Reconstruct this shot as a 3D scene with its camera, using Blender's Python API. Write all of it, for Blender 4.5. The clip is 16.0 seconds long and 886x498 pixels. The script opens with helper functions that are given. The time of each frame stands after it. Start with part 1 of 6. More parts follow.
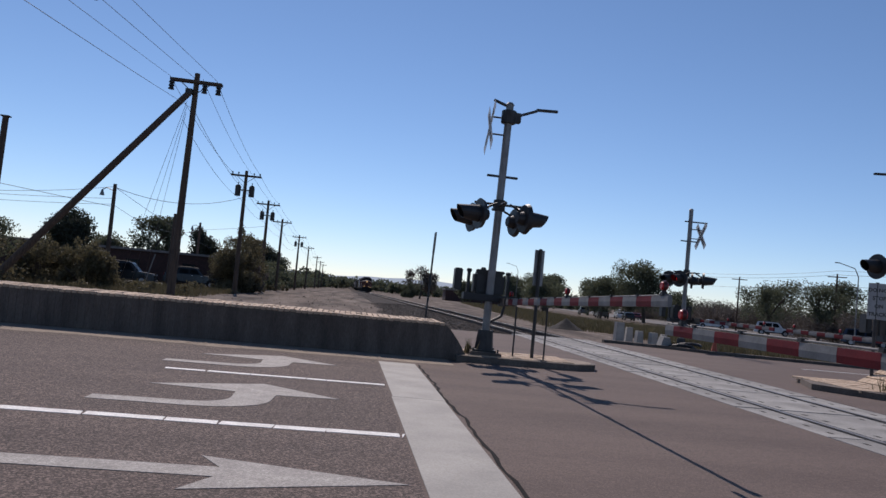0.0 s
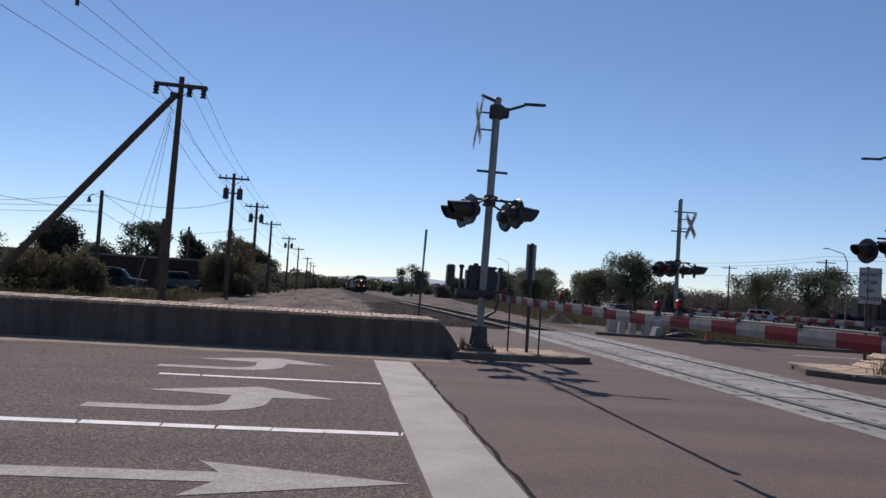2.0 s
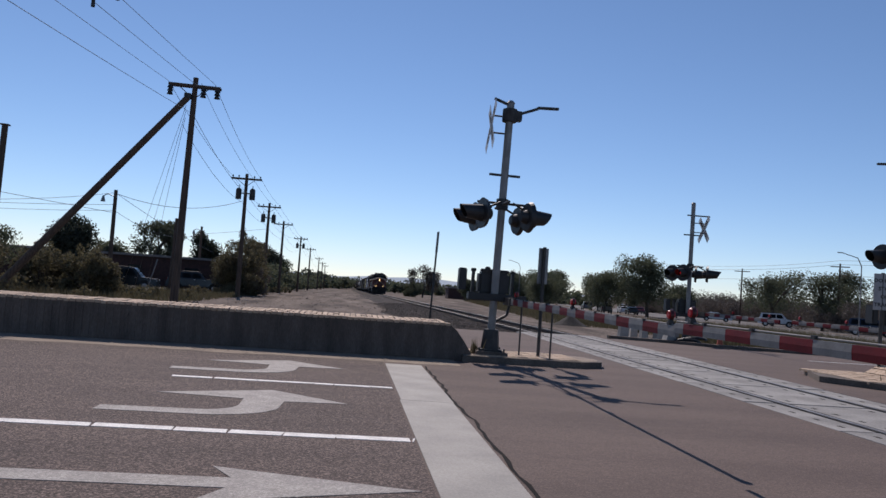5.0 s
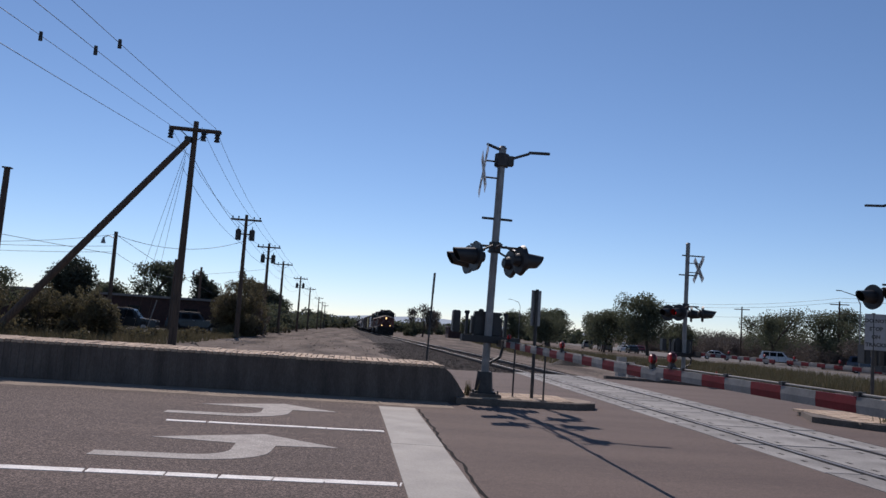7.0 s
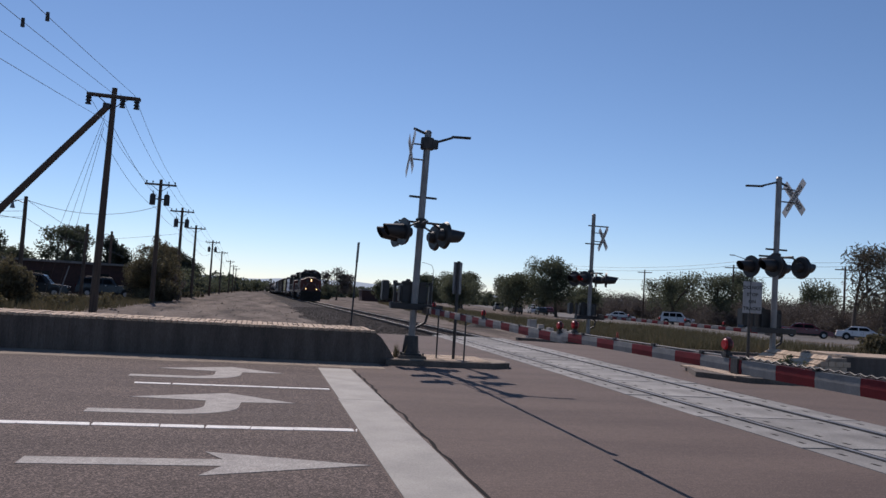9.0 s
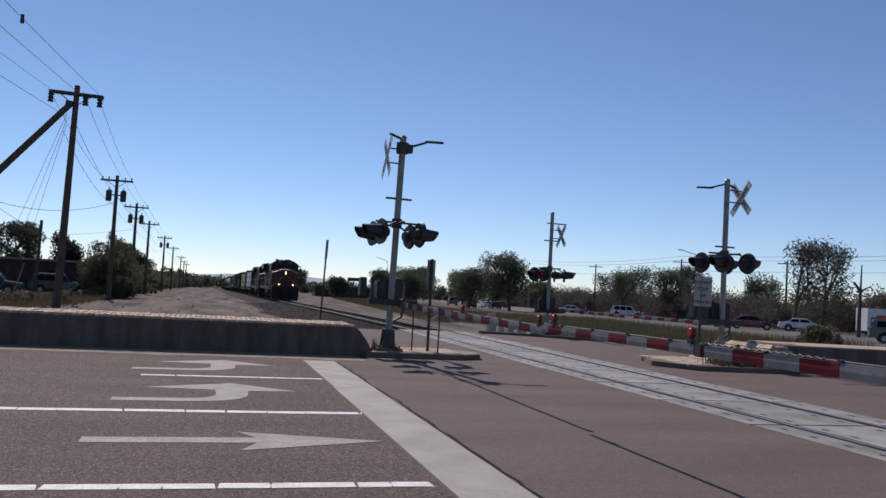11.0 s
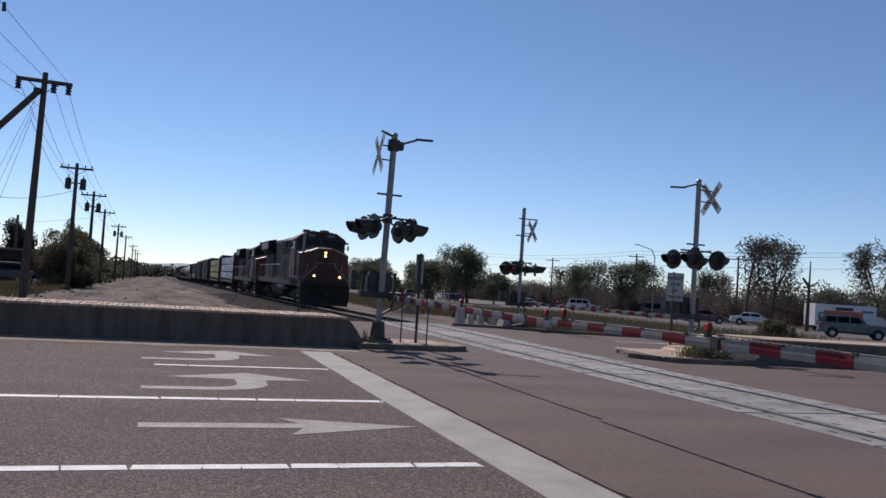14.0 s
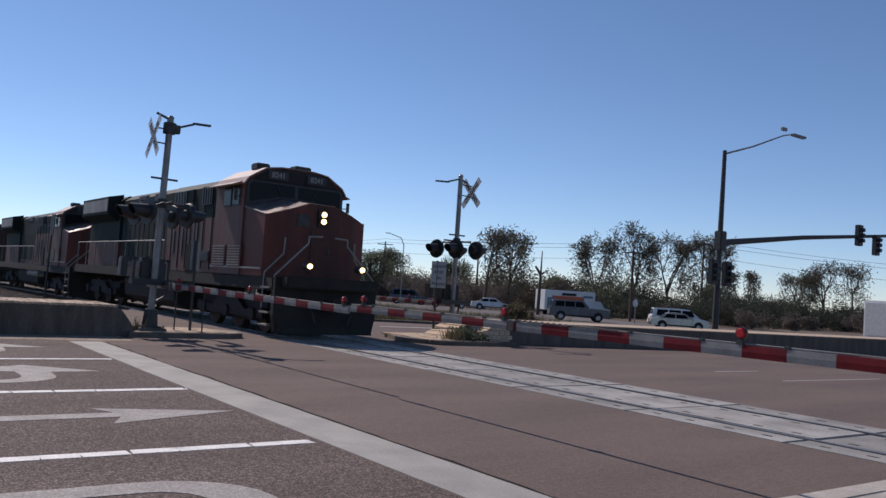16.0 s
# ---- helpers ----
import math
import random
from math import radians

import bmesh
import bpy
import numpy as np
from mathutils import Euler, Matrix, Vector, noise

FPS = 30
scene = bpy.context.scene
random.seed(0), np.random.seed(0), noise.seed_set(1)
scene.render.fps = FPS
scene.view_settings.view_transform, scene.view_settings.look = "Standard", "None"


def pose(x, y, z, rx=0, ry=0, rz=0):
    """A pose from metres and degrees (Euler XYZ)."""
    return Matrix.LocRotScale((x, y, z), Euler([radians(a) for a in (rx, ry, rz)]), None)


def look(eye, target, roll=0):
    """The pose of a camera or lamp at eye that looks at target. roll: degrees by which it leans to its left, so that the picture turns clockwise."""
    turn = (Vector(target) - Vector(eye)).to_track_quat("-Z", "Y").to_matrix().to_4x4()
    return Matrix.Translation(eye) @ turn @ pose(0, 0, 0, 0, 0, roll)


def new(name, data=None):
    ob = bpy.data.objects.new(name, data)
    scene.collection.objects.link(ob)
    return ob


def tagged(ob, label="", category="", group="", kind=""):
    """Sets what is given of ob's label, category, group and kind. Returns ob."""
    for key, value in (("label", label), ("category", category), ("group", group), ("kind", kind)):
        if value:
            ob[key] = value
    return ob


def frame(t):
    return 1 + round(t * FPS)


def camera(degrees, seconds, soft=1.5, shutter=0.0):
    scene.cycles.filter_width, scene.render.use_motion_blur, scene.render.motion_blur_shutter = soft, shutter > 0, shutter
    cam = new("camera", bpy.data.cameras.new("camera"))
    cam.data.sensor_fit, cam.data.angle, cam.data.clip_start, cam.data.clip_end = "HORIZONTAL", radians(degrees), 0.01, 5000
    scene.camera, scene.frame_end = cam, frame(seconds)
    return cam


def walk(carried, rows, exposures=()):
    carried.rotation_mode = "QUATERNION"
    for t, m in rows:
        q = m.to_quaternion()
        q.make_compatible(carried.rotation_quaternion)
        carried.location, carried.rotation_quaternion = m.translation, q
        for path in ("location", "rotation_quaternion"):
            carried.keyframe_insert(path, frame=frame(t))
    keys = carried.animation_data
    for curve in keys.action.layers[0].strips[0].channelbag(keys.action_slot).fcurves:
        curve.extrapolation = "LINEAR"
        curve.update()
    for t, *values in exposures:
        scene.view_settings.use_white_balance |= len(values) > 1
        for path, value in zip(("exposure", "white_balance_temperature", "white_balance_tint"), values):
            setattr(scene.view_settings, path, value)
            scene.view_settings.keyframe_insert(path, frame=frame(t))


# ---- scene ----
cam = camera(56.0, 16.0)

PATH = [
    (0, (-0.642, -14.063, 1.355), (-0.422, -12.077, 1.449), 5.3),
    (0.5, (-0.679, -14.019, 1.361), (-0.454, -12.035, 1.479), 4.5),
    (1, (-0.671, -14.045, 1.355), (-0.45, -12.06, 1.465), 3.3),
    (1.5, (-0.663, -14.036, 1.351), (-0.431, -12.051, 1.439), 2.8),
    (2, (-0.669, -14.017, 1.349), (-0.425, -12.034, 1.438), 3.6),
    (2.5, (-0.668, -13.987, 1.351), (-0.391, -12.008, 1.44), 3.7),
    (3, (-0.656, -14.005, 1.367), (-0.364, -12.028, 1.452), 2.6),
    (5.5, (-0.687, -14.016, 1.395), (-0.486, -12.028, 1.487), 4.0),
    (6, (-0.678, -13.996, 1.386), (-0.499, -12.007, 1.496), 2.2),
    (6.5, (-0.646, -14.009, 1.414), (-0.427, -12.028, 1.571), 2.0),
    (7, (-0.583, -14.263, 1.471), (-0.374, -12.282, 1.653), 3.8),
    (7.5, (-0.682, -14.699, 1.515), (-0.481, -12.715, 1.661), 3.0),
    (8, (-0.788, -15.111, 1.531), (-0.538, -13.131, 1.656), 3.2),
    (8.5, (-0.959, -15.477, 1.559), (-0.643, -13.505, 1.665), 3.9),
    (9, (-1.17, -15.856, 1.581), (-0.748, -13.904, 1.687), 3.5),
    (9.5, (-1.275, -16.217, 1.569), (-0.784, -14.281, 1.674), 3.6),
    (12, (-2.418, -16.921, 1.589), (-1.827, -15.013, 1.69), 2.4),
    (12.5, (-2.552, -16.902, 1.573), (-1.915, -15.01, 1.688), 2.1),
    (13, (-2.622, -16.945, 1.57), (-1.98, -15.054, 1.682), 2.5),
    (13.5, (-2.722, -17.019, 1.569), (-2.088, -15.125, 1.672), 3.0),
    (14, (-2.93, -17.171, 1.577), (-2.287, -15.279, 1.664), 3.7),
    (14.5, (-3.21, -17.235, 1.597), (-2.486, -15.372, 1.655), 3.9),
    (15, (-3.496, -17.28, 1.623), (-2.615, -15.485, 1.695), 4.1),
    (15.5, (-3.646, -17.303, 1.575), (-2.616, -15.593, 1.688), 4.8),
    (16, (-3.933, -17.395, 1.55), (-2.753, -15.783, 1.644), 3.8),
]
walk(cam, [(t, look(eye, target, roll)) for t, eye, target, roll in PATH], exposures=[(0.0, -0.04, 6300, 20), (9.5, -0.04, 6300, 20), (13.0, 0.0, 6300, 20), (14.5, 0.05, 6300, 20), (16.0, 0.1, 6300, 20)])
scene.render.film_transparent = False

# ---- world and sun ----
SUN_EL, SUN_AZ = 44.0, -8.0          # height of the sun; its heading left of straight ahead (+Y)
world = bpy.data.worlds.new("sky")
scene.world = world
world.use_nodes = True
wn = world.node_tree.nodes
sky = wn.new("ShaderNodeTexSky")
sky.sky_type = "NISHITA"
sky.sun_disc = False
sky.sun_elevation = radians(SUN_EL)
sky.sun_rotation = radians(SUN_AZ)
sky.altitude = 2500
sky.air_density, sky.dust_density, sky.ozone_density = 1.0, 0.22, 3.3
wn["Background"].inputs["Strength"].default_value = 0.096
sky_tone = wn.new("ShaderNodeHueSaturation")
sky_tone.inputs["Hue"].default_value, sky_tone.inputs["Saturation"].default_value = 0.495, 1.03
world.node_tree.links.new(sky.outputs[0], sky_tone.inputs["Color"])
world.node_tree.links.new(sky_tone.outputs[0], wn["Background"].inputs["Color"])
sun = new("sun", bpy.data.lights.new("sun", "SUN"))
sun.data.energy, sun.data.angle, sun.data.color = 3.75, radians(0.53), (1.0, 0.925, 0.81)
_az, _el = radians(SUN_AZ), radians(SUN_EL)
SUN_DIR = Vector((math.sin(_az) * math.cos(_el), math.cos(_az) * math.cos(_el), math.sin(_el)))
sun.matrix_world = look(SUN_DIR * 50, (0, 0, 0))

# ---- materials ----


def mat(name, c1, c2=None, rough=0.75, metal=0.0, scale=3.0, fine=60.0, bump=0.15, depth=0.01, piece=0.0, grain=0.25, emit=0.0, translucent=0.0, spec=0.5, stretch=None, ramp=(0.35, 0.65), sharp=0.2, chips=0.0, chip_mix=0.6):
    """Two tones mixed by broad and fine noise, with fine relief."""
    m = bpy.data.materials.new(name)
    m.use_nodes = True
    n, l = m.node_tree.nodes, m.node_tree.links
    bsdf = n["Principled BSDF"]
    c2 = c2 or tuple(c * 0.72 for c in c1)
    co = n.new("ShaderNodeTexCoord")
    vec = co.outputs["Object"]
    if stretch:
        mp = n.new("ShaderNodeMapping")
        mp.inputs["Scale"].default_value = stretch
        l.new(vec, mp.inputs["Vector"])
        vec = mp.outputs["Vector"]
    broad = n.new("ShaderNodeTexNoise")
    broad.inputs["Scale"].default_value, broad.inputs["Detail"].default_value = scale, 6
    l.new(vec, broad.inputs["Vector"])
    small = n.new("ShaderNodeTexNoise")
    small.inputs["Scale"].default_value, small.inputs["Detail"].default_value = fine, 3
    l.new(vec, small.inputs["Vector"])
    rp = n.new("ShaderNodeMapRange")
    rp.inputs["From Min"].default_value, rp.inputs["From Max"].default_value = ramp
    l.new(broad.outputs["Fac"], rp.inputs["Value"])
    mix = n.new("ShaderNodeMix")
    mix.data_type = "RGBA"
    mix.inputs["A"].default_value, mix.inputs["B"].default_value = (*c1, 1), (*c2, 1)
    l.new(rp.outputs["Result"], mix.inputs["Factor"])
    hsv = n.new("ShaderNodeHueSaturation")
    l.new(mix.outputs["Result"], hsv.inputs["Color"])
    g = n.new("ShaderNodeMapRange")
    g.inputs["From Min"].default_value, g.inputs["From Max"].default_value = 0.5 - sharp, 0.5 + sharp
    g.inputs["To Min"].default_value, g.inputs["To Max"].default_value = 1 - grain, 1 + grain
    l.new(small.outputs["Fac"], g.inputs["Value"])
    val = g.outputs["Result"]
    height = small.outputs["Fac"]
    if chips:
        # single stone chips, each with a tone of its own, a few of them pale
        vo = n.new("ShaderNodeTexVoronoi")
        vo.inputs["Scale"].default_value = chips
        l.new(co.outputs["Object"], vo.inputs["Vector"])
        sp = n.new("ShaderNodeSeparateColor")
        l.new(vo.outputs["Color"], sp.inputs["Color"])
        pw = n.new("ShaderNodeMath")
        pw.operation = "POWER"
        pw.inputs[1].default_value = 2.2
        l.new(sp.outputs["Red"], pw.inputs[0])
        cr = n.new("ShaderNodeMapRange")
        cr.inputs["To Min"].default_value, cr.inputs["To Max"].default_value = 1 - chip_mix * 0.55, 1 + chip_mix * 1.3
        l.new(pw.outputs[0], cr.inputs["Value"])
        cm = n.new("ShaderNodeMath")
        cm.operation = "MULTIPLY"
        l.new(val, cm.inputs[0])
        l.new(cr.outputs["Result"], cm.inputs[1])
        val = cm.outputs[0]
        ad = n.new("ShaderNodeMath")
        ad.operation = "SUBTRACT"
        l.new(sp.outputs["Green"], ad.inputs[0])
        l.new(vo.outputs["Distance"], ad.inputs[1])
        height = ad.outputs[0]
    if piece:
        info = n.new("ShaderNodeObjectInfo")
        pr = n.new("ShaderNodeMapRange")
        pr.inputs["To Min"].default_value, pr.inputs["To Max"].default_value = 1 - piece, 1 + piece
        l.new(info.outputs["Random"], pr.inputs["Value"])
        mul = n.new("ShaderNodeMath")
        mul.operation = "MULTIPLY"
        l.new(val, mul.inputs[0])
        l.new(pr.outputs["Result"], mul.inputs[1])
        val = mul.outputs[0]
    l.new(val, hsv.inputs["Value"])
    l.new(hsv.outputs["Color"], bsdf.inputs["Base Color"])
    bsdf.inputs["Roughness"].default_value, bsdf.inputs["Metallic"].default_value = rough, metal
    bsdf.inputs["Specular IOR Level"].default_value = spec
    if bump:
        b = n.new("ShaderNodeBump")
        b.inputs["Strength"].default_value, b.inputs["Distance"].default_value = bump, depth
        l.new(height, b.inputs["Height"])
        l.new(b.outputs["Normal"], bsdf.inputs["Normal"])
    if emit:
        bsdf.inputs["Emission Color"].default_value = (*c1, 1)
        bsdf.inputs["Emission Strength"].default_value = emit
    if translucent:
        tr = n.new("ShaderNodeBsdfTranslucent")
        l.new(hsv.outputs["Color"], tr.inputs["Color"])
        ms = n.new("ShaderNodeMixShader")
        ms.inputs["Fac"].default_value = translucent
        l.new(bsdf.outputs[0], ms.inputs[1])
        l.new(tr.outputs[0], ms.inputs[2])
        l.new(ms.outputs[0], n["Material Output"].inputs["Surface"])
    return m


M = {
    "dirt": mat("dry_dirt", (0.21, 0.17, 0.14), (0.085, 0.068, 0.056), 0.97, spec=0.1, scale=0.35, fine=9, bump=0.35, depth=0.03, grain=0.26, chips=5.0, chip_mix=0.3, stretch=(1.7, 0.22, 1.0), ramp=(0.32, 0.62)),
    "asphalt": mat("worn_chip_asphalt", (0.116, 0.085, 0.072), (0.089, 0.065, 0.056), 0.9, spec=0.3, scale=0.8, fine=30, bump=0.5, depth=0.006, grain=0.18, chips=75, chip_mix=1.0, stretch=(0.5, 1.4, 1.0)),
    "asphalt2": mat("smooth_brown_asphalt", (0.136, 0.099, 0.083), (0.104, 0.075, 0.064), 0.9, spec=0.3, scale=0.55, fine=16, bump=0.2, depth=0.003, grain=0.09, chips=95, chip_mix=0.32, stretch=(0.35, 1.5, 1.0)),
    "tar": mat("crack_sealer", (0.018, 0.016, 0.015), rough=0.92, spec=0.1, fine=30, grain=0.2),
    "road_far": mat("pale_highway_asphalt", (0.115, 0.10, 0.09), (0.09, 0.08, 0.072), 0.85, scale=0.2, fine=20),
    "paint": mat("worn_white_road_paint", (0.72, 0.70, 0.66), (0.50, 0.47, 0.44), 0.7, scale=5, fine=55, bump=0.3, grain=0.22, ramp=(0.45, 0.8)),
    "arrow": mat("grey_worn_arrow_paint", (0.31, 0.285, 0.258), (0.235, 0.213, 0.193), 0.75, scale=4, fine=55, bump=0.4, grain=0.2, chips=75, chip_mix=0.3),
    "bar": mat("stop_bar_paint", (0.33, 0.31, 0.275), (0.25, 0.235, 0.21), 0.75, scale=1.6, fine=60, bump=0.2, grain=0.14),
    "concrete": mat("pale_concrete", (0.42, 0.385, 0.34), (0.30, 0.27, 0.235), 0.9, scale=2.2, fine=40, bump=0.25, grain=0.15),
    "panel": mat("crossing_concrete", (0.30, 0.288, 0.268), (0.185, 0.176, 0.163), 0.88, scale=1.3, fine=40, bump=0.25, piece=0.16, grain=0.22),
    "slot": mat("dark_lifting_slot", (0.026, 0.023, 0.02), rough=0.95, spec=0.1, grain=0.2),
    "wall": mat("dark_streaky_retaining_concrete", (0.138, 0.11, 0.092), (0.085, 0.068, 0.058), 0.92, scale=1.1, fine=26, bump=0.4, depth=0.02, stretch=(4.0, 4.0, 0.7)),
    "brick": mat("tan_paver_brick", (0.53, 0.405, 0.29), (0.42, 0.305, 0.215), 0.9, scale=7, fine=70, bump=0.3, piece=0.16, grain=0.18),
    "mortar": mat("sandy_mortar", (0.30, 0.24, 0.18), (0.22, 0.17, 0.13), 0.95, scale=4, fine=70),
    "joint": mat("dark_sandy_joint", (0.10, 0.078, 0.06), (0.065, 0.05, 0.04), 0.95, scale=4, fine=70),
    "ballast": mat("grey_ballast_stone", (0.10, 0.086, 0.077), (0.036, 0.031, 0.028), 0.95, spec=0.1, scale=7, fine=22, bump=0.9, depth=0.05, grain=0.55, chips=14, chip_mix=0.6),
    "tie": mat("weathered_timber_tie", (0.12, 0.09, 0.07), (0.06, 0.047, 0.04), 0.9, scale=3, fine=40, stretch=(0.5, 6, 6), piece=0.2),
    "rust": mat("rusty_rail_side", (0.09, 0.05, 0.033), (0.05, 0.03, 0.022), 0.8, scale=6, fine=60),
    "rail": mat("worn_rail_head", (0.34, 0.30, 0.26), (0.23, 0.2, 0.175), 0.46, 1.0, scale=2, fine=80, bump=0.03, grain=0.1),
    "wood": mat("creosoted_pole_wood", (0.115, 0.078, 0.056), (0.06, 0.042, 0.032), 0.9, scale=4, fine=50, stretch=(5, 5, 0.35), bump=0.4),
    "galv": mat("galvanised_grey_steel", (0.25, 0.248, 0.243), (0.175, 0.173, 0.17), 0.5, 0.45, scale=4, fine=70, bump=0.06, grain=0.1),
    "steel_dark": mat("dark_weathered_steel", (0.06, 0.058, 0.056), (0.035, 0.034, 0.033), 0.6, 0.3, scale=6, fine=70, bump=0.1),
    "black": mat("matt_black_paint", (0.022, 0.022, 0.024), (0.014, 0.014, 0.015), 0.5, scale=5, fine=60, bump=0.08),
    "lens": mat("dark_red_signal_lens", (0.07, 0.010, 0.011), rough=0.35, grain=0.1),
    "lens_lit": mat("lit_red_lens", (0.8, 0.015, 0.018), rough=0.3, emit=0.4),
    # arm red and white are darkened: the arms' shaded side is in the colour
    "red": mat("gate_arm_red_shaded", (0.15, 0.014, 0.018), (0.115, 0.011, 0.015), 0.6, spec=0.15, scale=6, fine=60, bump=0.05, grain=0.12),
    "white": mat("gate_arm_white_shaded", (0.215, 0.215, 0.212), (0.165, 0.165, 0.162), 0.6, spec=0.15, scale=6, fine=60, bump=0.05, grain=0.1),
    # white sheet lowered in tone to hold the shade of a backlit sign
    "sign": mat("white_sign_sheet", (0.52, 0.52, 0.51), (0.42, 0.42, 0.41), 0.45, scale=6, fine=60, bump=0.02, grain=0.06),
    "signback": mat("aluminium_sign_back", (0.30, 0.30, 0.30), (0.22, 0.22, 0.22), 0.5, 0.5, scale=5, fine=50, bump=0.03),
    # greyer still: the rule sign's backlit face is put into its white
    "rule_sign": mat("white_sheet_backlit_grey", (0.33, 0.34, 0.345), (0.26, 0.268, 0.272), 0.5, scale=5, fine=50, bump=0.02, grain=0.08),
    "dark_gravel": mat("dark_gravel", (0.036, 0.031, 0.028), (0.022, 0.019, 0.017), 0.95, scale=3, fine=14, bump=0.6, depth=0.05, grain=0.3),
    "cone": mat("faded_orange_cone", (0.45, 0.09, 0.04), rough=0.6, bump=0, grain=0.15),
    # kerb concrete made dark all over to carry the shade of its front
    "kerb": mat("dark_kerb_shade_in_colour", (0.15, 0.12, 0.098), (0.09, 0.074, 0.062), 0.92, scale=2.0, fine=30, bump=0.3, grain=0.25),
    "gate_lens": mat("dim_red_gate_lens", (0.42, 0.012, 0.015), rough=0.35, spec=0.4, emit=0.03),
    "ink": mat("black_sign_ink", (0.02, 0.02, 0.02), rough=0.6, bump=0),
    "wire": mat("dark_wire", (0.03, 0.03, 0.032), rough=0.5, bump=0),
    "glassy": mat("dark_window_glass", (0.015, 0.018, 0.02), (0.01, 0.012, 0.014), 0.2, scale=2, bump=0, grain=0.05, spec=0.12),
    "cab_glass": mat("dark_cab_glass", (0.008, 0.009, 0.01), (0.006, 0.007, 0.008), 0.25, scale=2, bump=0, grain=0.05, spec=0.12),
    # pale, half metallic: the sun glint on the dusty nose top is painted in
    "dusty": mat("pale_dusty_nose_glint", (0.6, 0.54, 0.5), (0.42, 0.36, 0.33), 0.36, metal=0.5, scale=3, fine=30, bump=0.05),
    "rubber": mat("black_tyre_rubber", (0.02, 0.02, 0.02), rough=0.85, fine=50),
    "rim": mat("alloy_wheel", (0.45, 0.45, 0.46), rough=0.35, metal=0.8, bump=0),
    # both oranges are dirty paint darkened further, backlit shade put into the colour
    "orange": mat("faded_orange_backlit_shade", (0.135, 0.038, 0.026), (0.072, 0.026, 0.02), 0.6, spec=0.3, scale=0.7, fine=35, bump=0.06, grain=0.16, stretch=(1.6, 1.6, 0.25), ramp=(0.4, 0.6)),
    "orange_side": mat("streaked_orange_backlit_shade", (0.12, 0.045, 0.033), (0.098, 0.074, 0.066), 0.6, spec=0.3, scale=1.1, fine=26, bump=0.06, grain=0.2, stretch=(1.8, 1.8, 0.16), ramp=(0.42, 0.66)),
    # dusty orange made paler, sunlight on roof and awnings painted in
    "roof_sunlit": mat("dusty_roof_paint_sunlit", (0.27, 0.165, 0.14), (0.17, 0.105, 0.09), 0.55, spec=0.4, scale=2.0, fine=30, bump=0.05, grain=0.18),
    "green": mat("dark_green_loco_paint", (0.016, 0.024, 0.021), (0.011, 0.016, 0.014), 0.7, spec=0.15, scale=1.2, fine=35, bump=0.06, stretch=(1, 1, 0.4)),
    "loco_black": mat("grimy_black_underframe", (0.013, 0.012, 0.011), (0.026, 0.022, 0.018), 0.85, scale=2, fine=35, bump=0.2),
    "loco_grey": mat("dusty_grey_grille", (0.30, 0.265, 0.235), (0.2, 0.175, 0.155), 0.6, scale=2, fine=30, bump=0.15),
    "rail_white": mat("dull_handrail_paint", (0.27, 0.26, 0.24), rough=0.6, bump=0),
    "lamp": mat("glowing_headlight", (1.0, 0.62, 0.24), rough=0.2, emit=5.0, grain=0, bump=0),
    "wrap": mat("white_lumber_wrap", (0.56, 0.56, 0.62), (0.20, 0.20, 0.25), 0.4, scale=1.6, fine=5, bump=1.0, depth=0.2, grain=0.45, ramp=(0.42, 0.6)),
    "wrapy": mat("yellow_lumber_wrap", (0.46, 0.38, 0.14), (0.19, 0.15, 0.07), 0.5, scale=1.6, fine=5, bump=1.0, depth=0.2, grain=0.45, ramp=(0.42, 0.6)),
    "car_dark": mat("dark_brown_wagon_paint", (0.05, 0.034, 0.028), (0.03, 0.022, 0.02), 0.7, scale=1.2, fine=30, stretch=(1, 1, 0.3)),
    "car_grey": mat("pale_grey_wagon_paint", (0.32, 0.31, 0.30), (0.2, 0.19, 0.18), 0.65, scale=1.2, fine=30, stretch=(1, 1, 0.3)),
    "brickwall": mat("dark_red_building_brick", (0.075, 0.036, 0.03), (0.05, 0.026, 0.022), 0.9, scale=3, fine=60),
    "roof": mat("flat_roof_edge", (0.25, 0.22, 0.2), rough=0.8),
    "leaf": mat("green_foliage", (0.135, 0.148, 0.09), (0.09, 0.10, 0.062), 0.8, scale=0.6, fine=5, bump=0, grain=0.3, translucent=0.38),
    "leaf_dark": mat("dark_juniper_foliage", (0.06, 0.07, 0.046), (0.042, 0.05, 0.034), 0.8, scale=0.8, fine=5, bump=0, grain=0.35, translucent=0.28),
    "leaf_olive": mat("olive_dry_foliage", (0.15, 0.13, 0.07), (0.092, 0.08, 0.047), 0.75, scale=0.6, fine=5, bump=0, grain=0.35, translucent=0.38),
    "leaf_grey": mat("grey_brown_twigs", (0.17, 0.14, 0.115), (0.115, 0.094, 0.078), 0.85, scale=0.6, fine=5, bump=0, grain=0.3, translucent=0.2),
    "leaf_twig": mat("thin_autumn_foliage", (0.16, 0.142, 0.095), (0.105, 0.09, 0.068), 0.85, scale=0.6, fine=5, bump=0, grain=0.3, translucent=0.3),
    "grass": mat("dry_green_grass", (0.10, 0.092, 0.045), (0.15, 0.12, 0.066), 0.85, scale=0.5, fine=4, bump=0, grain=0.35, translucent=0.25),
    "bark": mat("grey_bark", (0.10, 0.08, 0.065), (0.06, 0.048, 0.04), 0.9, scale=5, fine=40, stretch=(4, 4, 0.5)),
    "cwhite": mat("white_car_paint", (0.70, 0.70, 0.70), (0.62, 0.62, 0.62), 0.22, scale=1, bump=0, grain=0.03),
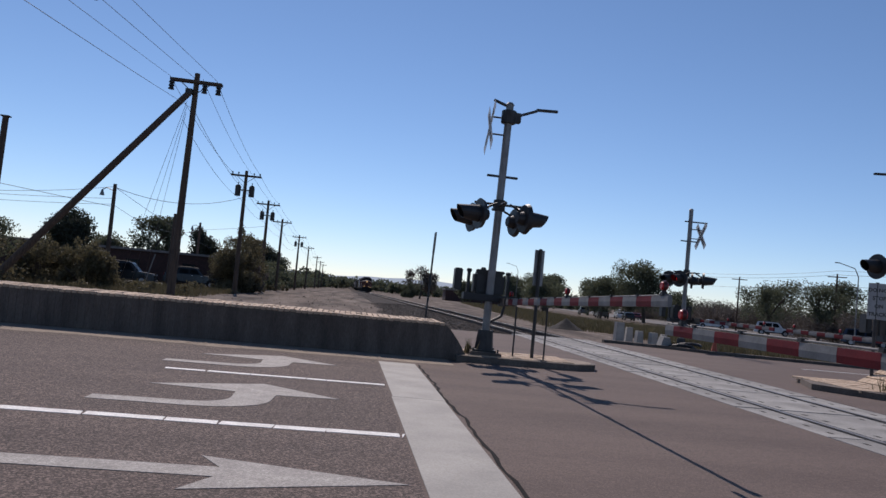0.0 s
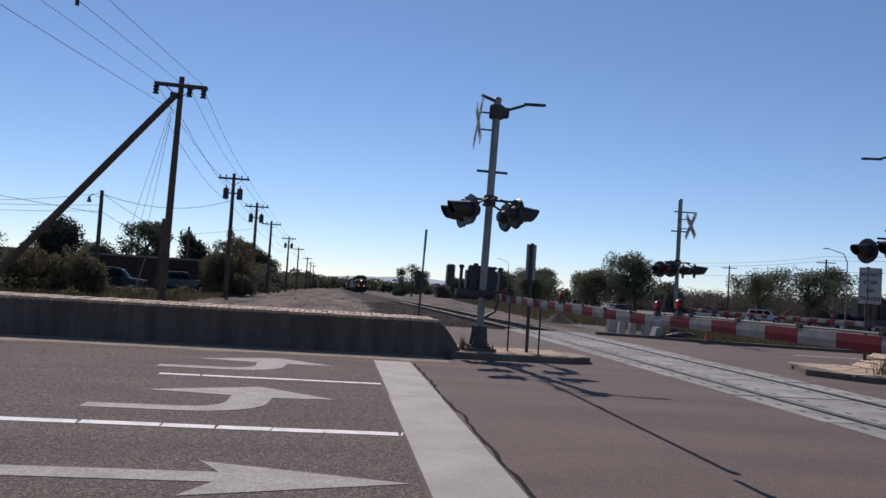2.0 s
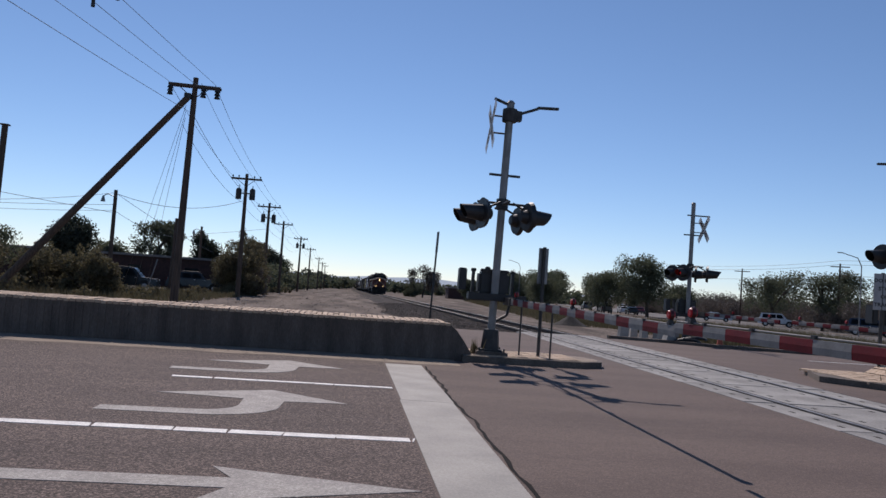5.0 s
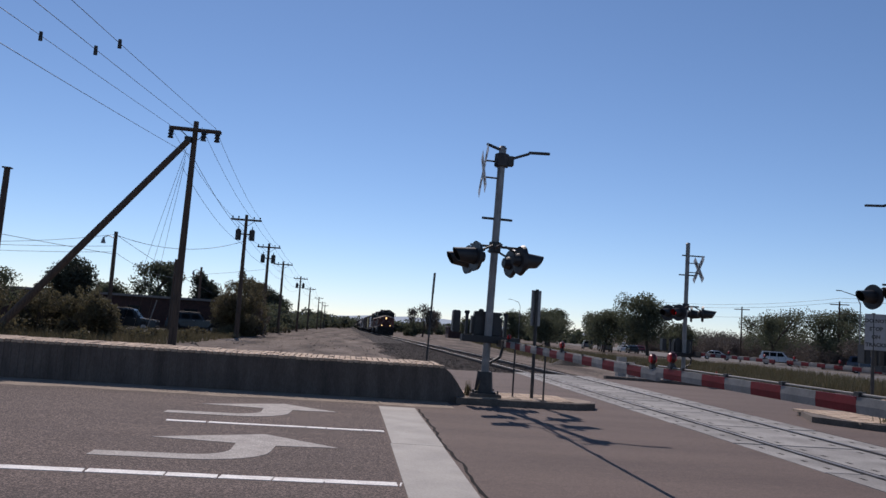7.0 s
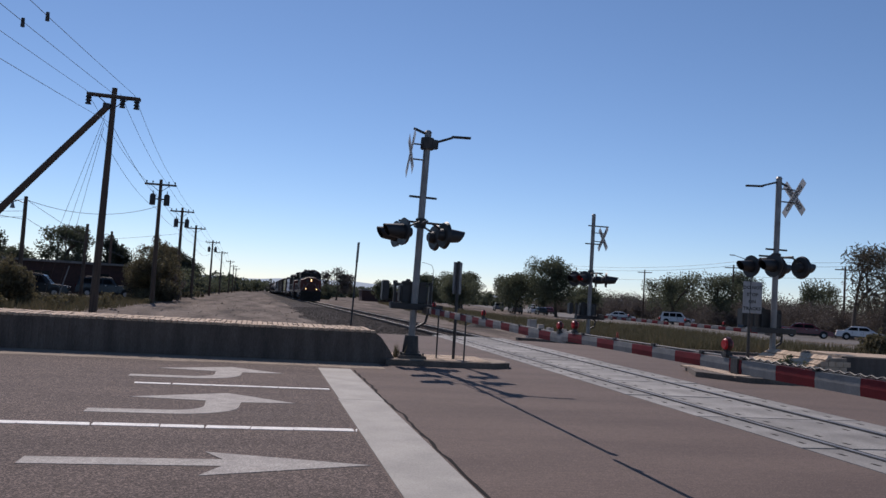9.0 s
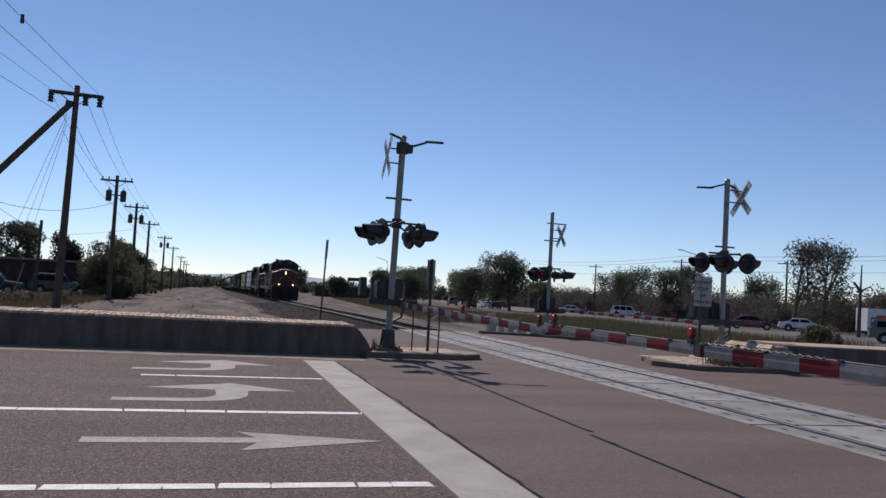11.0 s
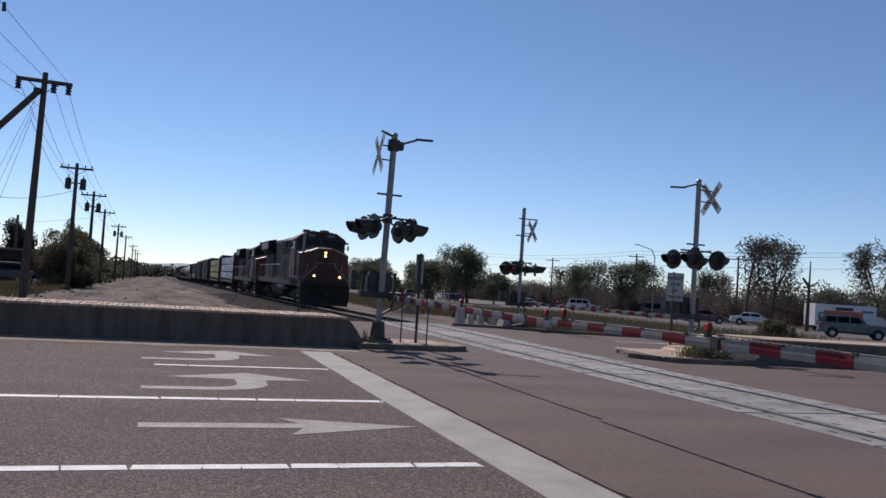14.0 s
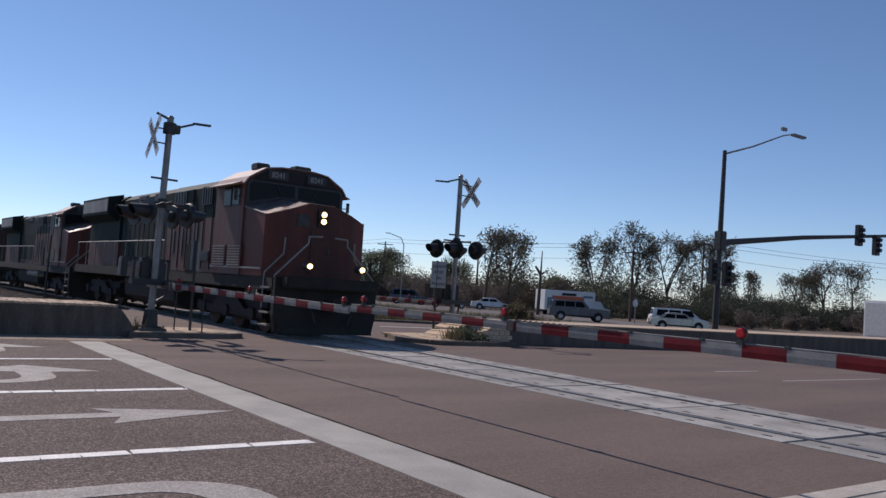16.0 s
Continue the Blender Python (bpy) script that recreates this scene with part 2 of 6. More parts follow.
    "csilver": mat("silver_car_paint", (0.125, 0.12, 0.117), (0.10, 0.096, 0.094), 0.35, 0.1, scale=1, bump=0, grain=0.03),
    "cgold": mat("champagne_car_paint", (0.50, 0.45, 0.36), (0.42, 0.38, 0.31), 0.25, 0.5, scale=1, bump=0, grain=0.03),
    "cblack": mat("black_car_paint", (0.018, 0.020, 0.022), (0.012, 0.014, 0.016), 0.2, scale=1, bump=0, grain=0.03),
    "cblue": mat("dark_blue_car_paint", (0.022, 0.03, 0.06), (0.016, 0.022, 0.045), 0.22, scale=1, bump=0, grain=0.03),
    "cred": mat("dark_red_car_paint", (0.17, 0.02, 0.025), (0.13, 0.016, 0.02), 0.22, scale=1, bump=0, grain=0.03),
    "truckwhite": mat("white_box_truck_skin", (0.68, 0.68, 0.67), (0.6, 0.6, 0.59), 0.4, scale=1, bump=0.02, grain=0.04),
    "truckorange": mat("orange_red_decal", (0.62, 0.10, 0.03), rough=0.4, bump=0, grain=0.05),
    "truckblue": mat("teal_grey_decal", (0.12, 0.22, 0.28), rough=0.4, bump=0, grain=0.1),
    # haze over the far hills is painted: pale colour plus emission
    "hill": mat("far_hill_painted_haze", (0.37, 0.41, 0.44), (0.34, 0.38, 0.41), rough=0.95, emit=0.85),
}

# ---- mesh helpers ----


def box(bm, c, s, rot=None):
    """A box of size s about c, turned by rot (a matrix)."""
    r = bmesh.ops.create_cube(bm, size=1)["verts"]
    mx = Matrix.Translation(c) @ (rot.to_4x4() if rot else Matrix()) @ Matrix.Diagonal((*s, 1))
    bmesh.ops.transform(bm, matrix=mx, verts=r)
    return r


def tube(bm, a, b, r0, r1=None, seg=10):
    """A tapered cylinder from a to b."""
    a, b = Vector(a), Vector(b)
    d = b - a
    r = bmesh.ops.create_cone(bm, cap_ends=True, segments=seg, radius1=r0, radius2=r0 if r1 is None else r1, depth=d.length)["verts"]
    mx = Matrix.Translation((a + b) / 2) @ d.to_track_quat("Z", "Y").to_matrix().to_4x4()
    bmesh.ops.transform(bm, matrix=mx, verts=r)
    return r


def prism(bm, outline, a, b, axis="x"):
    """An outline of (u, v) pushed from a to b along an axis: u, v are y, z / x, z / x, y."""
    put = {"x": lambda u, v, w: (w, u, v), "y": lambda u, v, w: (u, w, v), "z": lambda u, v, w: (u, v, w)}[axis]
    lo = [bm.verts.new(put(u, v, a)) for u, v in outline]
    hi = [bm.verts.new(put(u, v, b)) for u, v in outline]
    bm.faces.new(lo[::-1])
    bm.faces.new(hi)
    k = len(outline)
    for i in range(k):
        bm.faces.new((lo[i], lo[(i + 1) % k], hi[(i + 1) % k], hi[i]))
    return lo + hi


def finish(bm, bevel=0.0, smooth=False):
    if bevel:
        bmesh.ops.bevel(bm, geom=[e for e in bm.edges if len(e.link_faces) == 2 and e.calc_face_angle(0) > 0.5], offset=bevel, segments=2, affect="EDGES", clamp_overlap=True)
    bmesh.ops.recalc_face_normals(bm, faces=bm.faces[:])
    if smooth:
        for f in bm.faces:
            f.smooth = True


def part(name, bm, material, parent=None, label="", bevel=0.0, smooth=False, at=None):
    finish(bm, bevel, smooth)
    me = bpy.data.meshes.new(name)
    bm.to_mesh(me)
    bm.free()
    me.materials.append(material)
    if smooth:
        me.set_sharp_from_angle(angle=radians(40))
    ob = new(name, me)
    ob.parent = parent
    if at is not None:
        ob.matrix_basis = at
    if label:
        ob["label"] = label
    return ob


def boxpart(name, c, s, material, parent=None, label="", bevel=0.0, rot=None):
    bm = bmesh.new()
    box(bm, c, s, rot)
    return part(name, bm, material, parent, label, bevel)


def tubepart(name, pts, r, material, parent=None, label="", r1=None, seg=10):
    """A chain of tubes through pts."""
    bm = bmesh.new()
    for i in range(len(pts) - 1):
        t0, t1 = i / (len(pts) - 1), (i + 1) / (len(pts) - 1)
        e = r if r1 is None else r1
        tube(bm, pts[i], pts[i + 1], r + (e - r) * t0, r + (e - r) * t1, seg)
    return part(name, bm, material, parent, label, smooth=True)


def thing(name, label, category, m=None, group="", kind=""):
    ob = new(name)
    ob.empty_display_size = 0.2
    if m is not None:
        ob.matrix_basis = m
    return tagged(ob, label, category, group, kind)


def rawmesh(name, verts, faces, material, parent=None, smooth=False):
    me = bpy.data.meshes.new(name)
    me.from_pydata(verts, [], faces)
    me.materials.append(material)
    if smooth:
        for p in me.polygons:
            p.use_smooth = True
    me.update()
    ob = new(name, me)
    ob.parent = parent
    return ob


def text(body, size, material, parent, m, name="lettering", squeeze=1.0):
    cu = bpy.data.curves.new(name, "FONT")
    cu.body, cu.size, cu.align_x, cu.align_y, cu.extrude = body, size, "CENTER", "CENTER", 0.002
    cu.resolution_u = 2
    cu.offset = size * 0.03
    cu.materials.append(material)
    tmp = new(name, cu)
    me = bpy.data.meshes.new_from_object(tmp.evaluated_get(bpy.context.evaluated_depsgraph_get()))
    bpy.data.objects.remove(tmp)
    me.transform(Matrix.Diagonal((squeeze, 1, 1, 1)))
    ob = new(name, me)
    ob.parent = parent
    ob.matrix_basis = m
    return ob


# ---- ground and road ----


def gz(y):
    """The land falls gently away beyond the crossing."""
    return -0.0085 * min(max(0.0, y - 14.0), 400.0)


def ground(x, y):
    if y < 14.2:
        return -0.09
    return gz(y) - 0.09 - 0.21 * min(1.0, (y - 14.2) / 4.0)


def track_x(y):
    return 6.62 - 0.0055 * max(0.0, y - 40.0)


def build_ground():
    xs = sorted(set([-3000, -1500, -700, -400, -250, -170, -120] + list(range(-90, 100, 3)) + [110, 130, 170, 240, 400, 700, 1500, 3000]))
    ys = sorted(set([-3000, -1200, -500, -200, -90, -40, -20, 0, 14.2] + [16 + 2 * i for i in range(40)] + [96 + 6 * i for i in range(40)] + [360, 420, 520, 700, 1200, 2500, 4500]))
    verts, faces = [], []
    for y in ys:
        for x in xs:
            bump = 0.0
            if y > 18 and abs(x - track_x(y)) > 4.5:
                bump = 0.13 * noise.noise(Vector((x * 0.13, y * 0.09, 3.0))) + 0.05 * noise.noise(Vector((x * 0.6, y * 0.5, 7.0)))
            verts.append((x, y, ground(x, y) + bump))
    w = len(xs)
    for j in range(len(ys) - 1):
        for i in range(w - 1):
            faces.append((j * w + i, j * w + i + 1, (j + 1) * w + i + 1, (j + 1) * w + i))
    ob = rawmesh("ground", verts, faces, M["dirt"], smooth=True)
    tagged(ob, "dry brown dirt ground with stones and tracks", "ground", kind="structure")


def slab(name, outline, top, thick, material, label, category, kind="structure", parent=None):
    bm = bmesh.new()
    prism(bm, outline, top - thick, top, "z")
    ob = part(name, bm, material, parent, label)
    if parent is None:
        tagged(ob, label, category, kind=kind)
    return ob


def build_road():
    slab("road", [(-160, -13.7), (0.0, -13.7), (0.0, 14.0), (-160, 14.0)], 0.0, 0.12, M["asphalt"], "worn coarse grey asphalt road with turn lanes", "road")
    slab("road_crossing_apron", [(0.0, -13.7), (5.26, -13.7), (5.26, 14.0), (0.0, 14.0)], 0.0, 0.12, M["asphalt2"], "smooth brownish asphalt before the railway crossing", "road")
    slab("road_far_side", [(8.06, -13.7), (70, -30.0), (70, 6.0), (29, 9.8), (16, 11.6), (11.5, 12.6), (10.0, 14.0), (8.06, 14.0)], 0.0, 0.12, M["asphalt2"], "brownish asphalt road beyond the railway crossing", "road")
    # highway that runs beside the railway, farther off
    ys = [6, 20, 40, 70, 110, 160, 230, 320, 420]
    v, f = [], []
    for y in ys:
        x0 = 28 + 0.19 * (y - 10)
        v += [(x0, y, ground(x0, y) + 0.06), (x0 + 24, y, ground(x0, y) + 0.06), (x0, y, ground(x0, y) - 0.3), (x0 + 24, y, ground(x0, y) - 0.3)]
    for i in range(len(ys) - 1):
        a, b = 4 * i, 4 * (i + 1)
        f += [(a, a + 1, b + 1, b), (a + 2, a, b, b + 2), (a + 1, a + 3, b + 3, b + 1)]
    ob = rawmesh("highway", v, f, M["road_far"])
    tagged(ob, "pale asphalt highway running beside the railway", "road", kind="structure")
    # stop bar and lane paint
    slab("stop_bar", [(0.02, -13.2), (0.66, -13.2), (0.66, -4.02), (0.02, -3.97)], 0.006, 0.01, M["bar"], "wide pale grey stop bar across the lanes", "road marking")
    slab("stop_bar", [(0.035, -3.955), (0.67, -4.005), (0.655, 0.42), (0.03, 0.42)], 0.006, 0.01, M["bar"], "wide pale grey stop bar near the median", "road marking")
    def line(x0, x1, y, w, name="lane_line", coat="paint"):
        """A painted line in worn strips with cracks between them."""
        rnd = random.Random(int(abs(y) * 100))
        ln = thing(name, "worn cracked white lane line on asphalt", "road marking", kind="structure")
        x = x0
        while x < x1 - 0.02:
            e = min(x1, x + rnd.uniform(0.25, 0.75))
            a, b = rnd.uniform(-0.008, 0.008), rnd.uniform(-0.008, 0.008)
            sk = rnd.uniform(-0.03, 0.03)
            slab("paint_strip", [(x, y - w / 2 + a), (e - 0.014, y - w / 2 + b), (e - 0.014 + sk, y + w / 2 + b), (x + sk * 0.6, y + w / 2 + a)], 0.005, 0.01, M[coat], "", "", parent=ln)
            x = e
    line(-2.86, 0.0, -2.87, 0.13)
    line(-14.0, 0.0, -6.52, 0.165)
    line(-14.0, -0.06, -10.2, 0.16)
    line(12.5, 34, 8.6, 0.12)
    line(13.2, 15.0, -5.25, 0.11, coat="arrow")
    line(13.2, 17.5, -7.0, 0.11, coat="arrow")
    # through arrow and the two turn arrows; the shape of each in its own axes
    def arrow(outline, name, label):
        slab(name, outline, 0.005, 0.01, M["arrow"], label, "road marking")
    arrow([(-3.0, -8.48), (-1.38, -8.47), (-1.55, -8.84), (-0.09, -8.35), (-1.55, -7.88), (-1.38, -8.2), (-3.0, -8.2)], "through_arrow", "grey painted straight arrow on asphalt")
    def turn(dx, dy):
        pts = [(-3.02, -5.72), (-2.1, -5.72)]
        for i in range(7):
            a = radians(-90 + 15 * i)
            pts.append((-2.1 + 0.78 * math.cos(a), -5.05 + 0.67 * math.sin(a) * 1.0))
        pts += [(-1.3, -4.62), (-0.6, -4.55), (-1.5, -3.74), (-2.72, -4.38), (-1.75, -4.55)]
        for i in range(7):
            a = radians(0 - 15 * i)
            pts.append((-2.1 + 0.36 * math.cos(a), -5.0 + 0.42 * math.sin(a)))
        pts += [(-3.02, -5.45)]
        return [(x + dx, y + dy) for x, y in pts]
    arrow(turn(0, 0), "turn_arrow", "grey painted left turn arrow on asphalt")
    arrow(turn(-0.06, 3.66), "turn_arrow", "grey painted left turn arrow near the median")
    right = [(x, -5.05 - (y + 5.05)) for x, y in turn(0, 0)]
    arrow([(x + 0.05, y - 6.85) for x, y in right][::-1], "turn_arrow", "grey painted right turn arrow in the kerb lane")
    # sealed cracks in the apron
    def crack(pts, w, name="crack"):
        rnd = random.Random(len(pts) * 7 + int(w * 1000))
        left, rightp = [], []
        for i in range(len(pts) - 1):
            (x0, y0), (x1, y1) = pts[i], pts[i + 1]
            n = max(2, int(math.hypot(x1 - x0, y1 - y0) / 0.25))
            for k in range(n):
                t = k / n
                j = rnd.uniform(-0.02, 0.02)
                left.append((x0 + (x1 - x0) * t - w * rnd.uniform(0.3, 0.7) + j, y0 + (y1 - y0) * t))
                rightp.append((x0 + (x1 - x0) * t + w * rnd.uniform(0.3, 0.7) + j, y0 + (y1 - y0) * t))
        v = [(x, y, 0.0035) for x, y in left] + [(x, y, 0.0035) for x, y in rightp]
        k = len(left)
        f = [(i, k + i, k + i + 1, i + 1) for i in range(k - 1)]
        ob = rawmesh(name, v, f, M["tar"])
        tagged(ob, "dark tar-sealed crack in the asphalt", "road crack", kind="structure")
    crack([(0.70, 0.3), (0.72, -2.2), (0.685, -3.9), (0.73, -5.2), (0.70, -8.0), (0.69, -13.2)], 0.036)
    # pavement on the camera's side, with its kerb
    slab("pavement", [(-60, -30), (70, -46.5), (70, -30.4), (8.06, -13.92), (-60, -13.92)], 0.08, 0.2, M["concrete"], "pale concrete pavement beside the road", "pavement")
    slab("kerb", [(-60, -13.92), (8.06, -13.92), (8.06, -13.7), (-60, -13.7)], 0.09, 0.22, M["concrete"], "pale concrete kerb", "kerb")
    for pts in ([(8.4, 14.2), (10.1, 13.6), (11.6, 12.5), (16, 11.6), (28, 9.8)],):
        for i in range(len(pts) - 1):
            (x0, y0), (x1, y1) = pts[i], pts[i + 1]
            slab("kerb", [(x0, y0), (x1, y1), (x1, y1 + 0.25), (x0, y0 + 0.25)], 0.10, 0.22, M["kerb"], "dark kerb beyond the rails, shade put into its colour", "kerb")


def build_track():
    tr = thing("railway_track", "steel rails on timber ties and through concrete crossing panels", "railway track", kind="structure")
    ys = [-60, -14.5, 14, 40] + [60 + 20 * i for i in range(24)]
    for side in (-1, 1):
        for nm, w, z0, z1, mt in (("rail_web", 0.03, -0.16, -0.035, M["rust"]), ("rail_foot", 0.14, -0.18, -0.155, M["rust"]), ("rail_head", 0.074, -0.035, 0.012, M["rail"])):
            v, f = [], []
            for y in ys:
                x = track_x(y) + side * 0.755
                z = gz(y)
                v += [(x - w / 2, y, z + z0), (x + w / 2, y, z + z0), (x + w / 2, y, z + z1), (x - w / 2, y, z + z1)]
            for i in range(len(ys) - 1):
                a, b = 4 * i, 4 * i + 4
                f += [(a + k, a + (k + 1) % 4, b + (k + 1) % 4, b + k) for k in range(4)]
            rawmesh(nm, v, f, mt, tr)
    # ballast bed and stones
    v, f = [], []
    prof = [(-5.2, -0.33), (-3.4, -0.27), (-2.0, -0.16), (2.0, -0.16), (3.6, -0.42)]
    yb = [14.05, 15] + [20 + 12 * i for i in range(42)]
    for y in yb:
        v += [(track_x(y) + a, y, gz(y) + b) for a, b in prof]
    for i in range(len(yb) - 1):
        for k in range(4):
            f.append((5 * i + k, 5 * i + k + 1, 5 * i + 6 + k, 5 * i + 5 + k))
    ob = rawmesh("ballast_bed", v, f, M["ballast"], tr)
    rnd = random.Random(5)
    v, f = [], []
    for _ in range(19000):
        y = 14.2 + 56 * rnd.random() ** 1.6
        a = rnd.uniform(-5.0, 3.7)
        z = -0.16 if abs(a) < 2 else (-0.16 - (abs(a) - 2) * 0.1625 if a > 0 else -0.16 + (a + 2) * 0.06)
        s = rnd.uniform(0.022, 0.055)
        c = Vector((track_x(y) + a, y, gz(y) + z + s * 0.3))
        i = len(v)
        for d in ((1, 0, 0), (0, 1, 0), (-1, 0, 0), (0, -1, 0), (0, 0, 1)):
            v.append(tuple(c + Vector((d[0], d[1], d[2] * 0.55)) * s * rnd.uniform(0.7, 1.3)))
        f += [(i, i + 1, i + 4), (i + 1, i + 2, i + 4), (i + 2, i + 3, i + 4), (i + 3, i, i + 4)]
    tagged(rawmesh("ballast_stones", v, f, M["ballast"], tr), kind="stuff")
    bm = bmesh.new()
    box(bm, (0, 0, 0), (2.6, 0.23, 0.16))
    finish(bm, 0.015)
    me = bpy.data.meshes.new("tie")
    bm.to_mesh(me)
    bm.free()
    me.materials.append(M["tie"])
    for i in range(260):
        y = 14.5 + 0.56 * i
        t = new("tie", me)
        t.parent = tr
        t.matrix_basis = pose(track_x(y) + rnd.uniform(-0.04, 0.04), y, gz(y) - 0.245, 0, 0, rnd.uniform(-1, 1))
    # concrete crossing panels
    length = 2.44
    for x0, x1 in ((5.27, 5.785), (5.985, 7.255), (7.455, 8.05)):
        bm = bmesh.new()
        box(bm, (0, 0, 0), (x1 - x0, length - 0.045, 0.14))
        finish(bm, 0.012)
        me = bpy.data.meshes.new("crossing_panel")
        bm.to_mesh(me)
        bm.free()
        me.materials.append(M["panel"])
        bm = bmesh.new()
        for yy in (-0.85, -0.3, 0.3, 0.85):
            for xx in ((-0.45, 0.45) if x1 - x0 > 1 else (0.0,)):
                box(bm, (xx, yy, 0.0675), (0.05, 0.13, 0.008))
        finish(bm)
        ms = bpy.data.meshes.new("lifting_slots")
        bm.to_mesh(ms)
        bm.free()
        ms.materials.append(M["slot"])
        for k in range(12):
            y = -13.4 + length * (k + 0.5) - 0.9
            p = new("crossing_panel", me)
            p.parent = tr
            p.matrix_basis = pose((x0 + x1) / 2, y, -0.067 + rnd.uniform(-0.006, 0.004), 0, 0, rnd.uniform(-0.12, 0.12))
            s = new("lifting_slots", ms)
            s.parent = p
    boxpart("flangeway", (6.62, 0, -0.14), (2.75, 28.6, 0.06), M["slot"], tr)


build_ground()
build_road()
build_track()

# ---- raised medians and islands ----


def pavers(parent, x0, x1, y0, y1, z, bx, by, tilt=0.0, drop=None, gap=0.012, uneven=1.0):
    """Rows of single bricks; drop(x) lowers them along a slope."""
    bm = bmesh.new()
    box(bm, (0, 0, 0), (bx - gap, by - 0.012, 0.05))
    finish(bm)
    me = bpy.data.meshes.new("brick")
    bm.to_mesh(me)
    bm.free()
    me.materials.append(M["brick"])
    rnd = random.Random(11)
    ny = int(round((y1 - y0) / by))
    nx = int(round((x1 - x0) / bx))
    for j in range(ny):
        for i in range(nx):
            x = x0 + (i + 0.5) * bx
            b = new("brick", me)
            b.parent = parent
            b.matrix_basis = pose(x, y0 + (j + 0.5) * by, (drop(x) if drop else z) + uneven * rnd.uniform(-0.004, 0.006), uneven * rnd.uniform(-0.6, 0.6), tilt + uneven * rnd.uniform(-0.6, 0.6), rnd.uniform(-1, 1))


def build_medians():
    top = 0.665
    wall = thing("median_wall", "raised median of dark streaky concrete capped with tan bricks", "median", kind="structure")
    bm = bmesh.new()
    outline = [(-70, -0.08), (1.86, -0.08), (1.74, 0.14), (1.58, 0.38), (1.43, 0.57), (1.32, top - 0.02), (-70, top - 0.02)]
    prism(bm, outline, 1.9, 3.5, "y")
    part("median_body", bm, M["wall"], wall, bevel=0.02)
    bm = bmesh.new()
    box(bm, (-34.4, 2.7, top - 0.014), (71.4, 1.58, 0.03))
    part("median_top", bm, M["joint"], wall)
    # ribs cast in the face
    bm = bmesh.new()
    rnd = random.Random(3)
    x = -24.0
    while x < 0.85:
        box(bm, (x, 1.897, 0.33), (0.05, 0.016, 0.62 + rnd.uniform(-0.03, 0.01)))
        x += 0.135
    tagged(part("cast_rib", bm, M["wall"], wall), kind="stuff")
    pavers(wall, -12.0, 1.28, 1.872, 2.105, top + 0.008, 0.11, 0.23, gap=0.019, uneven=1.2)
    pavers(wall, -6.01, 1.25, 2.115, 3.5, top + 0.006, 0.11, 0.69, gap=0.022, uneven=1.4)
    bv, bf = [], []
    for row in range(2):
        for i in range(100):
            x0, x1 = -6.02 - 0.11 * (i + 1), -6.04 - 0.11 * i
            y0, z1 = 2.115 + 0.69 * row, top + 0.031 + rnd.uniform(-0.006, 0.006)
            k = len(bv)
            bv += [(x, y, z) for z in (top - 0.01, z1) for x, y in ((x0, y0), (x1, y0), (x1, y0 + 0.678), (x0, y0 + 0.678))]
            bf += [(k + 4, k + 5, k + 6, k + 7), (k, k + 1, k + 5, k + 4), (k + 1, k + 2, k + 6, k + 5), (k + 2, k + 3, k + 7, k + 6), (k + 3, k, k + 4, k + 7)]
    tagged(rawmesh("far_bricks", bv, bf, M["brick"], wall), kind="stuff")
    isl = thing("median_island", "low kerbed brick island under the crossing signal", "traffic island", kind="structure")
    outline = [(1.55, 1.66), (3.9, 1.72), (4.35, 2.0), (4.5, 2.45), (4.35, 3.0), (3.9, 3.4), (1.55, 3.5)]
    bm = bmesh.new()
    prism(bm, outline, -0.08, 0.12, "z")
    part("island_kerb", bm, M["kerb"], isl, bevel=0.02)
    bm = bmesh.new()
    prism(bm, [(2.9 + (x - 2.9) * 0.94, 2.55 + (y - 2.55) * 0.92) for x, y in outline], 0.1, 0.126, "z")
    part("island_bed", bm, M["mortar"], isl)
    pavers(isl, 1.8, 3.9, 1.86, 3.3, 0.112, 0.21, 0.105)
    # the median beyond the rails
    far = thing("median_wall", "raised brick-topped median beyond the rails, dark streaky face", "median", kind="structure")
    far.matrix_basis = pose(12.1, 1.75, 0, 0, 0, -8)
    bm = bmesh.new()
    prism(bm, [(0.0, -0.08), (45, -0.08), (45, top - 0.02), (0.45, top - 0.02)], 0, 1.9, "y")
    part("median_body", bm, M["wall"], far, bevel=0.02)
    bm = bmesh.new()
    box(bm, (22.7, 0.95, top - 0.005), (44.5, 1.9, 0.03))
    part("median_top", bm, M["brick"], far)
    nose = thing("median_island", "tan brick island with a sloped brick apron beyond the rails", "traffic island", kind="structure")
    bm = bmesh.new()
    prism(bm, [(8.9, 2.0), (9.6, 0.9), (12.3, 0.75), (12.4, 3.9), (9.6, 3.8)], -0.08, 0.12, "z")
    part("island_kerb", bm, M["kerb"], nose, bevel=0.02)
    pavers(nose, 9.4, 10.9, 1.15, 3.6, 0.108, 0.21, 0.21)
    bm = bmesh.new()
    prism(bm, [(10.9, 0.05), (12.3, 0.05), (12.3, top - 0.03), (11.9, top - 0.05)], 1.2, 3.6, "y")
    part("apron_core", bm, M["mortar"], nose)
    ang = math.degrees(math.atan2(0.55, 1.0))
    pavers(nose, 10.92, 11.9, 1.2, 3.6, 0, 0.2, 0.15, -ang, drop=lambda x: 0.1 + (x - 10.9) * 0.55)
    bm = bmesh.new()
    for j in range(4):
        for i in range(7):
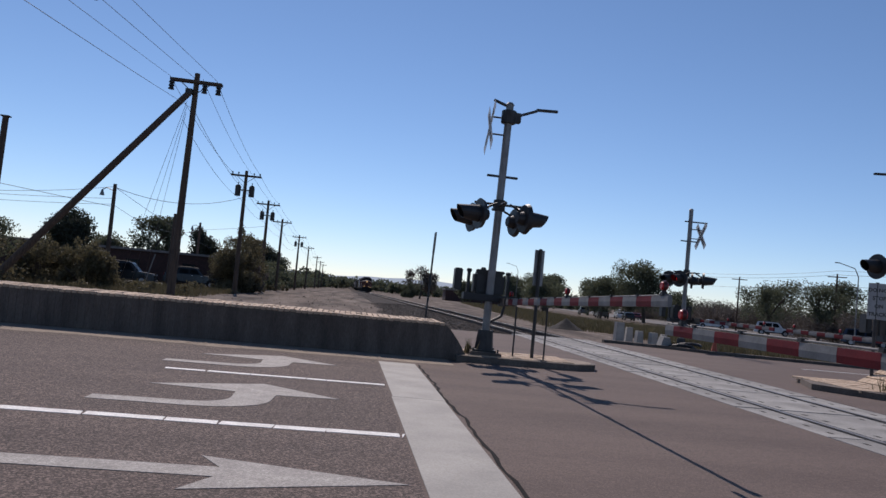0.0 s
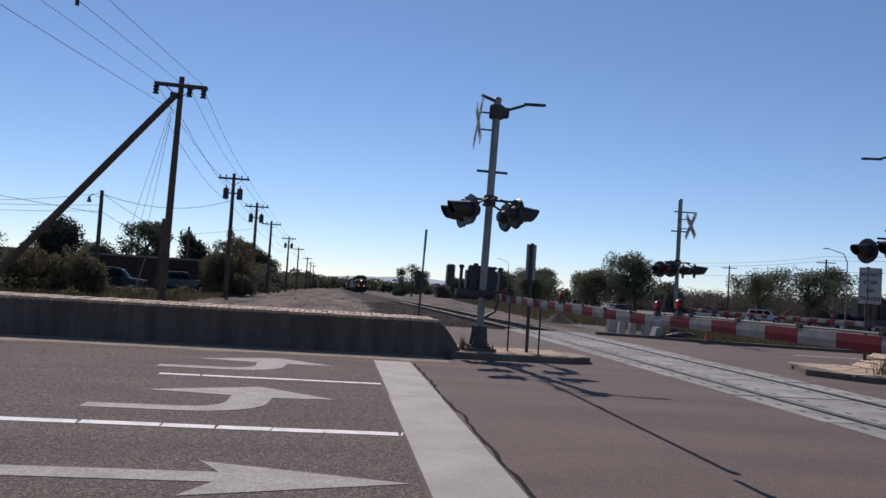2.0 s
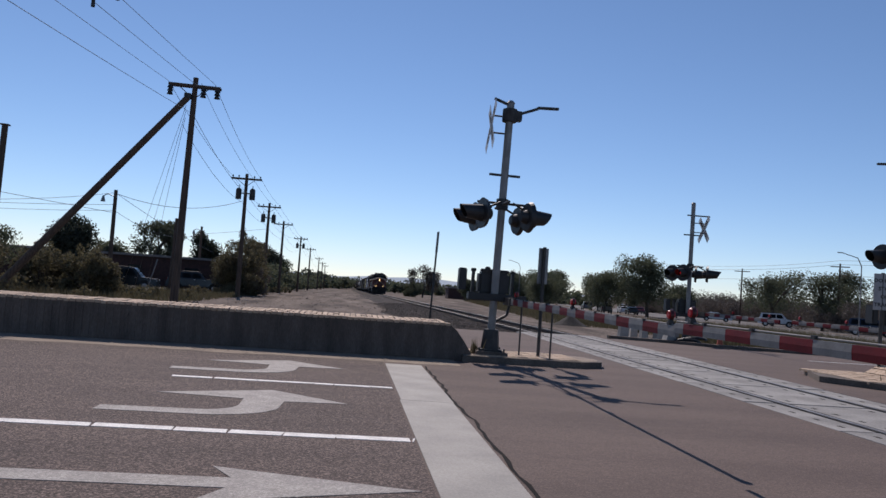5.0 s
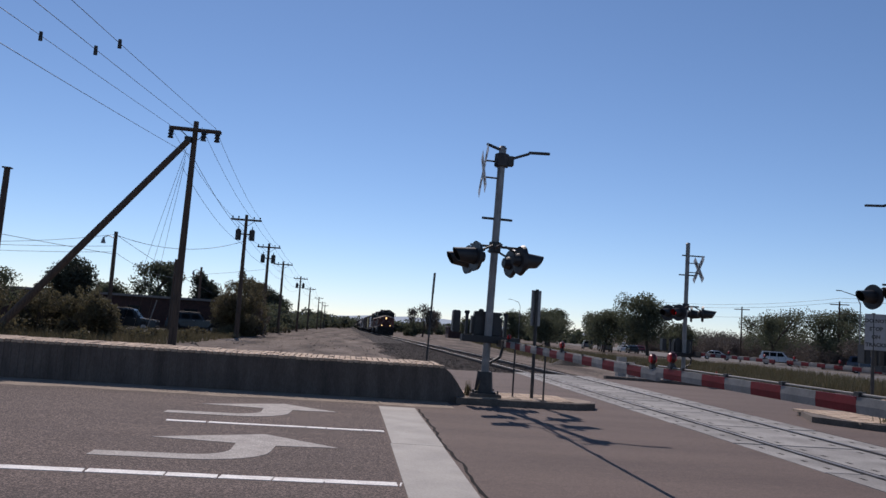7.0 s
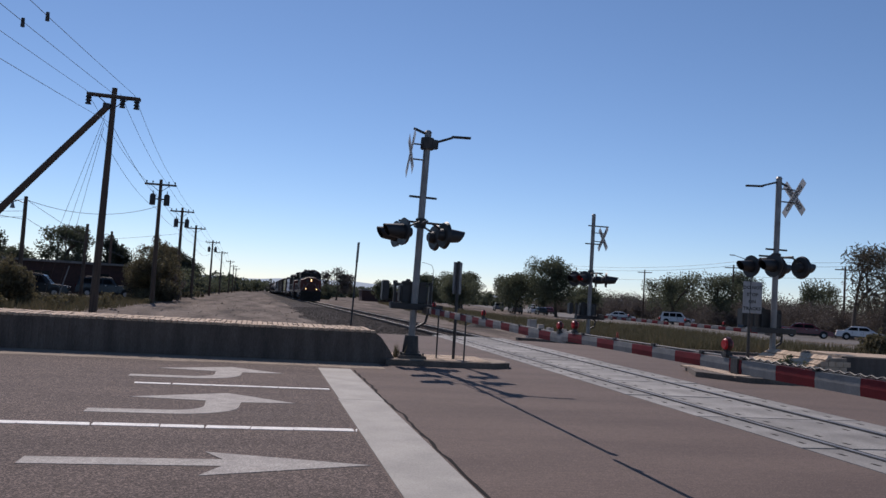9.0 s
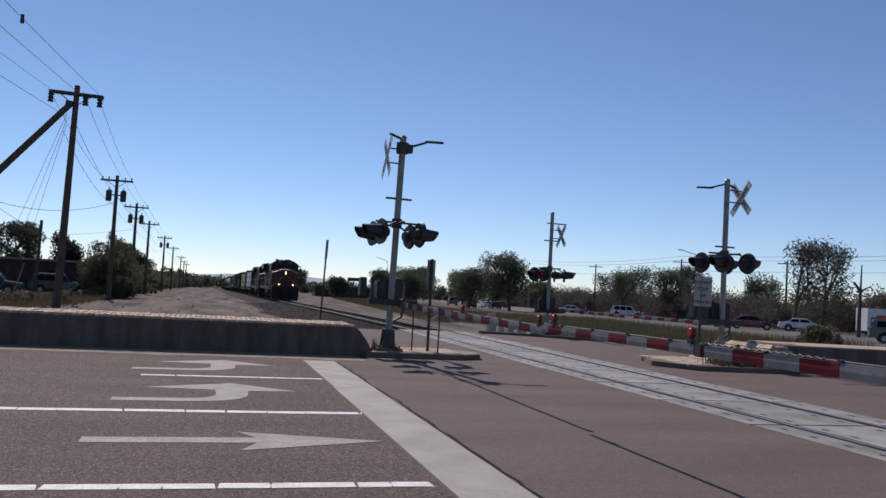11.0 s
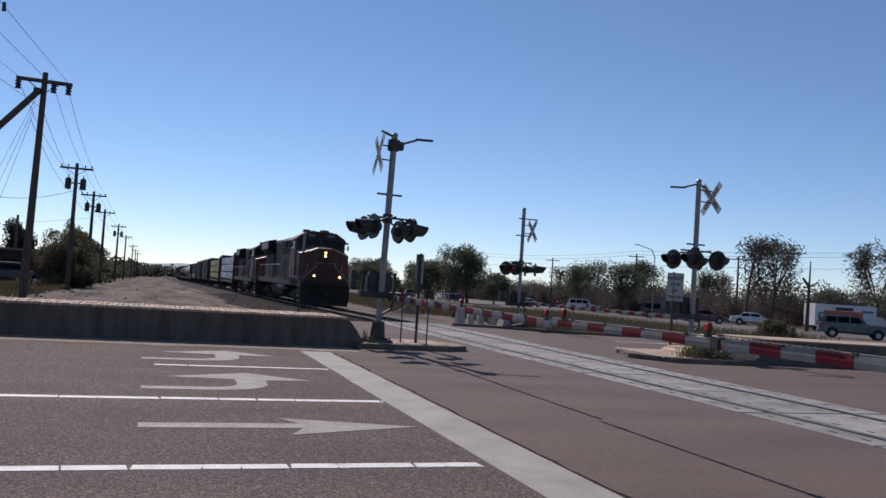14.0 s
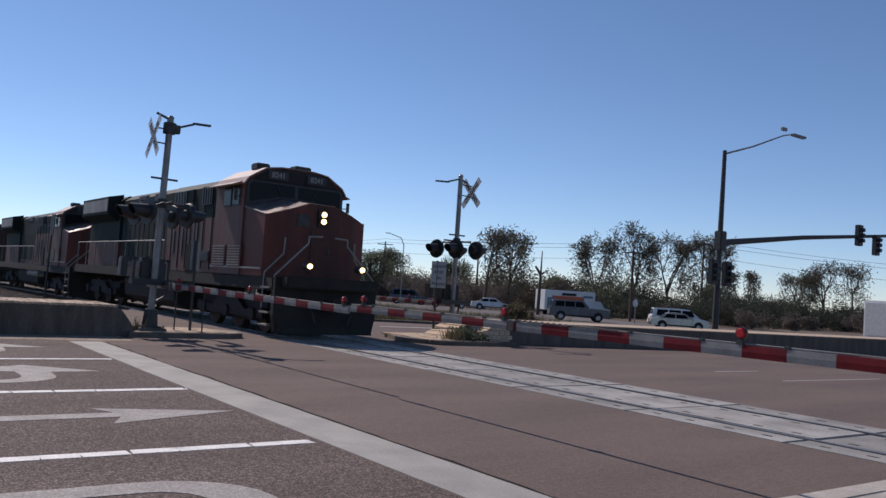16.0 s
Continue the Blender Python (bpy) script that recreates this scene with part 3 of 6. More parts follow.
            box(bm, (11.0 + 0.2 * i + (0.1 if j % 2 else 0), 1.195, 0.1 + 0.13 * j), (0.185, 0.03, 0.115)) if 0.1 + 0.13 * j < 0.1 + (0.2 * i + 0.1) * 0.6 else None
    part("apron_side", bm, M["brick"], nose)


build_medians()


def build_dust():
    """Sandy drift along the foot of the median wall, and faint worn scrawl on its face."""
    rnd = random.Random(21)
    v, f = [], []
    n = 140
    for i in range(n + 1):
        x = -26 + 27.4 * i / n
        edge = 0.72 + 0.28 * noise.noise(Vector((x * 0.9, 2, 0))) + 0.06 * noise.noise(Vector((x * 4, 5, 0)))
        v += [(x, edge, 0.003), (x, 1.9, 0.003)]
    for i in range(n):
        f.append((2 * i, 2 * i + 2, 2 * i + 3, 2 * i + 1))
    tagged(rawmesh("gutter_dust", v, f, M["mortar"]), "sandy dust drifted along the median wall", "dust", kind="structure")
    sc = thing("faded_scrawl", "faded pale scrawl strokes on the median wall", "graffiti", pose(-5.0, 1.888, 0.36), kind="structure")
    for k in range(7):
        boxpart("stroke", (-0.3 + 0.1 * k, 0, rnd.uniform(-0.05, 0.05)), (0.02, 0.004, rnd.uniform(0.12, 0.22)), M["wall"], sc, rot=Euler((0, radians(rnd.uniform(-32, 32)), 0)).to_matrix())


build_dust()

# ---- crossing signals, gates and signs ----


def signal_lamp(parent, x, y, z, face, lit=False, yaw=14):
    """One round signal: backing disc, case, hood and lens, facing along x by face, turned a little on its stem."""
    bm = bmesh.new()
    tube(bm, (-face * 0.05, 0, 0), (face * 0.02, 0, 0), 0.27, 0.3, seg=28)
    d = part("signal_disc", bm, M["black"], parent, "black round backing disc", at=pose(x, y, z, 0, 0, yaw))
    bm = bmesh.new()
    tube(bm, (-face * 0.18, 0, 0), (-face * 0.05, 0, 0), 0.1, 0.14, seg=14)
    part("signal_case", bm, M["black"], d, bevel=0.01)
    bm = bmesh.new()
    seg = 20
    ring = []
    for k in range(seg + 1):
        deg = -90 + 360 * k / seg
        a = radians(deg)
        ln = 0.40 + 0.07 * math.sin(a)
        c, q = math.cos(a), math.sin(a)
        ring.append([bm.verts.new((face * u, rr * c, rr * q)) for u, rr in ((0.02, 0.165), (ln, 0.125), (ln, 0.115), (0.02, 0.155))])
    for k in range(seg):
        for q in range(4):
            bm.faces.new((ring[k][q], ring[k][(q + 1) % 4], ring[k + 1][(q + 1) % 4], ring[k + 1][q]))
    part("hood", bm, M["black"], d)
    bm = bmesh.new()
    tube(bm, (face * 0.02, 0, 0), (face * 0.035, 0, 0), 0.115, seg=20)
    part("lens", bm, M["lens_lit"] if lit else M["lens"], d, "lit red lens" if lit else "dark red lens")


def crossbuck(parent, x, y, z, yaw, blades=1.2):
    c = new("crossbuck_sign")
    c.parent = parent
    c.matrix_basis = pose(x, y, z, 0, 0, yaw)
    # the sign lies in its own y-z plane and faces -x
    words = ("RAILROAD", "CROSSING")
    for k, tilt in enumerate((45, -45)):
        bm = bmesh.new()
        box(bm, (0, 0, 0), (0.006, blades, 0.23))
        bl = part("sign_blade", bm, M["sign"], c, "white reflective crossbuck blade", bevel=0.002, at=pose(-0.008 * k, 0, 0, tilt, 0, 0))
        m = Matrix.Translation((-0.005, 0, 0)) @ Matrix(((0, 0, -1, 0), (-1, 0, 0, 0), (0, 1, 0, 0), (0, 0, 0, 1)))
        text(words[k], 0.185, M["ink"], bl, m, squeeze=0.98)
    return c


def mast(x, y, z0, name_label, h=5.0, buck_dx=-0.35, lit=False, lean=0.0, zl=2.72, zb=3.55, zc=4.5, fore=0.45, yaws=(14, 14)):
    """A crossing signal: base, mast, lamps on a cross arm, crossbuck, top bracket and light arm."""
    s = thing("crossing_signal", name_label, "crossing signal", pose(x, y, z0, 0, lean, 0))
    bm = bmesh.new()
    box(bm, (0, 0, 0.04), (0.62, 0.62, 0.08))
    part("foundation", bm, M["kerb"], s, bevel=0.015)
    bm = bmesh.new()
    prism(bm, [(-0.22, -0.22), (0.22, -0.22), (0.22, 0.22), (-0.22, 0.22)], 0.08, 0.12, "z")
    tube(bm, (0, 0, 0.1), (0, 0, 0.5), 0.19, 0.15, 8)
    part("mast_base", bm, M["steel_dark"], s, bevel=0.01)
    for sx in (-0.24, 0.24):
        for sy in (-0.24, 0.24):
            tubepart("bolt", [(sx, sy, 0.08), (sx, sy, 0.148)], 0.018, M["steel_dark"], s, seg=6)
    tubepart("mast", [(0, 0, 0.4), (0, 0, h)], 0.076, M["galv"], s, "grey galvanised steel mast", seg=20)
    bm = bmesh.new()
    tube(bm, (0, 0, h), (0, 0, h + 0.05), 0.09, 0.05, 16)
    part("mast_cap", bm, M["galv"], s)
    # cross arm with four lamps
    tubepart("lamp_arm", [(0, -0.72, zl + 0.24), (0, 0.72, zl + 0.24)], 0.03, M["steel_dark"], s)
    tubepart("lamp_bracket", [(-0.5, 0, zl + 0.27), (0.5, 0, zl + 0.27)], 0.025, M["steel_dark"], s)
    bm = bmesh.new()
    tube(bm, (0, 0, zl + 0.14), (0, 0, zl + 0.36), 0.12, seg=14)
    part("arm_clamp", bm, M["steel_dark"], s, bevel=0.01)
    for sy in (-0.5, 0.5):
        for face in (-1, 1):
            tubepart("lamp_stem", [(face * 0.12, sy, zl + 0.24), (face * 0.36, sy, zl + 0.12), (face * 0.36, sy, zl)], 0.022, M["steel_dark"], s, seg=8)
            signal_lamp(s, face * fore, sy, zl, face, lit and sy < 0 and face < 0, yaws[0] if face < 0 else yaws[1])
    # small pin brackets
    for zz in (zb,):
        boxpart("step_bracket", (0, 0, zz), (0.62, 0.05, 0.045), M["steel_dark"], s, bevel=0.005)
    crossbuck(s, buck_dx, 0.0, zc, 0)
    for zz in (zc - 0.12, zc + 0.22):
        tubepart("sign_bracket", [(0, 0, zz), (buck_dx + 0.01, 0, zz)], 0.018, M["steel_dark"], s, seg=8)
    return s


def top_arm(s, h, dx):
    """The bent light arm and clamp on top of a mast."""
    bm = bmesh.new()
    tube(bm, (0, 0, h - 0.38), (0, 0, h - 0.12), 0.15, seg=12)
    box(bm, (0.16, 0, h - 0.25), (0.16, 0.16, 0.2))
    part("top_clamp", bm, M["steel_dark"], s, bevel=0.012)
    bm = bmesh.new()
    sgn = 1 if dx > 0 else -1
    box(bm, (sgn * 0.36, 0, h - 0.13), (0.44, 0.06, 0.05), Euler((0, radians(-22 * sgn), 0)).to_matrix())
    box(bm, (sgn * 0.76, 0, h - 0.02), (0.44, 0.08, 0.05), Euler((0, radians(-3 * sgn), 0)).to_matrix())
    part("top_bracket_arm", bm, M["steel_dark"], s, bevel=0.008)
    boxpart("top_stub", (-sgn * 0.2, 0, h + 0.02), (0.28, 0.06, 0.05), M["steel_dark"], s, bevel=0.008, rot=Euler((0, radians(18 * sgn), 0)).to_matrix())


def mechanism(s, z=1.35, side=1):
    """The gate's drive box with its counterweight arms."""
    bm = bmesh.new()
    box(bm, (0, 0.32, z + 0.05), (0.62, 0.36, 0.46))
    part("drive_box", bm, M["black"], s, "dark grey gate drive box", bevel=0.05)
    bm = bmesh.new()
    prism(bm, [(-0.3, 0.14), (0.3, 0.14), (0.24, 0.5), (-0.24, 0.5)], z + 0.27, z + 0.33, "z")
    tube(bm, (-0.12, 0.32, z + 0.31), (-0.12, 0.32, z + 0.38), 0.06, seg=10)
    part("drive_lid", bm, M["black"], s, bevel=0.02)
    for sx in (-0.4, 0.4):
        bm = bmesh.new()
        box(bm, (sx, 0.35, z + 0.04), (0.05, 0.16, 0.5))
        tube(bm, (sx, 0.35, z + 0.26), (sx, 0.35, z + 0.33), 0.055, seg=10)
        part("side_arm", bm, M["black"], s, bevel=0.012)
    boxpart("counterweight", (-0.6, 0.5, z + 0.1), (0.15, 0.3, 0.44), M["black"], s, bevel=0.02)
    boxpart("support_tray", (0.05, 0.05, z - 0.22), (1.15, 0.3, 0.14), M["black"], s, "dark channel bracket", bevel=0.01)
    pts = [(0.1, 0.1, z - 0.2), (0.34, 0.1, z - 0.35), (0.3, 0.1, z - 0.55), (0.06, 0.06, z - 0.7)]
    tubepart("cable_hose", pts, 0.028, M["black"], s)


def stripes(first, step, last, red_first):
    """Edges of equal stripes as (start, end, is_red)."""
    out, y, red = [], first, red_first
    while y < last - 0.02:
        out.append((y, min(last, y + step), red))
        y, red = y + step, not red
    return out


def gate_arm(label, m, bands, lamps, splice=None):
    """A striped arm along its own +y from the pivot, with single panels and lamps on top."""
    g = thing("crossing_gate_arm", label, "crossing gate", m, group="crossing gate arms")
    boxpart("arm_root", (0, 0.12, 0), (0.09, 0.7, 0.15), M["steel_dark"], g, "dark steel arm root", bevel=0.012)
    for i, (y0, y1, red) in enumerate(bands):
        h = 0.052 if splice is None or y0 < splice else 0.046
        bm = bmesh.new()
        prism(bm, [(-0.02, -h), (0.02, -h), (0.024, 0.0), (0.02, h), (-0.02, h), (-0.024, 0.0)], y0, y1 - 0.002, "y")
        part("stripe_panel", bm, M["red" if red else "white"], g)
        if i % 2:
            boxpart("splice_clip", (0, y0, 0.062), (0.05, 0.045, 0.026), M["steel_dark"], g)
    end = bands[-1][1]
    # white cable doubles as the highlight painted along the arm's sunlit top
    tubepart("highlight_cable", [(0, 0.3, 0.064), (0, end, 0.06)], 0.007, M["white"], g, seg=6)
    if splice:
        boxpart("splice_plate", (0, splice, 0.0), (0.062, 0.1, 0.115), M["steel_dark"], g, "dark steel splice plate", bevel=0.005)
        pts = [(-0.025, splice - 0.1 - 0.045 * k, 0.062 + (0.014 if k % 2 else 0.0)) for k in range(34)]
        tubepart("slack_cable", pts, 0.006, M["black"], g, "loose coiled black cable", seg=5)
    for y in lamps:
        bm = bmesh.new()
        box(bm, (0, y, 0.07), (0.055, 0.08, 0.04))
        box(bm, (0, y, 0.1), (0.036, 0.05, 0.05))
        lm = part("gate_lamp", bm, M["steel_dark"], g, "small red gate lamp on a dark base", bevel=0.008)
        bm = bmesh.new()
        tube(bm, (-0.018, y, 0.15), (0.018, y, 0.15), 0.054, seg=18)
        part("lamp_drum", bm, M["lens"], lm, "red lamp drum", bevel=0.006)
        for f in (-1, 1):
            bm = bmesh.new()
            tube(bm, (f * 0.016, y, 0.15), (f * 0.032, y, 0.15), 0.044, 0.034, 18)
            part("lamp_lens", bm, M["gate_lens"], lm, "red lens")
    return g


def build_signals():
    s1 = mast(2.14, 2.2, 0.12, "grey steel crossing signal with dark lamps on the median", lean=1.1)
    top_arm(s1, 5.0, 1)
    mechanism(s1)
    s2 = mast(11.6, 15.2, ground(11.6, 15.2), "grey steel crossing signal beyond the rails with a lit red lamp", buck_dx=0.44, lit=True, h=5.2, zl=2.64, zb=4.05, zc=4.28, yaws=(38, -20))
    boxpart("top_bar", (0.22, 0, 4.77), (0.86, 0.05, 0.045), M["steel_dark"], s2)
    mechanism(s2)
    s3 = mast(12.1, 3.8, 0.0, "grey steel crossing signal with crossbuck on the far median", buck_dx=0.47, h=5.17, zl=2.81, zb=3.27, zc=4.68, fore=0.4)
    bm = bmesh.new()
    box(bm, (-0.28, 0, 5.0), (0.5, 0.06, 0.05), Euler((0, radians(-17), 0)).to_matrix())
    box(bm, (-0.72, 0, 4.91), (0.5, 0.08, 0.05), Euler((0, radians(-3), 0)).to_matrix())
    box(bm, (0.1, 0, 5.04), (0.34, 0.05, 0.05), Euler((0, radians(20), 0)).to_matrix())
    part("top_bracket_arm", bm, M["steel_dark"], s3, bevel=0.008)
    mechanism(s3)
    s4 = mast(2.2, -16.4, 0.13, "grey steel crossing signal beside the kerb lane")
    mechanism(s4)
    # posts on the median
    sg = thing("edge_sign", "flat sign seen from its edge on a steel post", "road sign", pose(3.15, 2.35, 0.12))
    tubepart("sign_post", [(0, 0, 0), (0, 0, 2.2)], 0.035, M["steel_dark"], sg, seg=8)
    boxpart("sign_plate", (0, 0.06, 1.82), (0.235, 0.03, 0.72), M["signback"], sg, "narrow dark grey sign plate", bevel=0.006, rot=Euler((0, 0, radians(24))).to_matrix())
    for px, py, hh in ((2.75, 2.3, 1.0), (3.28, 1.9, 1.05)):
        tp = thing("marker_post", "thin dark steel post on the island", "post", pose(px, py, 0.12), group="marker posts")
        tubepart("post", [(0, 0, 0), (0, 0, hh)], 0.018, M["steel_dark"], tp, seg=8)
        boxpart("post_foot", (0, 0, 0.01), (0.12, 0.12, 0.02), M["steel_dark"], tp)
    tl = thing("thin_post_sign", "tall thin post with a narrow sign seen edge-on", "road sign", pose(2.05, 13.66, 0.0, 0, 1.6, 0))
    tubepart("sign_post", [(0, 0, -0.1), (0, 0, 3.2)], 0.032, M["black"], tl, seg=8)
    boxpart("sign_plate", (0, 0, 2.85), (0.03, 0.5, 0.7), M["black"], tl, bevel=0.004)
    # the rule sign on the far median
    rs = thing("track_sign", "white rectangular rule sign with black words on a post", "road sign", pose(11.2, 3.5, -0.16, 0, 0, -24))
    tubepart("sign_post", [(0, 0.03, 0.2), (0, 0.03, 2.55)], 0.04, M["steel_dark"], rs, seg=8)
    boxpart("sign_plate", (0.05, 0, 2.12), (0.47, 0.012, 0.82), M["rule_sign"], rs, bevel=0.006)
    up = Matrix(((1, 0, 0, 0), (0, 0, -1, 0), (0, 1, 0, 0), (0, 0, 0, 1)))
    for k, wd in enumerate(("DO NOT", "STOP", "ON", "TRACKS")):
        text(wd, 0.115, M["steel_dark"], rs, Matrix.Translation((0.05, -0.009, 2.37 - 0.18 * k)) @ up)
    # white blocks and pile beyond the rails
    for bx, by, bw, bh, ry in ((11.95, 23.2, 0.42, 0.95, 8), (11.3, 20.0, 0.3, 0.8, -5), (11.2, 18.5, 0.28, 0.72, 4), (11.72, 18.3, 0.3, 0.7, 12), (12.15, 18.3, 0.26, 0.66, -6)):
        bm = bmesh.new()
        prism(bm, [(-bw / 2 - 0.03, -0.1), (bw / 2 + 0.03, -0.1), (bw / 2, bh * 0.4), (bw / 2 - 0.03, bh), (-bw / 2 + 0.03, bh), (-bw / 2, bh * 0.4)], -0.14, 0.14, "y")
        ob = part("concrete_block", bm, M["concrete"], None, bevel=0.03, at=pose(bx, by, ground(bx, by), 0, 0, ry))
        tagged(ob, "pale weathered concrete block standing on dirt", "concrete block", group="concrete blocks")
    pv, pf, nr, na = [(0, 0, 1.12)], [], 14, 36
    for i in range(1, nr + 1):
        for j in range(na):
            r, ang = i / nr, 2 * math.pi * j / na
            lump = 1 + 0.16 * noise.noise(Vector((2 * math.cos(ang), 2 * math.sin(ang), 3)))
            px, py = 1.75 * r * lump * math.cos(ang), 1.5 * r * lump * math.sin(ang)
            pv.append((px, py, 1.12 * (1 - r) ** 1.15 + 0.07 * (1 - r) * noise.noise(Vector((px * 4, py * 4, 1))) - 0.06 * r))
    for j in range(na):
        k = (j + 1) % na
        pf.append((0, 1 + j, 1 + k))
        pf += [(1 + na * i + j, 1 + na * (i + 1) + j, 1 + na * (i + 1) + k, 1 + na * i + k) for i in range(nr - 1)]
    ob = rawmesh("gravel_pile", pv, pf, M["dark_gravel"], smooth=True)
    ob.matrix_basis = pose(12.5, 34.5, ground(12, 34)) @ Matrix.Diagonal((0.72, 0.72, 0.66, 1))
    tagged(ob, "dark heap of gravel on bare dirt", "gravel pile", kind="stuff")
    # base block and cable by the far signal
    bm = bmesh.new()
    prism(bm, [(-0.25, 0), (0.25, 0), (0.21, 0.1), (0.11, 0.48), (-0.11, 0.48), (-0.21, 0.1)], -0.22, 0.22, "y")
    cn = thing("traffic_cone", "small faded orange cone at the far kerb", "traffic cone", pose(11.75, 12.75, 0.05))
    tubepart("cone_body", [(0, 0, 0.02), (0, 0, 0.5)], 0.11, M["cone"], cn, r1=0.025, seg=12)
    boxpart("cone_base", (0, 0, 0.0), (0.26, 0.26, 0.04), M["rubber"], cn)
    tagged(part("base_block", bm, M["panel"], None, bevel=0.03, at=pose(10.45, 13.9, -0.09)), "tapered grey concrete base block beside the kerb", "concrete block")


build_signals()


def cable_heap(x, y, z):
    """Loose dark hose and planks lying by the far kerb."""
    c = thing("hose_heap", "heap of dark hose lying beside the far kerb", "hose", pose(x, y, z))
    rnd = random.Random(9)
    for k in range(5):
        r, cx, cy = rnd.uniform(0.25, 0.5), rnd.uniform(-0.3, 0.5), rnd.uniform(-0.2, 0.2)
        pts = [(cx + r * math.cos(a * 0.6), cy + 0.5 * r * math.sin(a * 0.6), 0.05 + 0.06 * k + 0.04 * math.sin(a)) for a in range(11)]
        tubepart("hose_loop", pts, 0.045, M["black"], c, seg=7)


cable_heap(11.2, 13.6, -0.09)
ARM_A = gate_arm("red and white striped gate arm from the median signal", pose(2.4, 2.05, 1.19, 0, 0, 180), stripes(0.266, 0.434, 8.52, False), (8.34, 4.8, 0.85))
ARM_B = gate_arm("red and white striped gate arm from the kerb signal", pose(2.3, -16.2, 1.2, -0.2, 0, 0), stripes(0.51, 0.408, 5.82, False) + [(5.82, 5.98, True)] + stripes(5.98, 0.416, 9.5, False), (9.17, 6.05, 2.98), splice=5.9)
ARM_C = gate_arm("red and white striped gate arm beyond the rails", pose(11.95, 14.9, 1.05, 0, 0, 180), stripes(0.4, 0.41, 5.6, True), (5.0, 2.6))
ARM_D = gate_arm("red and white striped gate arm of the far median signal", pose(12.4, 4.1, 1.05), stripes(0.4, 0.41, 5.3, False), (4.9, 2.6))

# ---- poles and wires ----
POLES = [(-8.9, -8, 7.9), (-8.9, 26.8, 10.55), (-9.6, 54.9, 9.4), (-9.75, 76.1, 8.95), (-9.75, 96, 8.4), (-9.75, 135, 8.4), (-9.8, 173, 7.9), (-9.9, 230, 7.3), (-9.9, 262, 6.6), (-10, 295, 6.2)]


def wire(pts, sag, r=0.012, name="power_line", label="thin dark overhead wire"):
    """A hanging wire from point to point."""
    cu = bpy.data.curves.new(name, "CURVE")
    cu.dimensions, cu.bevel_depth, cu.bevel_resolution = "3D", r, 1
    allp = []
    for a, b in zip(pts[:-1], pts[1:]):
        a, b = Vector(a), Vector(b)
        s = sag * ((b - a).length / 28) ** 2
        n = 14
        for k in range(n):
            t = k / n
            p = a.lerp(b, t)
            p.z -= 4 * s * t * (1 - t)
            allp.append(p)
    allp.append(Vector(pts[-1]))
    sp = cu.splines.new("POLY")
    sp.points.add(len(allp) - 1)
    for q, p in zip(sp.points, allp):
        q.co = (*p, 1)
    cu.materials.append(M["wire"])
    return tagged(new(name, cu), label, "power line", group="power lines")


def utility_pole(x, y, top, kind, lean=0.0):
    g = ground(x, y)
    p = thing("utility_pole", "dark wooden utility pole with cross arm" if kind != "transformer" else "dark wooden utility pole with cross arm and two transformers", "utility pole", pose(x, y, g, 0, lean, 0), group="utility poles")
    h = top - g
    tubepart("pole", [(0, 0, -0.2), (0, 0, h * 0.5), (0, 0, h)], 0.2, M["wood"], p, "weathered round timber", r1=0.125, seg=12)
    for zz, off in ((h - 0.42, 0.13),):
        for dy in (-off, off):
            boxpart("cross_arm", (0, dy, zz), (2.45, 0.1, 0.13), M["wood"], p, bevel=0.008)
    for sx in (-1, 1):
        tubepart("arm_brace", [(sx * 0.75, -0.15, h - 0.47), (0, -0.15, h - 1.05)], 0.022, M["steel_dark"], p, seg=6)
    for ix in (-1.1, -0.62, 0.62, 1.1) if kind != "dead_end" else (-1.1, 0.45, 1.1):
        bm = bmesh.new()
        if kind == "dead_end":
            for k in range(3):
                tube(bm, (ix, -0.2, h - 0.5 - 0.16 * k), (ix, -0.2, h - 0.63 - 0.16 * k), 0.09, 0.15, 12)
        else:
            tube(bm, (ix, 0, h - 0.36), (ix, 0, h - 0.2), 0.03, 0.03, 8)
            tube(bm, (ix, 0, h - 0.26), (ix, 0, h - 0.14), 0.07, 0.05, 10)
        part("insulator", bm, M["steel_dark"], p)
    if kind == "transformer":
        for sx in (-1, 1):
            bm = bmesh.new()
            tube(bm, (sx * 0.55, 0, h - 2.1), (sx * 0.55, 0, h - 1.3), 0.23, seg=16)
            tube(bm, (sx * 0.55, 0, h - 1.3), (sx * 0.55, 0, h - 1.18), 0.23, 0.12, 16)
            tube(bm, (sx * 0.55, 0, h - 1.2), (sx * 0.55, 0, h - 0.95), 0.035, seg=8)
            part("transformer", bm, M["steel_dark"], p, "dark grey transformer can")
            boxpart("transformer_bracket", (sx * 0.25, 0, h - 1.6), (0.3, 0.08, 0.1), M["steel_dark"], p)
    return p


def build_poles():
    for i, (x, y, t) in enumerate(POLES):
        utility_pole(x, y, t, "dead_end" if i == 1 else ("transformer" if i in (2, 3, 5) else "plain"), 0.9 if i == 1 else 0)
    br = thing("brace_pole", "leaning dark timber pole bracing the utility pole", "brace pole")
    tubepart("pole", [(-17.2, 27.0, -0.35), (-8.98, 26.6, 9.55)], 0.19, M["wood"], br, r1=0.15, seg=12)
    boxpart("brace_bolt", (-9.0, 26.6, 9.6), (0.3, 0.3, 0.25), M["steel_dark"], br)
    stub = thing("stub_pole", "plain dark timber pole without cross arm before the lot", "utility pole", pose(-15.6, 58.0, ground(-15.6, 58), 0, 1.0, 0))
    tubepart("pole", [(0, 0, -0.1), (0, 0, 6.2)], 0.15, M["wood"], stub, r1=0.12)
    # other poles on the left
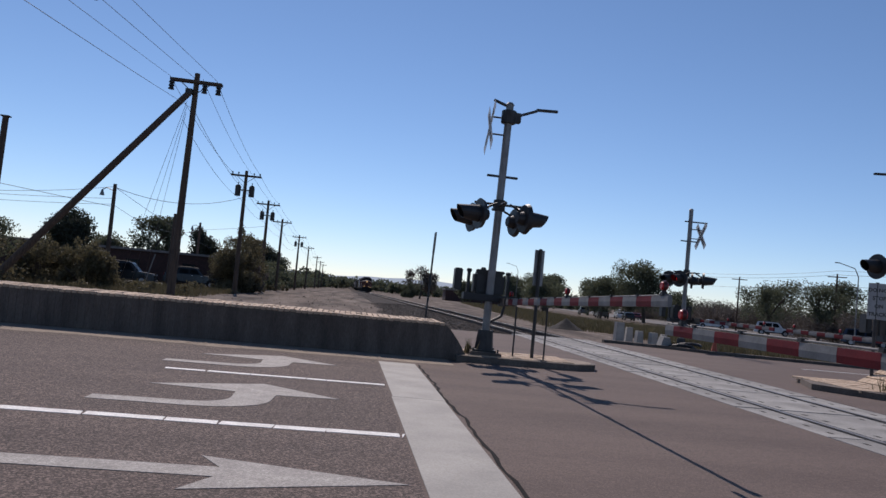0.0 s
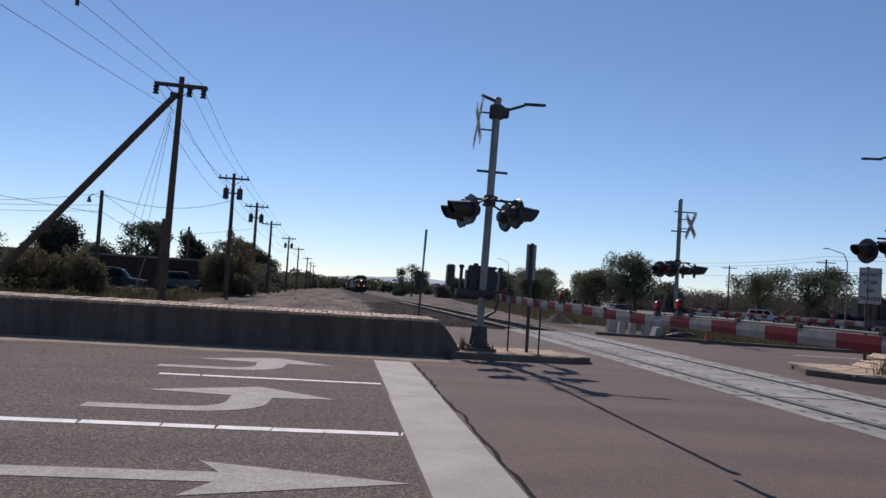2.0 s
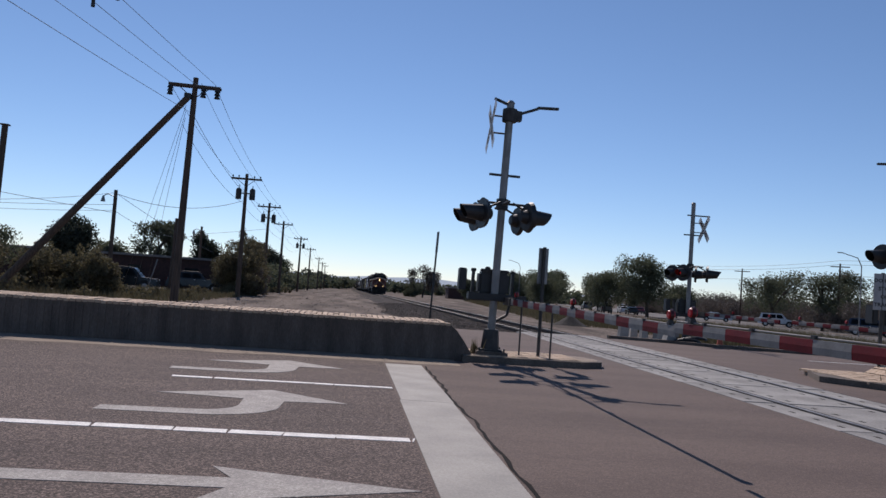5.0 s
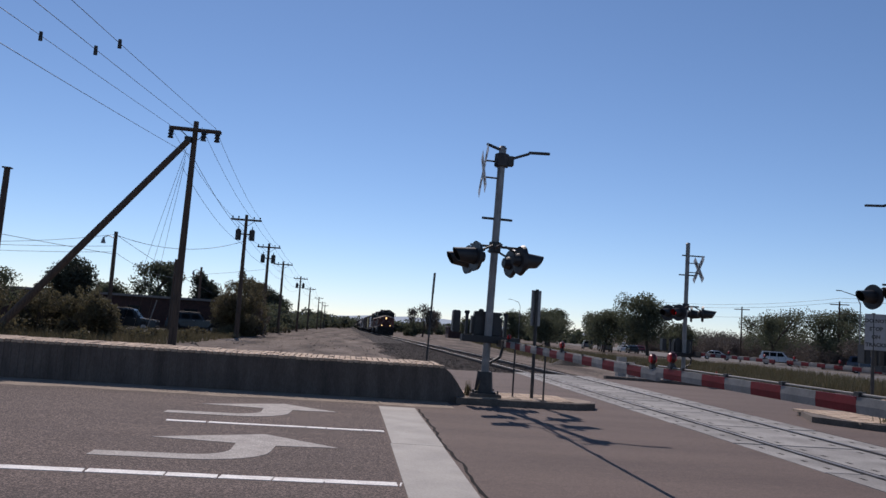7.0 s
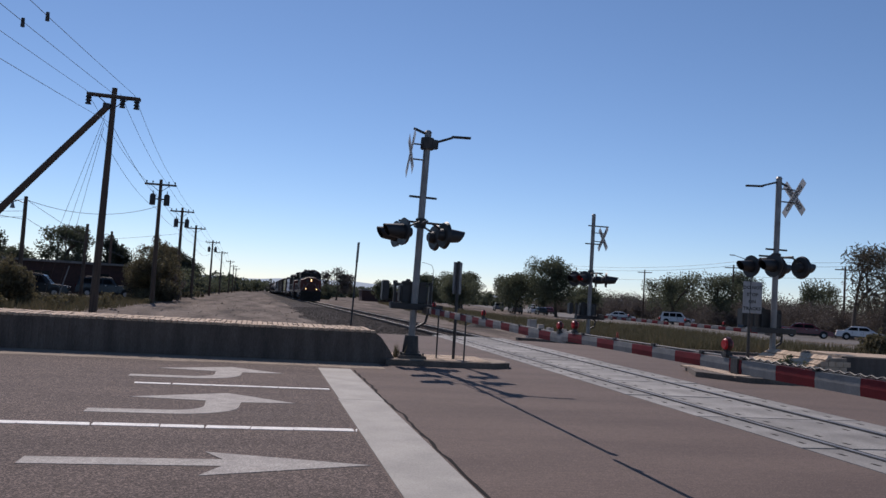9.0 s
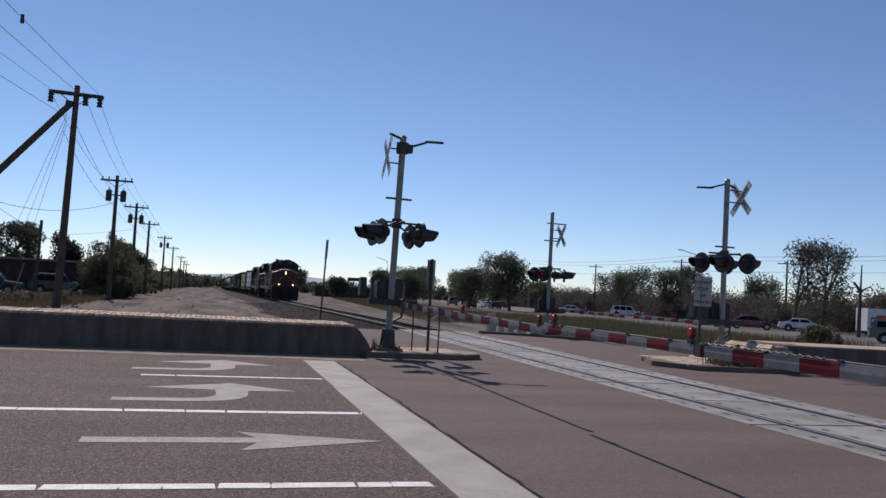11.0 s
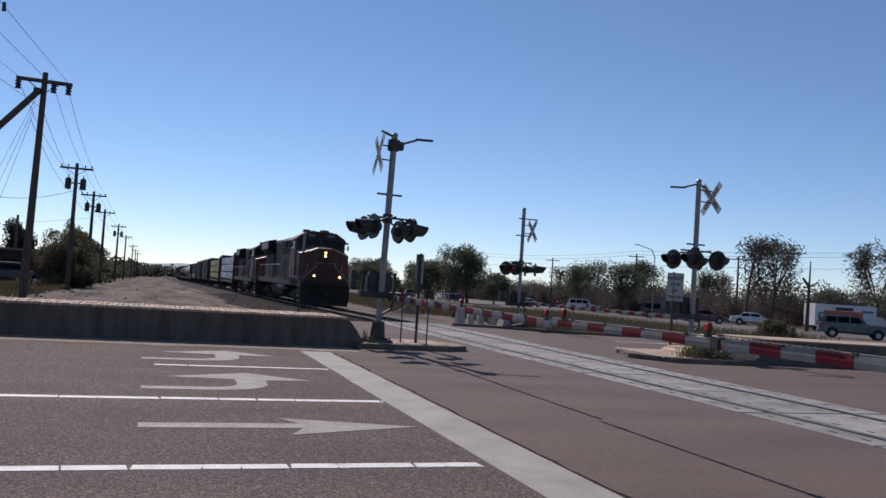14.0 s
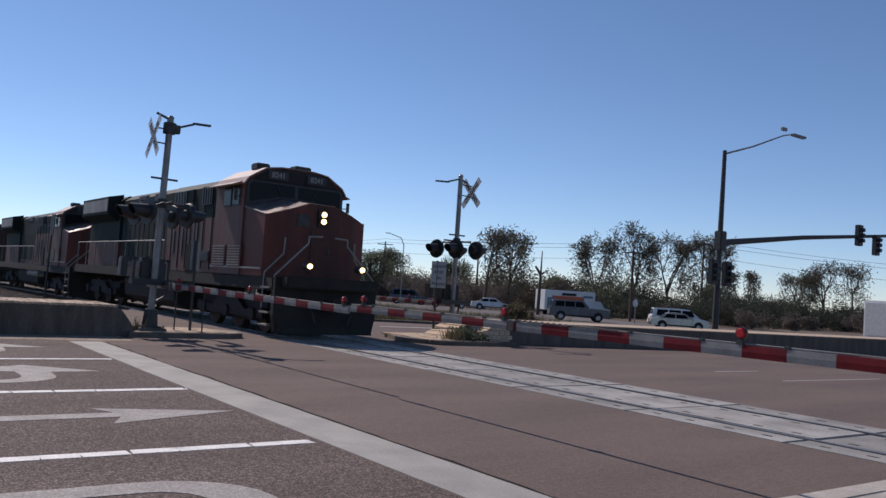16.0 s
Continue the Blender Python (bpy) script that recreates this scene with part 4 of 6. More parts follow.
    lone = thing("timber_pole", "tall plain dark timber pole with a flat cap", "utility pole", pose(-22.6, 39.5, ground(-22, 39), 0, 1.4, 0))
    tubepart("pole", [(0, 0, -0.2), (0, 0, 9.9)], 0.24, M["wood"], lone, r1=0.18)
    boxpart("pole_cap", (0, 0, 9.92), (0.5, 0.45, 0.08), M["wood"], lone)
    for x, y, t, a in ((-17.0, 45, 6.4, -1), (-16.9, 78, 6.0, -1)):
        g = ground(x, y)
        lp = thing("lamp_pole", "timber pole with a small street lamp on an arm", "street lamp", pose(x, y, g), group="lamp poles")
        tubepart("pole", [(0, 0, -0.2), (0, 0, t - g)], 0.16, M["wood"], lp, r1=0.12)
        tubepart("lamp_bracket", [(0, 0, t - g - 0.5), (-0.5, 0, t - g - 0.3), (-0.8, 0, t - g - 0.45)], 0.03, M["galv"], lp, seg=8)
        bm = bmesh.new()
        tube(bm, (-0.8, 0, t - g - 0.85), (-0.8, 0, t - g - 0.45), 0.17, 0.06, 12)
        part("lamp_head", bm, M["galv"], lp)
    main = POLES[:8]
    for dx, dz in ((-1.1, -0.25), (0.45, -0.5), (1.1, -0.25)):
        wire([(x + dx, y, t + dz) for x, y, t in main[:2]], 0.04, 0.009)
        wire([(x + dx, y, t - 0.25) for x, y, t in main[1:]], 0.35, 0.012)
    wire([(x + 0.16, y, t - 1.75) for x, y, t in main[:2]], 0.05, 0.009)
    wire([(x + 0.16, y, t - 1.75) for x, y, t in main[1:]], 0.4, 0.014)
    wire([(x - 0.3, y, t - 2.3) for x, y, t in main[1:6]], 0.5, 0.012)
    # spacers on the near wires
    for dx in (-1.1, 0.45, 1.1):
        bm = bmesh.new()
        tube(bm, (0, 0, -0.16), (0, 0, 0.1), 0.06, 0.05, 8)
        ob = part("wire_damper", bm, M["steel_dark"], None, at=pose(-8.9 + dx, 10.2, 9.03 - 0.26 * (dx == 0.45) - 0.04))
        tagged(ob, "small dark damper hanging on an overhead wire", "wire damper", group="wire dampers")
    lean = thing("leaning_post", "pale thin leaning post beside the parked car", "post", pose(-15.6, 50.0, ground(-15.6, 50), 0, 14, 0))
    tubepart("post", [(0, 0, -0.1), (0, 0, 2.6)], 0.05, M["galv"], lean, r1=0.04, seg=8)
    # guys and service drops
    for k in range(3):
        wire([(-9.1, 26.9, 9.2 - 0.3 * k), (-18.0 + 0.9 * k, 52.3, ground(-18, 52))], 0.02, 0.01, "guy_wire", "steel guy wire from the utility pole")
    wire([(-17.1, 45, 6.2), (-9.7, 54.9, 7.2)], 4.2, 0.019)
    wire([(-30, 26, 4.2), (-17.1, 45, 6.2)], 1.2, 0.015)
    wire([(-24.3, 30, 5.3), (-17.1, 45, 4.85)], 0.1, 0.017)
    wire([(-45, 42, 5.2), (-17.0, 45, 5.0), (-16.9, 78, 5.2), (-9.75, 76.1, 6.2)], 0.7, 0.014)
    wire([(-22.6, 39.5, 4.6), (-17.0, 45, 5.4)], 0.5, 0.015)
    wire([(-17.0, 45, 6.2), (-13, 62, 3.0)], 0.5, 0.015)


build_poles()

# ---- plants ----


def leaf_cloud(rnd, lobes, count, size, flat=0.6):
    """Many small bent leaf clumps inside lobes (centre, radii)."""
    v, f = [], []
    weights = [r[0] * r[1] * r[2] for _, r in lobes]
    total = sum(weights)
    for (c, r), w in zip(lobes, weights):
        for _ in range(max(8, int(count * w / total))):
            d = Vector((rnd.gauss(0, 1), rnd.gauss(0, 1), rnd.gauss(0, 1))).normalized() * (rnd.random() ** 0.42)
            p = Vector((c[0] + d.x * r[0], c[1] + d.y * r[1], c[2] + d.z * r[2]))
            s = size * rnd.uniform(0.6, 1.5)
            a = Vector((rnd.uniform(-1, 1), rnd.uniform(-1, 1), rnd.uniform(-1, 1))).normalized()
            b = a.cross(Vector((rnd.uniform(-1, 1), rnd.uniform(-1, 1), rnd.uniform(-1, 1)))).normalized()
            i = len(v)
            k = a.cross(b) * s * 0.35
            v += [tuple(p - a * s), tuple(p + b * s * flat + k), tuple(p + a * s), tuple(p - b * s * flat + k)]
            f += [(i, i + 1, i + 2), (i, i + 2, i + 3)]
    return v, f


def limbs(bm, rnd, a, direction, length, r, depth, tips, spread=0.5):
    b = a + direction * length
    tube(bm, a, b, r, r * 0.66, 7 if r > 0.05 else 5)
    if depth == 0:
        tips.append(b)
        return
    for _ in range(rnd.choice((2, 3, 3))):
        d = (direction + Vector((rnd.uniform(-1, 1), rnd.uniform(-1, 1), rnd.uniform(-0.25, 0.8))) * spread).normalized()
        limbs(bm, rnd, a.lerp(b, rnd.uniform(0.7, 1.0)), d, length * rnd.uniform(0.6, 0.82), r * 0.6, depth - 1, tips, spread)


def tree(x, y, h, w, seed, leaf="leaf", leaves=2200, size=0.2, fill=1.0, label="", depth=3, name="tree", low=0.0, flat=0.6):
    """A tapered trunk with limbs; leaf clumps sit round the limbs' ends."""
    rnd = random.Random(seed)
    t = thing(name, label or "leafy tree with an uneven crown", "tree", pose(x, y, ground(x, y), 0, 0, rnd.uniform(0, 360)))
    bm = bmesh.new()
    tips = []
    for _ in range(1 if low == 0 else 4):
        d = Vector((rnd.uniform(-0.12, 0.12), rnd.uniform(-0.12, 0.12), 1)) if low == 0 else Vector((rnd.uniform(-0.6, 0.6), rnd.uniform(-0.6, 0.6), 1))
        limbs(bm, rnd, Vector((0, 0, -0.1)), d.normalized(), h * 0.34, 0.035 * h * 0.6 * (1 if low == 0 else 0.45), depth, tips, 0.62)
    # the limbs' spread is scaled to the crown wanted
    mz = max(v.co.z for v in bm.verts)
    mr = max(math.hypot(v.co.x, v.co.y) for v in bm.verts)
    sr = min(1.6, (w * 0.46) / mr)
    for v in bm.verts:
        v.co.z *= h * 0.94 / mz
        v.co.x *= sr
        v.co.y *= sr
    tips = [Vector((p.x * sr, p.y * sr, p.z * h * 0.94 / mz)) for p in tips]
    part("trunk", bm, M["bark"], t, "grey-brown trunk and limbs")
    if leaves:
        lobes = []
        for p in tips:
            r = w * rnd.uniform(0.10, 0.19) * fill
            lobes.append(((p.x, p.y, p.z), (r, r, r * rnd.uniform(0.7, 1.0))))
        for p in list(tips):
            q = rnd.uniform(0.35, 0.8)
            r = w * rnd.uniform(0.10, 0.17) * fill
            lobes.append(((p.x * 1.02, p.y * 1.02, p.z * q + h * 0.06), (r, r, r * 1.1)))
        for _ in range(16 if fill >= 0.9 else 0):
            a, q, e = rnd.uniform(0, 6.28), rnd.random() ** 0.5, rnd.uniform(-1, 1)
            r = w * rnd.uniform(0.10, 0.17)
            k = math.sqrt(max(0.1, 1 - e * e))
            lobes.append(((w * 0.36 * q * k * math.cos(a), w * 0.36 * q * k * math.sin(a), h * (0.6 + 0.28 * e)), (r, r, r)))
        if low:
            for _ in range(8):
                a = rnd.uniform(0, 6.28)
                lobes.append(((w * 0.3 * math.cos(a), w * 0.3 * math.sin(a), h * rnd.uniform(0.12, 0.4)), (w * 0.22, w * 0.22, h * 0.2)))
        if flat > 0.3:
            leaves, size = int(leaves * 1.45), size * 0.7
        v, f = leaf_cloud(rnd, lobes, leaves, size, flat)
        ob = rawmesh("crown", v, f, M[leaf], t)
    return t


def scrub(name, label, area, count, hmin, hmax, leaf, seed, leaves=160, size=0.13, kind="stuff"):
    """A belt of low uneven bushes over an area (x0, x1, y0, y1) or along a line function."""
    rnd = random.Random(seed)
    v, f = [], []
    for _ in range(count):
        x, y = area(rnd)
        h = rnd.uniform(hmin, hmax)
        g = ground(x, y)
        lobes = []
        for _ in range(5):
            r = h * rnd.uniform(0.22, 0.42)
            lobes.append(((x + rnd.uniform(-0.5, 0.5) * h, y + rnd.uniform(-0.5, 0.5) * h, g + h * rnd.uniform(0.15, 0.75)), (r, r, r * 0.9)))
        lv, lf = leaf_cloud(rnd, lobes, leaves, size)
        o = len(v)
        v += lv
        f += [tuple(i + o for i in q) for q in lf]
    return tagged(rawmesh(name, v, f, M[leaf]), label, "bushes", kind=kind)


def grass(name, label, area, count, h, seed, material="grass"):
    rnd = random.Random(seed)
    v, f = [], []
    for _ in range(count):
        x, y, g = area(rnd)
        hh = h * rnd.uniform(0.4, 1.2)
        a = rnd.uniform(0, 6.28)
        w = 0.012 + 0.02 * hh
        lx, ly = rnd.uniform(-0.4, 0.4) * hh, rnd.uniform(-0.4, 0.4) * hh
        i = len(v)
        v += [(x - w * math.cos(a), y - w * math.sin(a), g - 0.02), (x + w * math.cos(a), y + w * math.sin(a), g - 0.02), (x + lx, y + ly, g + hh)]
        f.append((i, i + 1, i + 2))
    return tagged(rawmesh(name, v, f, M[material]), label, "grass", kind="stuff")


def bush(x, y, h, w, seed, leaf, label, leaves=2600, size=0.10):
    rnd = random.Random(seed)
    t = thing("bush", label, "bush", pose(x, y, ground(x, y)))
    bm = bmesh.new()
    for _ in range(9):
        tube(bm, (rnd.uniform(-0.2, 0.2), rnd.uniform(-0.2, 0.2), -0.1), (rnd.uniform(-0.4, 0.4) * w, rnd.uniform(-0.4, 0.4) * w, h * rnd.uniform(0.5, 0.9)), 0.05, 0.015, 5)
    part("stem", bm, M["bark"], t)
    lobes = []
    for _ in range(16):
        a, q = rnd.uniform(0, 6.28), rnd.random() ** 0.6
        r = w * rnd.uniform(0.12, 0.24)
        lobes.append(((q * w * 0.42 * math.cos(a), q * w * 0.42 * math.sin(a), h * rnd.uniform(0.12, 0.86) * (1.08 - 0.4 * q)), (r, r, r * 0.85)))
    for _ in range(14):
        a, q = rnd.uniform(0, 6.28), rnd.random()
        r = w * rnd.uniform(0.05, 0.09)
        lobes.append(((q * w * 0.5 * math.cos(a), q * w * 0.5 * math.sin(a), h * rnd.uniform(0.7, 1.08) * (1.05 - 0.35 * q)), (r, r, r * 1.6)))
    v, f = leaf_cloud(rnd, lobes, int(leaves * 1.8), size * 0.72)
    rawmesh("crown", v, f, M[leaf], t)
    return t


def build_plants():
    # left of the dirt strip
    bush(-21.5, 33, 3.5, 5.5, 1, "leaf_olive", "dry olive bush behind the median wall", 6000)
    bush(-17.2, 33.5, 2.7, 3.6, 2, "leaf_olive", "dry olive bush behind the median wall", 4200)
    bush(-14.8, 33.0, 2.6, 3.4, 3, "leaf_olive", "dry olive bush around the brace pole", 4200)
    bush(-25.2, 36, 4.6, 5.4, 33, "leaf_olive", "dry olive bush behind the median wall", 4200)
    tree(-19.9, 47, 5.2, 3.6, 4, "leaf_dark", 8000, 0.13, 1.45, "dense dark juniper tree", low=1)
    tree(-23.2, 84, 7.6, 6.4, 5, "leaf", 5200, 0.17, 1.0, "broad green tree behind the brick building")
    tree(-28.5, 88, 5.0, 6, 6, "leaf", 3400, 0.18, 1.0, "green tree behind the brick building")
    tree(-18.4, 88, 6.7, 4.2, 7, "leaf_dark", 5200, 0.2, 1.3, "dense dark juniper tree beside the lot", low=1)
    bush(-10.2, 60.5, 4.9, 5.2, 8, "leaf_olive", "tall grey-green bush between utility poles", 9000, 0.12)
    bush(-11.2, 66, 5.5, 5.6, 9, "leaf_olive", "tall grey-green bush between utility poles", 7000, 0.13)
    bush(-9.3, 63.0, 2.6, 3.0, 10, "leaf_grey", "grey twiggy bush at the pole line", 4200, 0.10)
    tree(-12.8, 84, 6.0, 5.5, 11, "leaf_olive", 3600, 0.15, 0.95, "open green tree behind the pole line")
    tree(-13.4, 112, 6.6, 7, 12, "leaf_dark", 5200, 0.2, 1.2, "large dark green tree beside the pole line")
    tree(-13, 128, 5.0, 8, 13, "leaf", 4200, 0.22, 1.2, "green tree beside the pole line")
    tree(-33.5, 57, 5.4, 8, 201, "leaf", 4200, 0.16, 1.05, "dark green tree behind the parking lot")
    tree(-29.5, 58, 4.4, 6, 202, "leaf", 3400, 0.16, 1.0, "dark green tree behind the parking lot")
    tree(-38.5, 55, 5.8, 8, 203, "leaf", 3600, 0.17, 1.0, "dark green tree behind the parking lot")
    bush(-21.0, 30.0, 4.4, 3.2, 204, "leaf_olive", "tall thin olive bush beside the timber pole", 2400, 0.09)
    rr = lambda x0, x1, y0, y1: (lambda r: (r.uniform(x0, x1), r.uniform(y0, y1)))
    scrub("roadside_bushes", "belt of grey-green bushes along the pole line", lambda r: ((lambda y: (-12.5 + r.uniform(-4, 2.2) - 0.01 * y, y))(r.uniform(84, 330))), 220, 1.5, 4.2, "leaf", 14, 420, 0.19)
    scrub("far_trees", "distant dark tree belt", lambda r: (r.uniform(-60, -14), r.uniform(330, 420)), 70, 4, 8, "leaf", 15, 160, 0.8)
    scrub("far_trees", "distant dark tree belt beyond the railway", lambda r: (r.uniform(-20, 130), r.uniform(380, 520)), 110, 3.5, 8, "leaf", 16, 120, 0.9)
    scrub("dry_scrub", "low dry scrub behind the median wall", rr(-30, -10.5, 26, 42), 46, 0.4, 1.3, "leaf_olive", 17, 130, 0.10)
    scrub("dry_scrub", "low dry scrub along the pole line", rr(-13.5, -9.0, 30, 110), 60, 0.3, 0.9, "leaf_olive", 18, 110, 0.08)
    # beyond the railway
    tree(18.6, 205, 8.4, 11, 20, "leaf_grey", 1500, 0.5, 0.8, "bare grey tree beside the railway", depth=5, flat=0.06)
    bush(15.6, 200, 4.0, 5.0, 21, "leaf", "dark green bush beside the railway", 3400, 0.16)
    tree(46.5, 114, 9.0, 12, 22, "leaf", 8000, 0.2, 1.0, "large spreading green tree beside the highway")
    tree(40.6, 118, 6.4, 10, 23, "leaf", 4200, 0.2, 1.05, "dark green tree beside the highway")
    tree(53, 118, 5.2, 9, 24, "leaf", 3600, 0.22, 1.0, "small green tree beside the highway")
    tree(33.5, 128, 5.4, 10, 25, "leaf", 4200, 0.22, 1.0, "spreading green tree beside the highway")
    tree(37.0, 140, 6.4, 11, 26, "leaf", 4200, 0.22, 1.0, "spreading green tree beside the highway")
    for i, (x, y, h, w) in enumerate(((36, 165, 6.8, 10), (45, 175, 8, 11), (54, 165, 7.4, 11), (28, 185, 4.8, 8), (62, 170, 7, 10))):
        tree(x, y, h, w, 30 + i, "leaf", 4200, 0.28, 1.0, "green tree far beyond the highway")
    scrub("far_trees", "tree belt behind the highway", lambda r: ((lambda y: (68 + 0.1 * (y - 10) + r.uniform(-5, 8), y))(r.uniform(56, 240))), 110, 3.2, 6.4, "leaf_grey", 40, 1000, 0.13)
    scrub("far_trees", "dark green tree belt behind the highway", lambda r: ((lambda y: (72 + 0.1 * (y - 10) + r.uniform(-5, 14), y))(r.uniform(56, 240))), 110, 3.8, 7.2, "leaf", 41, 1100, 0.14)
    for i, (x, y, h, w) in enumerate(((59.2, 60, 9.6, 10), (64.6, 62, 10.6, 9), (78.6, 60, 11.2, 8), (86.1, 60, 13.9, 8), (93.4, 60, 13.0, 8), (101.7, 60, 13.7, 8.5), (126.4, 60, 9.8, 10), (134.2, 60, 11.6, 10), (144.6, 60, 12.0, 11), (109, 58, 8.0, 7))):
        tree(x, y, h, w, 50 + i, "leaf_twig", 1000, 0.27, 0.85, "tall half-bare autumn tree behind the highway", depth=5, flat=0.1)
    for i, (x, y, h, w) in enumerate(((60, 100, 7.6, 8), (69, 95, 8.2, 8), (78, 90, 7.6, 8), (58, 84, 6.8, 8), (66, 112, 8.0, 9), (73, 62, 4.4, 7), (97, 56, 5.0, 8))):
        tree(x, y, h, w, 90 + i, "leaf", 3600, 0.17, 1.0, "rounded green tree behind the highway")
    scrub("thicket", "thicket of dark green brush behind the highway", lambda r: (r.uniform(66, 106), r.uniform(34, 56)), 90, 2.2, 4.8, "leaf_dark", 70, 1300, 0.09)
    scrub("thicket", "low dark green brush behind the highway", lambda r: (r.uniform(104, 180), r.uniform(30, 58)), 110, 1.6, 3.8, "leaf_dark", 170, 1000, 0.10)
    scrub("thicket", "grey twiggy brush behind the highway", lambda r: (r.uniform(66, 150), r.uniform(24, 50)), 80, 1.0, 2.6, "leaf_grey", 71, 900, 0.08)
    scrub("thicket", "brown leafless brush beside the highway", lambda r: (r.uniform(56, 68), r.uniform(62, 88)), 36, 2.0, 4.6, "leaf_grey", 171, 1300, 0.09)
    scrub("weeds", "low green weeds beside the far kerb", lambda r: (r.uniform(15, 30), r.uniform(24, 62)), 110, 0.25, 0.7, "leaf_olive", 72, 120, 0.07)
    bush(25.2, 15.5, 1.15, 1.9, 73, "leaf_olive", "low olive green bush beside the road", 1600, 0.1)
    bush(11.0, 1.55, 0.62, 1.1, 74, "leaf", "small green weed bush on the far island", 1300, 0.05)
    grass("dry_grass", "dry yellow-green grass behind the median wall", lambda r: ((lambda x, y: (x, y, ground(x, y)))(r.uniform(-34, -9.5), r.uniform(24, 62))), 26000, 0.45, 75)
    grass("dry_grass", "green-yellow grass strip beyond the rails", lambda r: ((lambda y: (10.5 + 0.1 * (y - 20) + r.uniform(0, 12), y, ground(0, y)))(r.uniform(36, 190))), 30000, 0.5, 76)
    grass("dry_grass", "dry olive grass between the far kerb and the highway", lambda r: ((lambda y: (lambda x: (x, y, ground(x, y)))(r.uniform(15.5, 27 + 0.19 * (y - 10))))(r.uniform(14, 62))), 34000, 0.6, 77)
    grass("kerb_weed", "small dry weed at the end of the median wall", lambda r: (1.85 + r.gauss(0, 0.05), 2.2 + r.gauss(0, 0.08), 0.12), 28, 0.3, 78)
    grass("kerb_weed", "weeds round the far island", lambda r: (10.4 + r.gauss(0, 0.2), 1.4 + r.gauss(0, 0.2), 0.12), 120, 0.35, 79, "leaf_olive")
    # small stones and litter on the dirt strip
    rnd = random.Random(80)
    v, f = [], []
    for _ in range(420):
        y = 15 + 130 * rnd.random() ** 1.5
        x = rnd.uniform(-9, 3.0)
        s = rnd.uniform(0.02, 0.07) * (2.2 if rnd.random() < 0.06 else 1)
        g = ground(x, y)
        i = len(v)
        for d in ((1, 0, 0), (0, 1, 0), (-1, 0, 0), (0, -1, 0), (0, 0, 0.8)):
            v.append((x + d[0] * s * rnd.uniform(0.6, 1.4), y + d[1] * s * rnd.uniform(0.6, 1.4), g + 0.02 + d[2] * s))
        f += [(i, i + 1, i + 4), (i + 1, i + 2, i + 4), (i + 2, i + 3, i + 4), (i + 3, i, i + 4)]
    tagged(rawmesh("loose_stones", v, f, M["dirt"]), "loose stones on the dirt strip", "stones", kind="stuff")
    v, f = [], []
    for k in range(60):
        x = rnd.choice((rnd.gauss(-3.6, 0.5), rnd.gauss(-1.2, 0.8), rnd.uniform(-8, 1.5)))
        y, s = 1.15 - abs(rnd.gauss(0, 0.16)), rnd.uniform(0.01, 0.04)
        i = len(v)
        v += [(x - s, y, 0.004), (x, y - s, 0.004), (x + s, y, 0.006), (x, y + s, 0.02)]
        f += [(i, i + 1, i + 2), (i, i + 2, i + 3), (i, i + 1, i + 3), (i + 1, i + 2, i + 3)]
    tagged(rawmesh("gutter_litter", v, f, M["mortar"]), "pale grit and litter along the median wall", "litter", kind="stuff")


build_plants()

# ---- building and vehicles ----


def build_left_building():
    b = thing("brick_building", "low dark red brick building with a flat roof", "building", pose(-24, 72, ground(-24, 72)))
    bm = bmesh.new()
    box(bm, (0, 5, 1.5), (26, 10, 3.2))
    part("wall", bm, M["brickwall"], b, bevel=0.02)
    bm = bmesh.new()
    box(bm, (0, 5, 3.2), (26.6, 10.6, 0.22))
    part("roof", bm, M["roof"], b, "pale flat roof edge", bevel=0.02)
    for k in range(4):
        w = boxpart("window", (-9 + 5.5 * k, -0.03, 1.7), (1.5, 0.08, 1.2), M["brickwall"], b)
        boxpart("pane", (-9 + 5.5 * k, -0.075, 1.7), (1.3, 0.02, 1.0), M["glassy"], w)
    far = thing("shed_building", "low dark building beyond the highway", "building", pose(40, 235, ground(40, 235)))
    boxpart("wall", (0, 4, 1.6), (22, 8, 3.4), M["brickwall"], far, bevel=0.02)
    boxpart("roof", (0, 4, 3.4), (22.6, 8.6, 0.4), M["roof"], far, bevel=0.02)


def vehicle(x, y, z, heading, paint, style, label, cat="car", k=1.0):
    """A car: lofted body, glass house, wheels, lights. Its nose points along its own +x."""
    c = thing("car" if cat == "car" else cat.replace(" ", "_"), label, cat, pose(x, y, z, 0, 0, heading) @ Matrix.Scale(k, 4))
    dims = {"sedan": (4.7, 1.78, 1.42), "suv": (4.9, 1.9, 1.82), "pickup": (5.4, 1.95, 1.85), "van": (5.0, 1.92, 1.75)}[style]
    ln, wd, ht = dims
    h = ln / 2
    belt = ht * (0.62 if style != "sedan" else 0.64)
    body = {"sedan": [(-h, 0.32), (h, 0.30), (h + 0.03, 0.55), (h - 0.12, 0.72), (0.95, 0.92), (-1.35, 0.94), (-h + 0.05, 0.92), (-h - 0.02, 0.6)],
            "suv": [(-h, 0.38), (h, 0.36), (h + 0.03, 0.7), (h - 0.08, 0.98), (1.15, 1.1), (-h + 0.08, 1.14), (-h - 0.02, 0.7)],
            "pickup": [(-h, 0.42), (h, 0.40), (h + 0.03, 0.85), (h - 0.08, 1.12), (1.2, 1.2), (-h + 0.08, 1.16), (-h - 0.02, 0.8)],
            "van": [(-h, 0.34), (h, 0.32), (h + 0.03, 0.62), (h - 0.2, 0.86), (1.5, 1.02), (-h + 0.06, 1.08), (-h - 0.02, 0.7)]}[style]
    bm = bmesh.new()
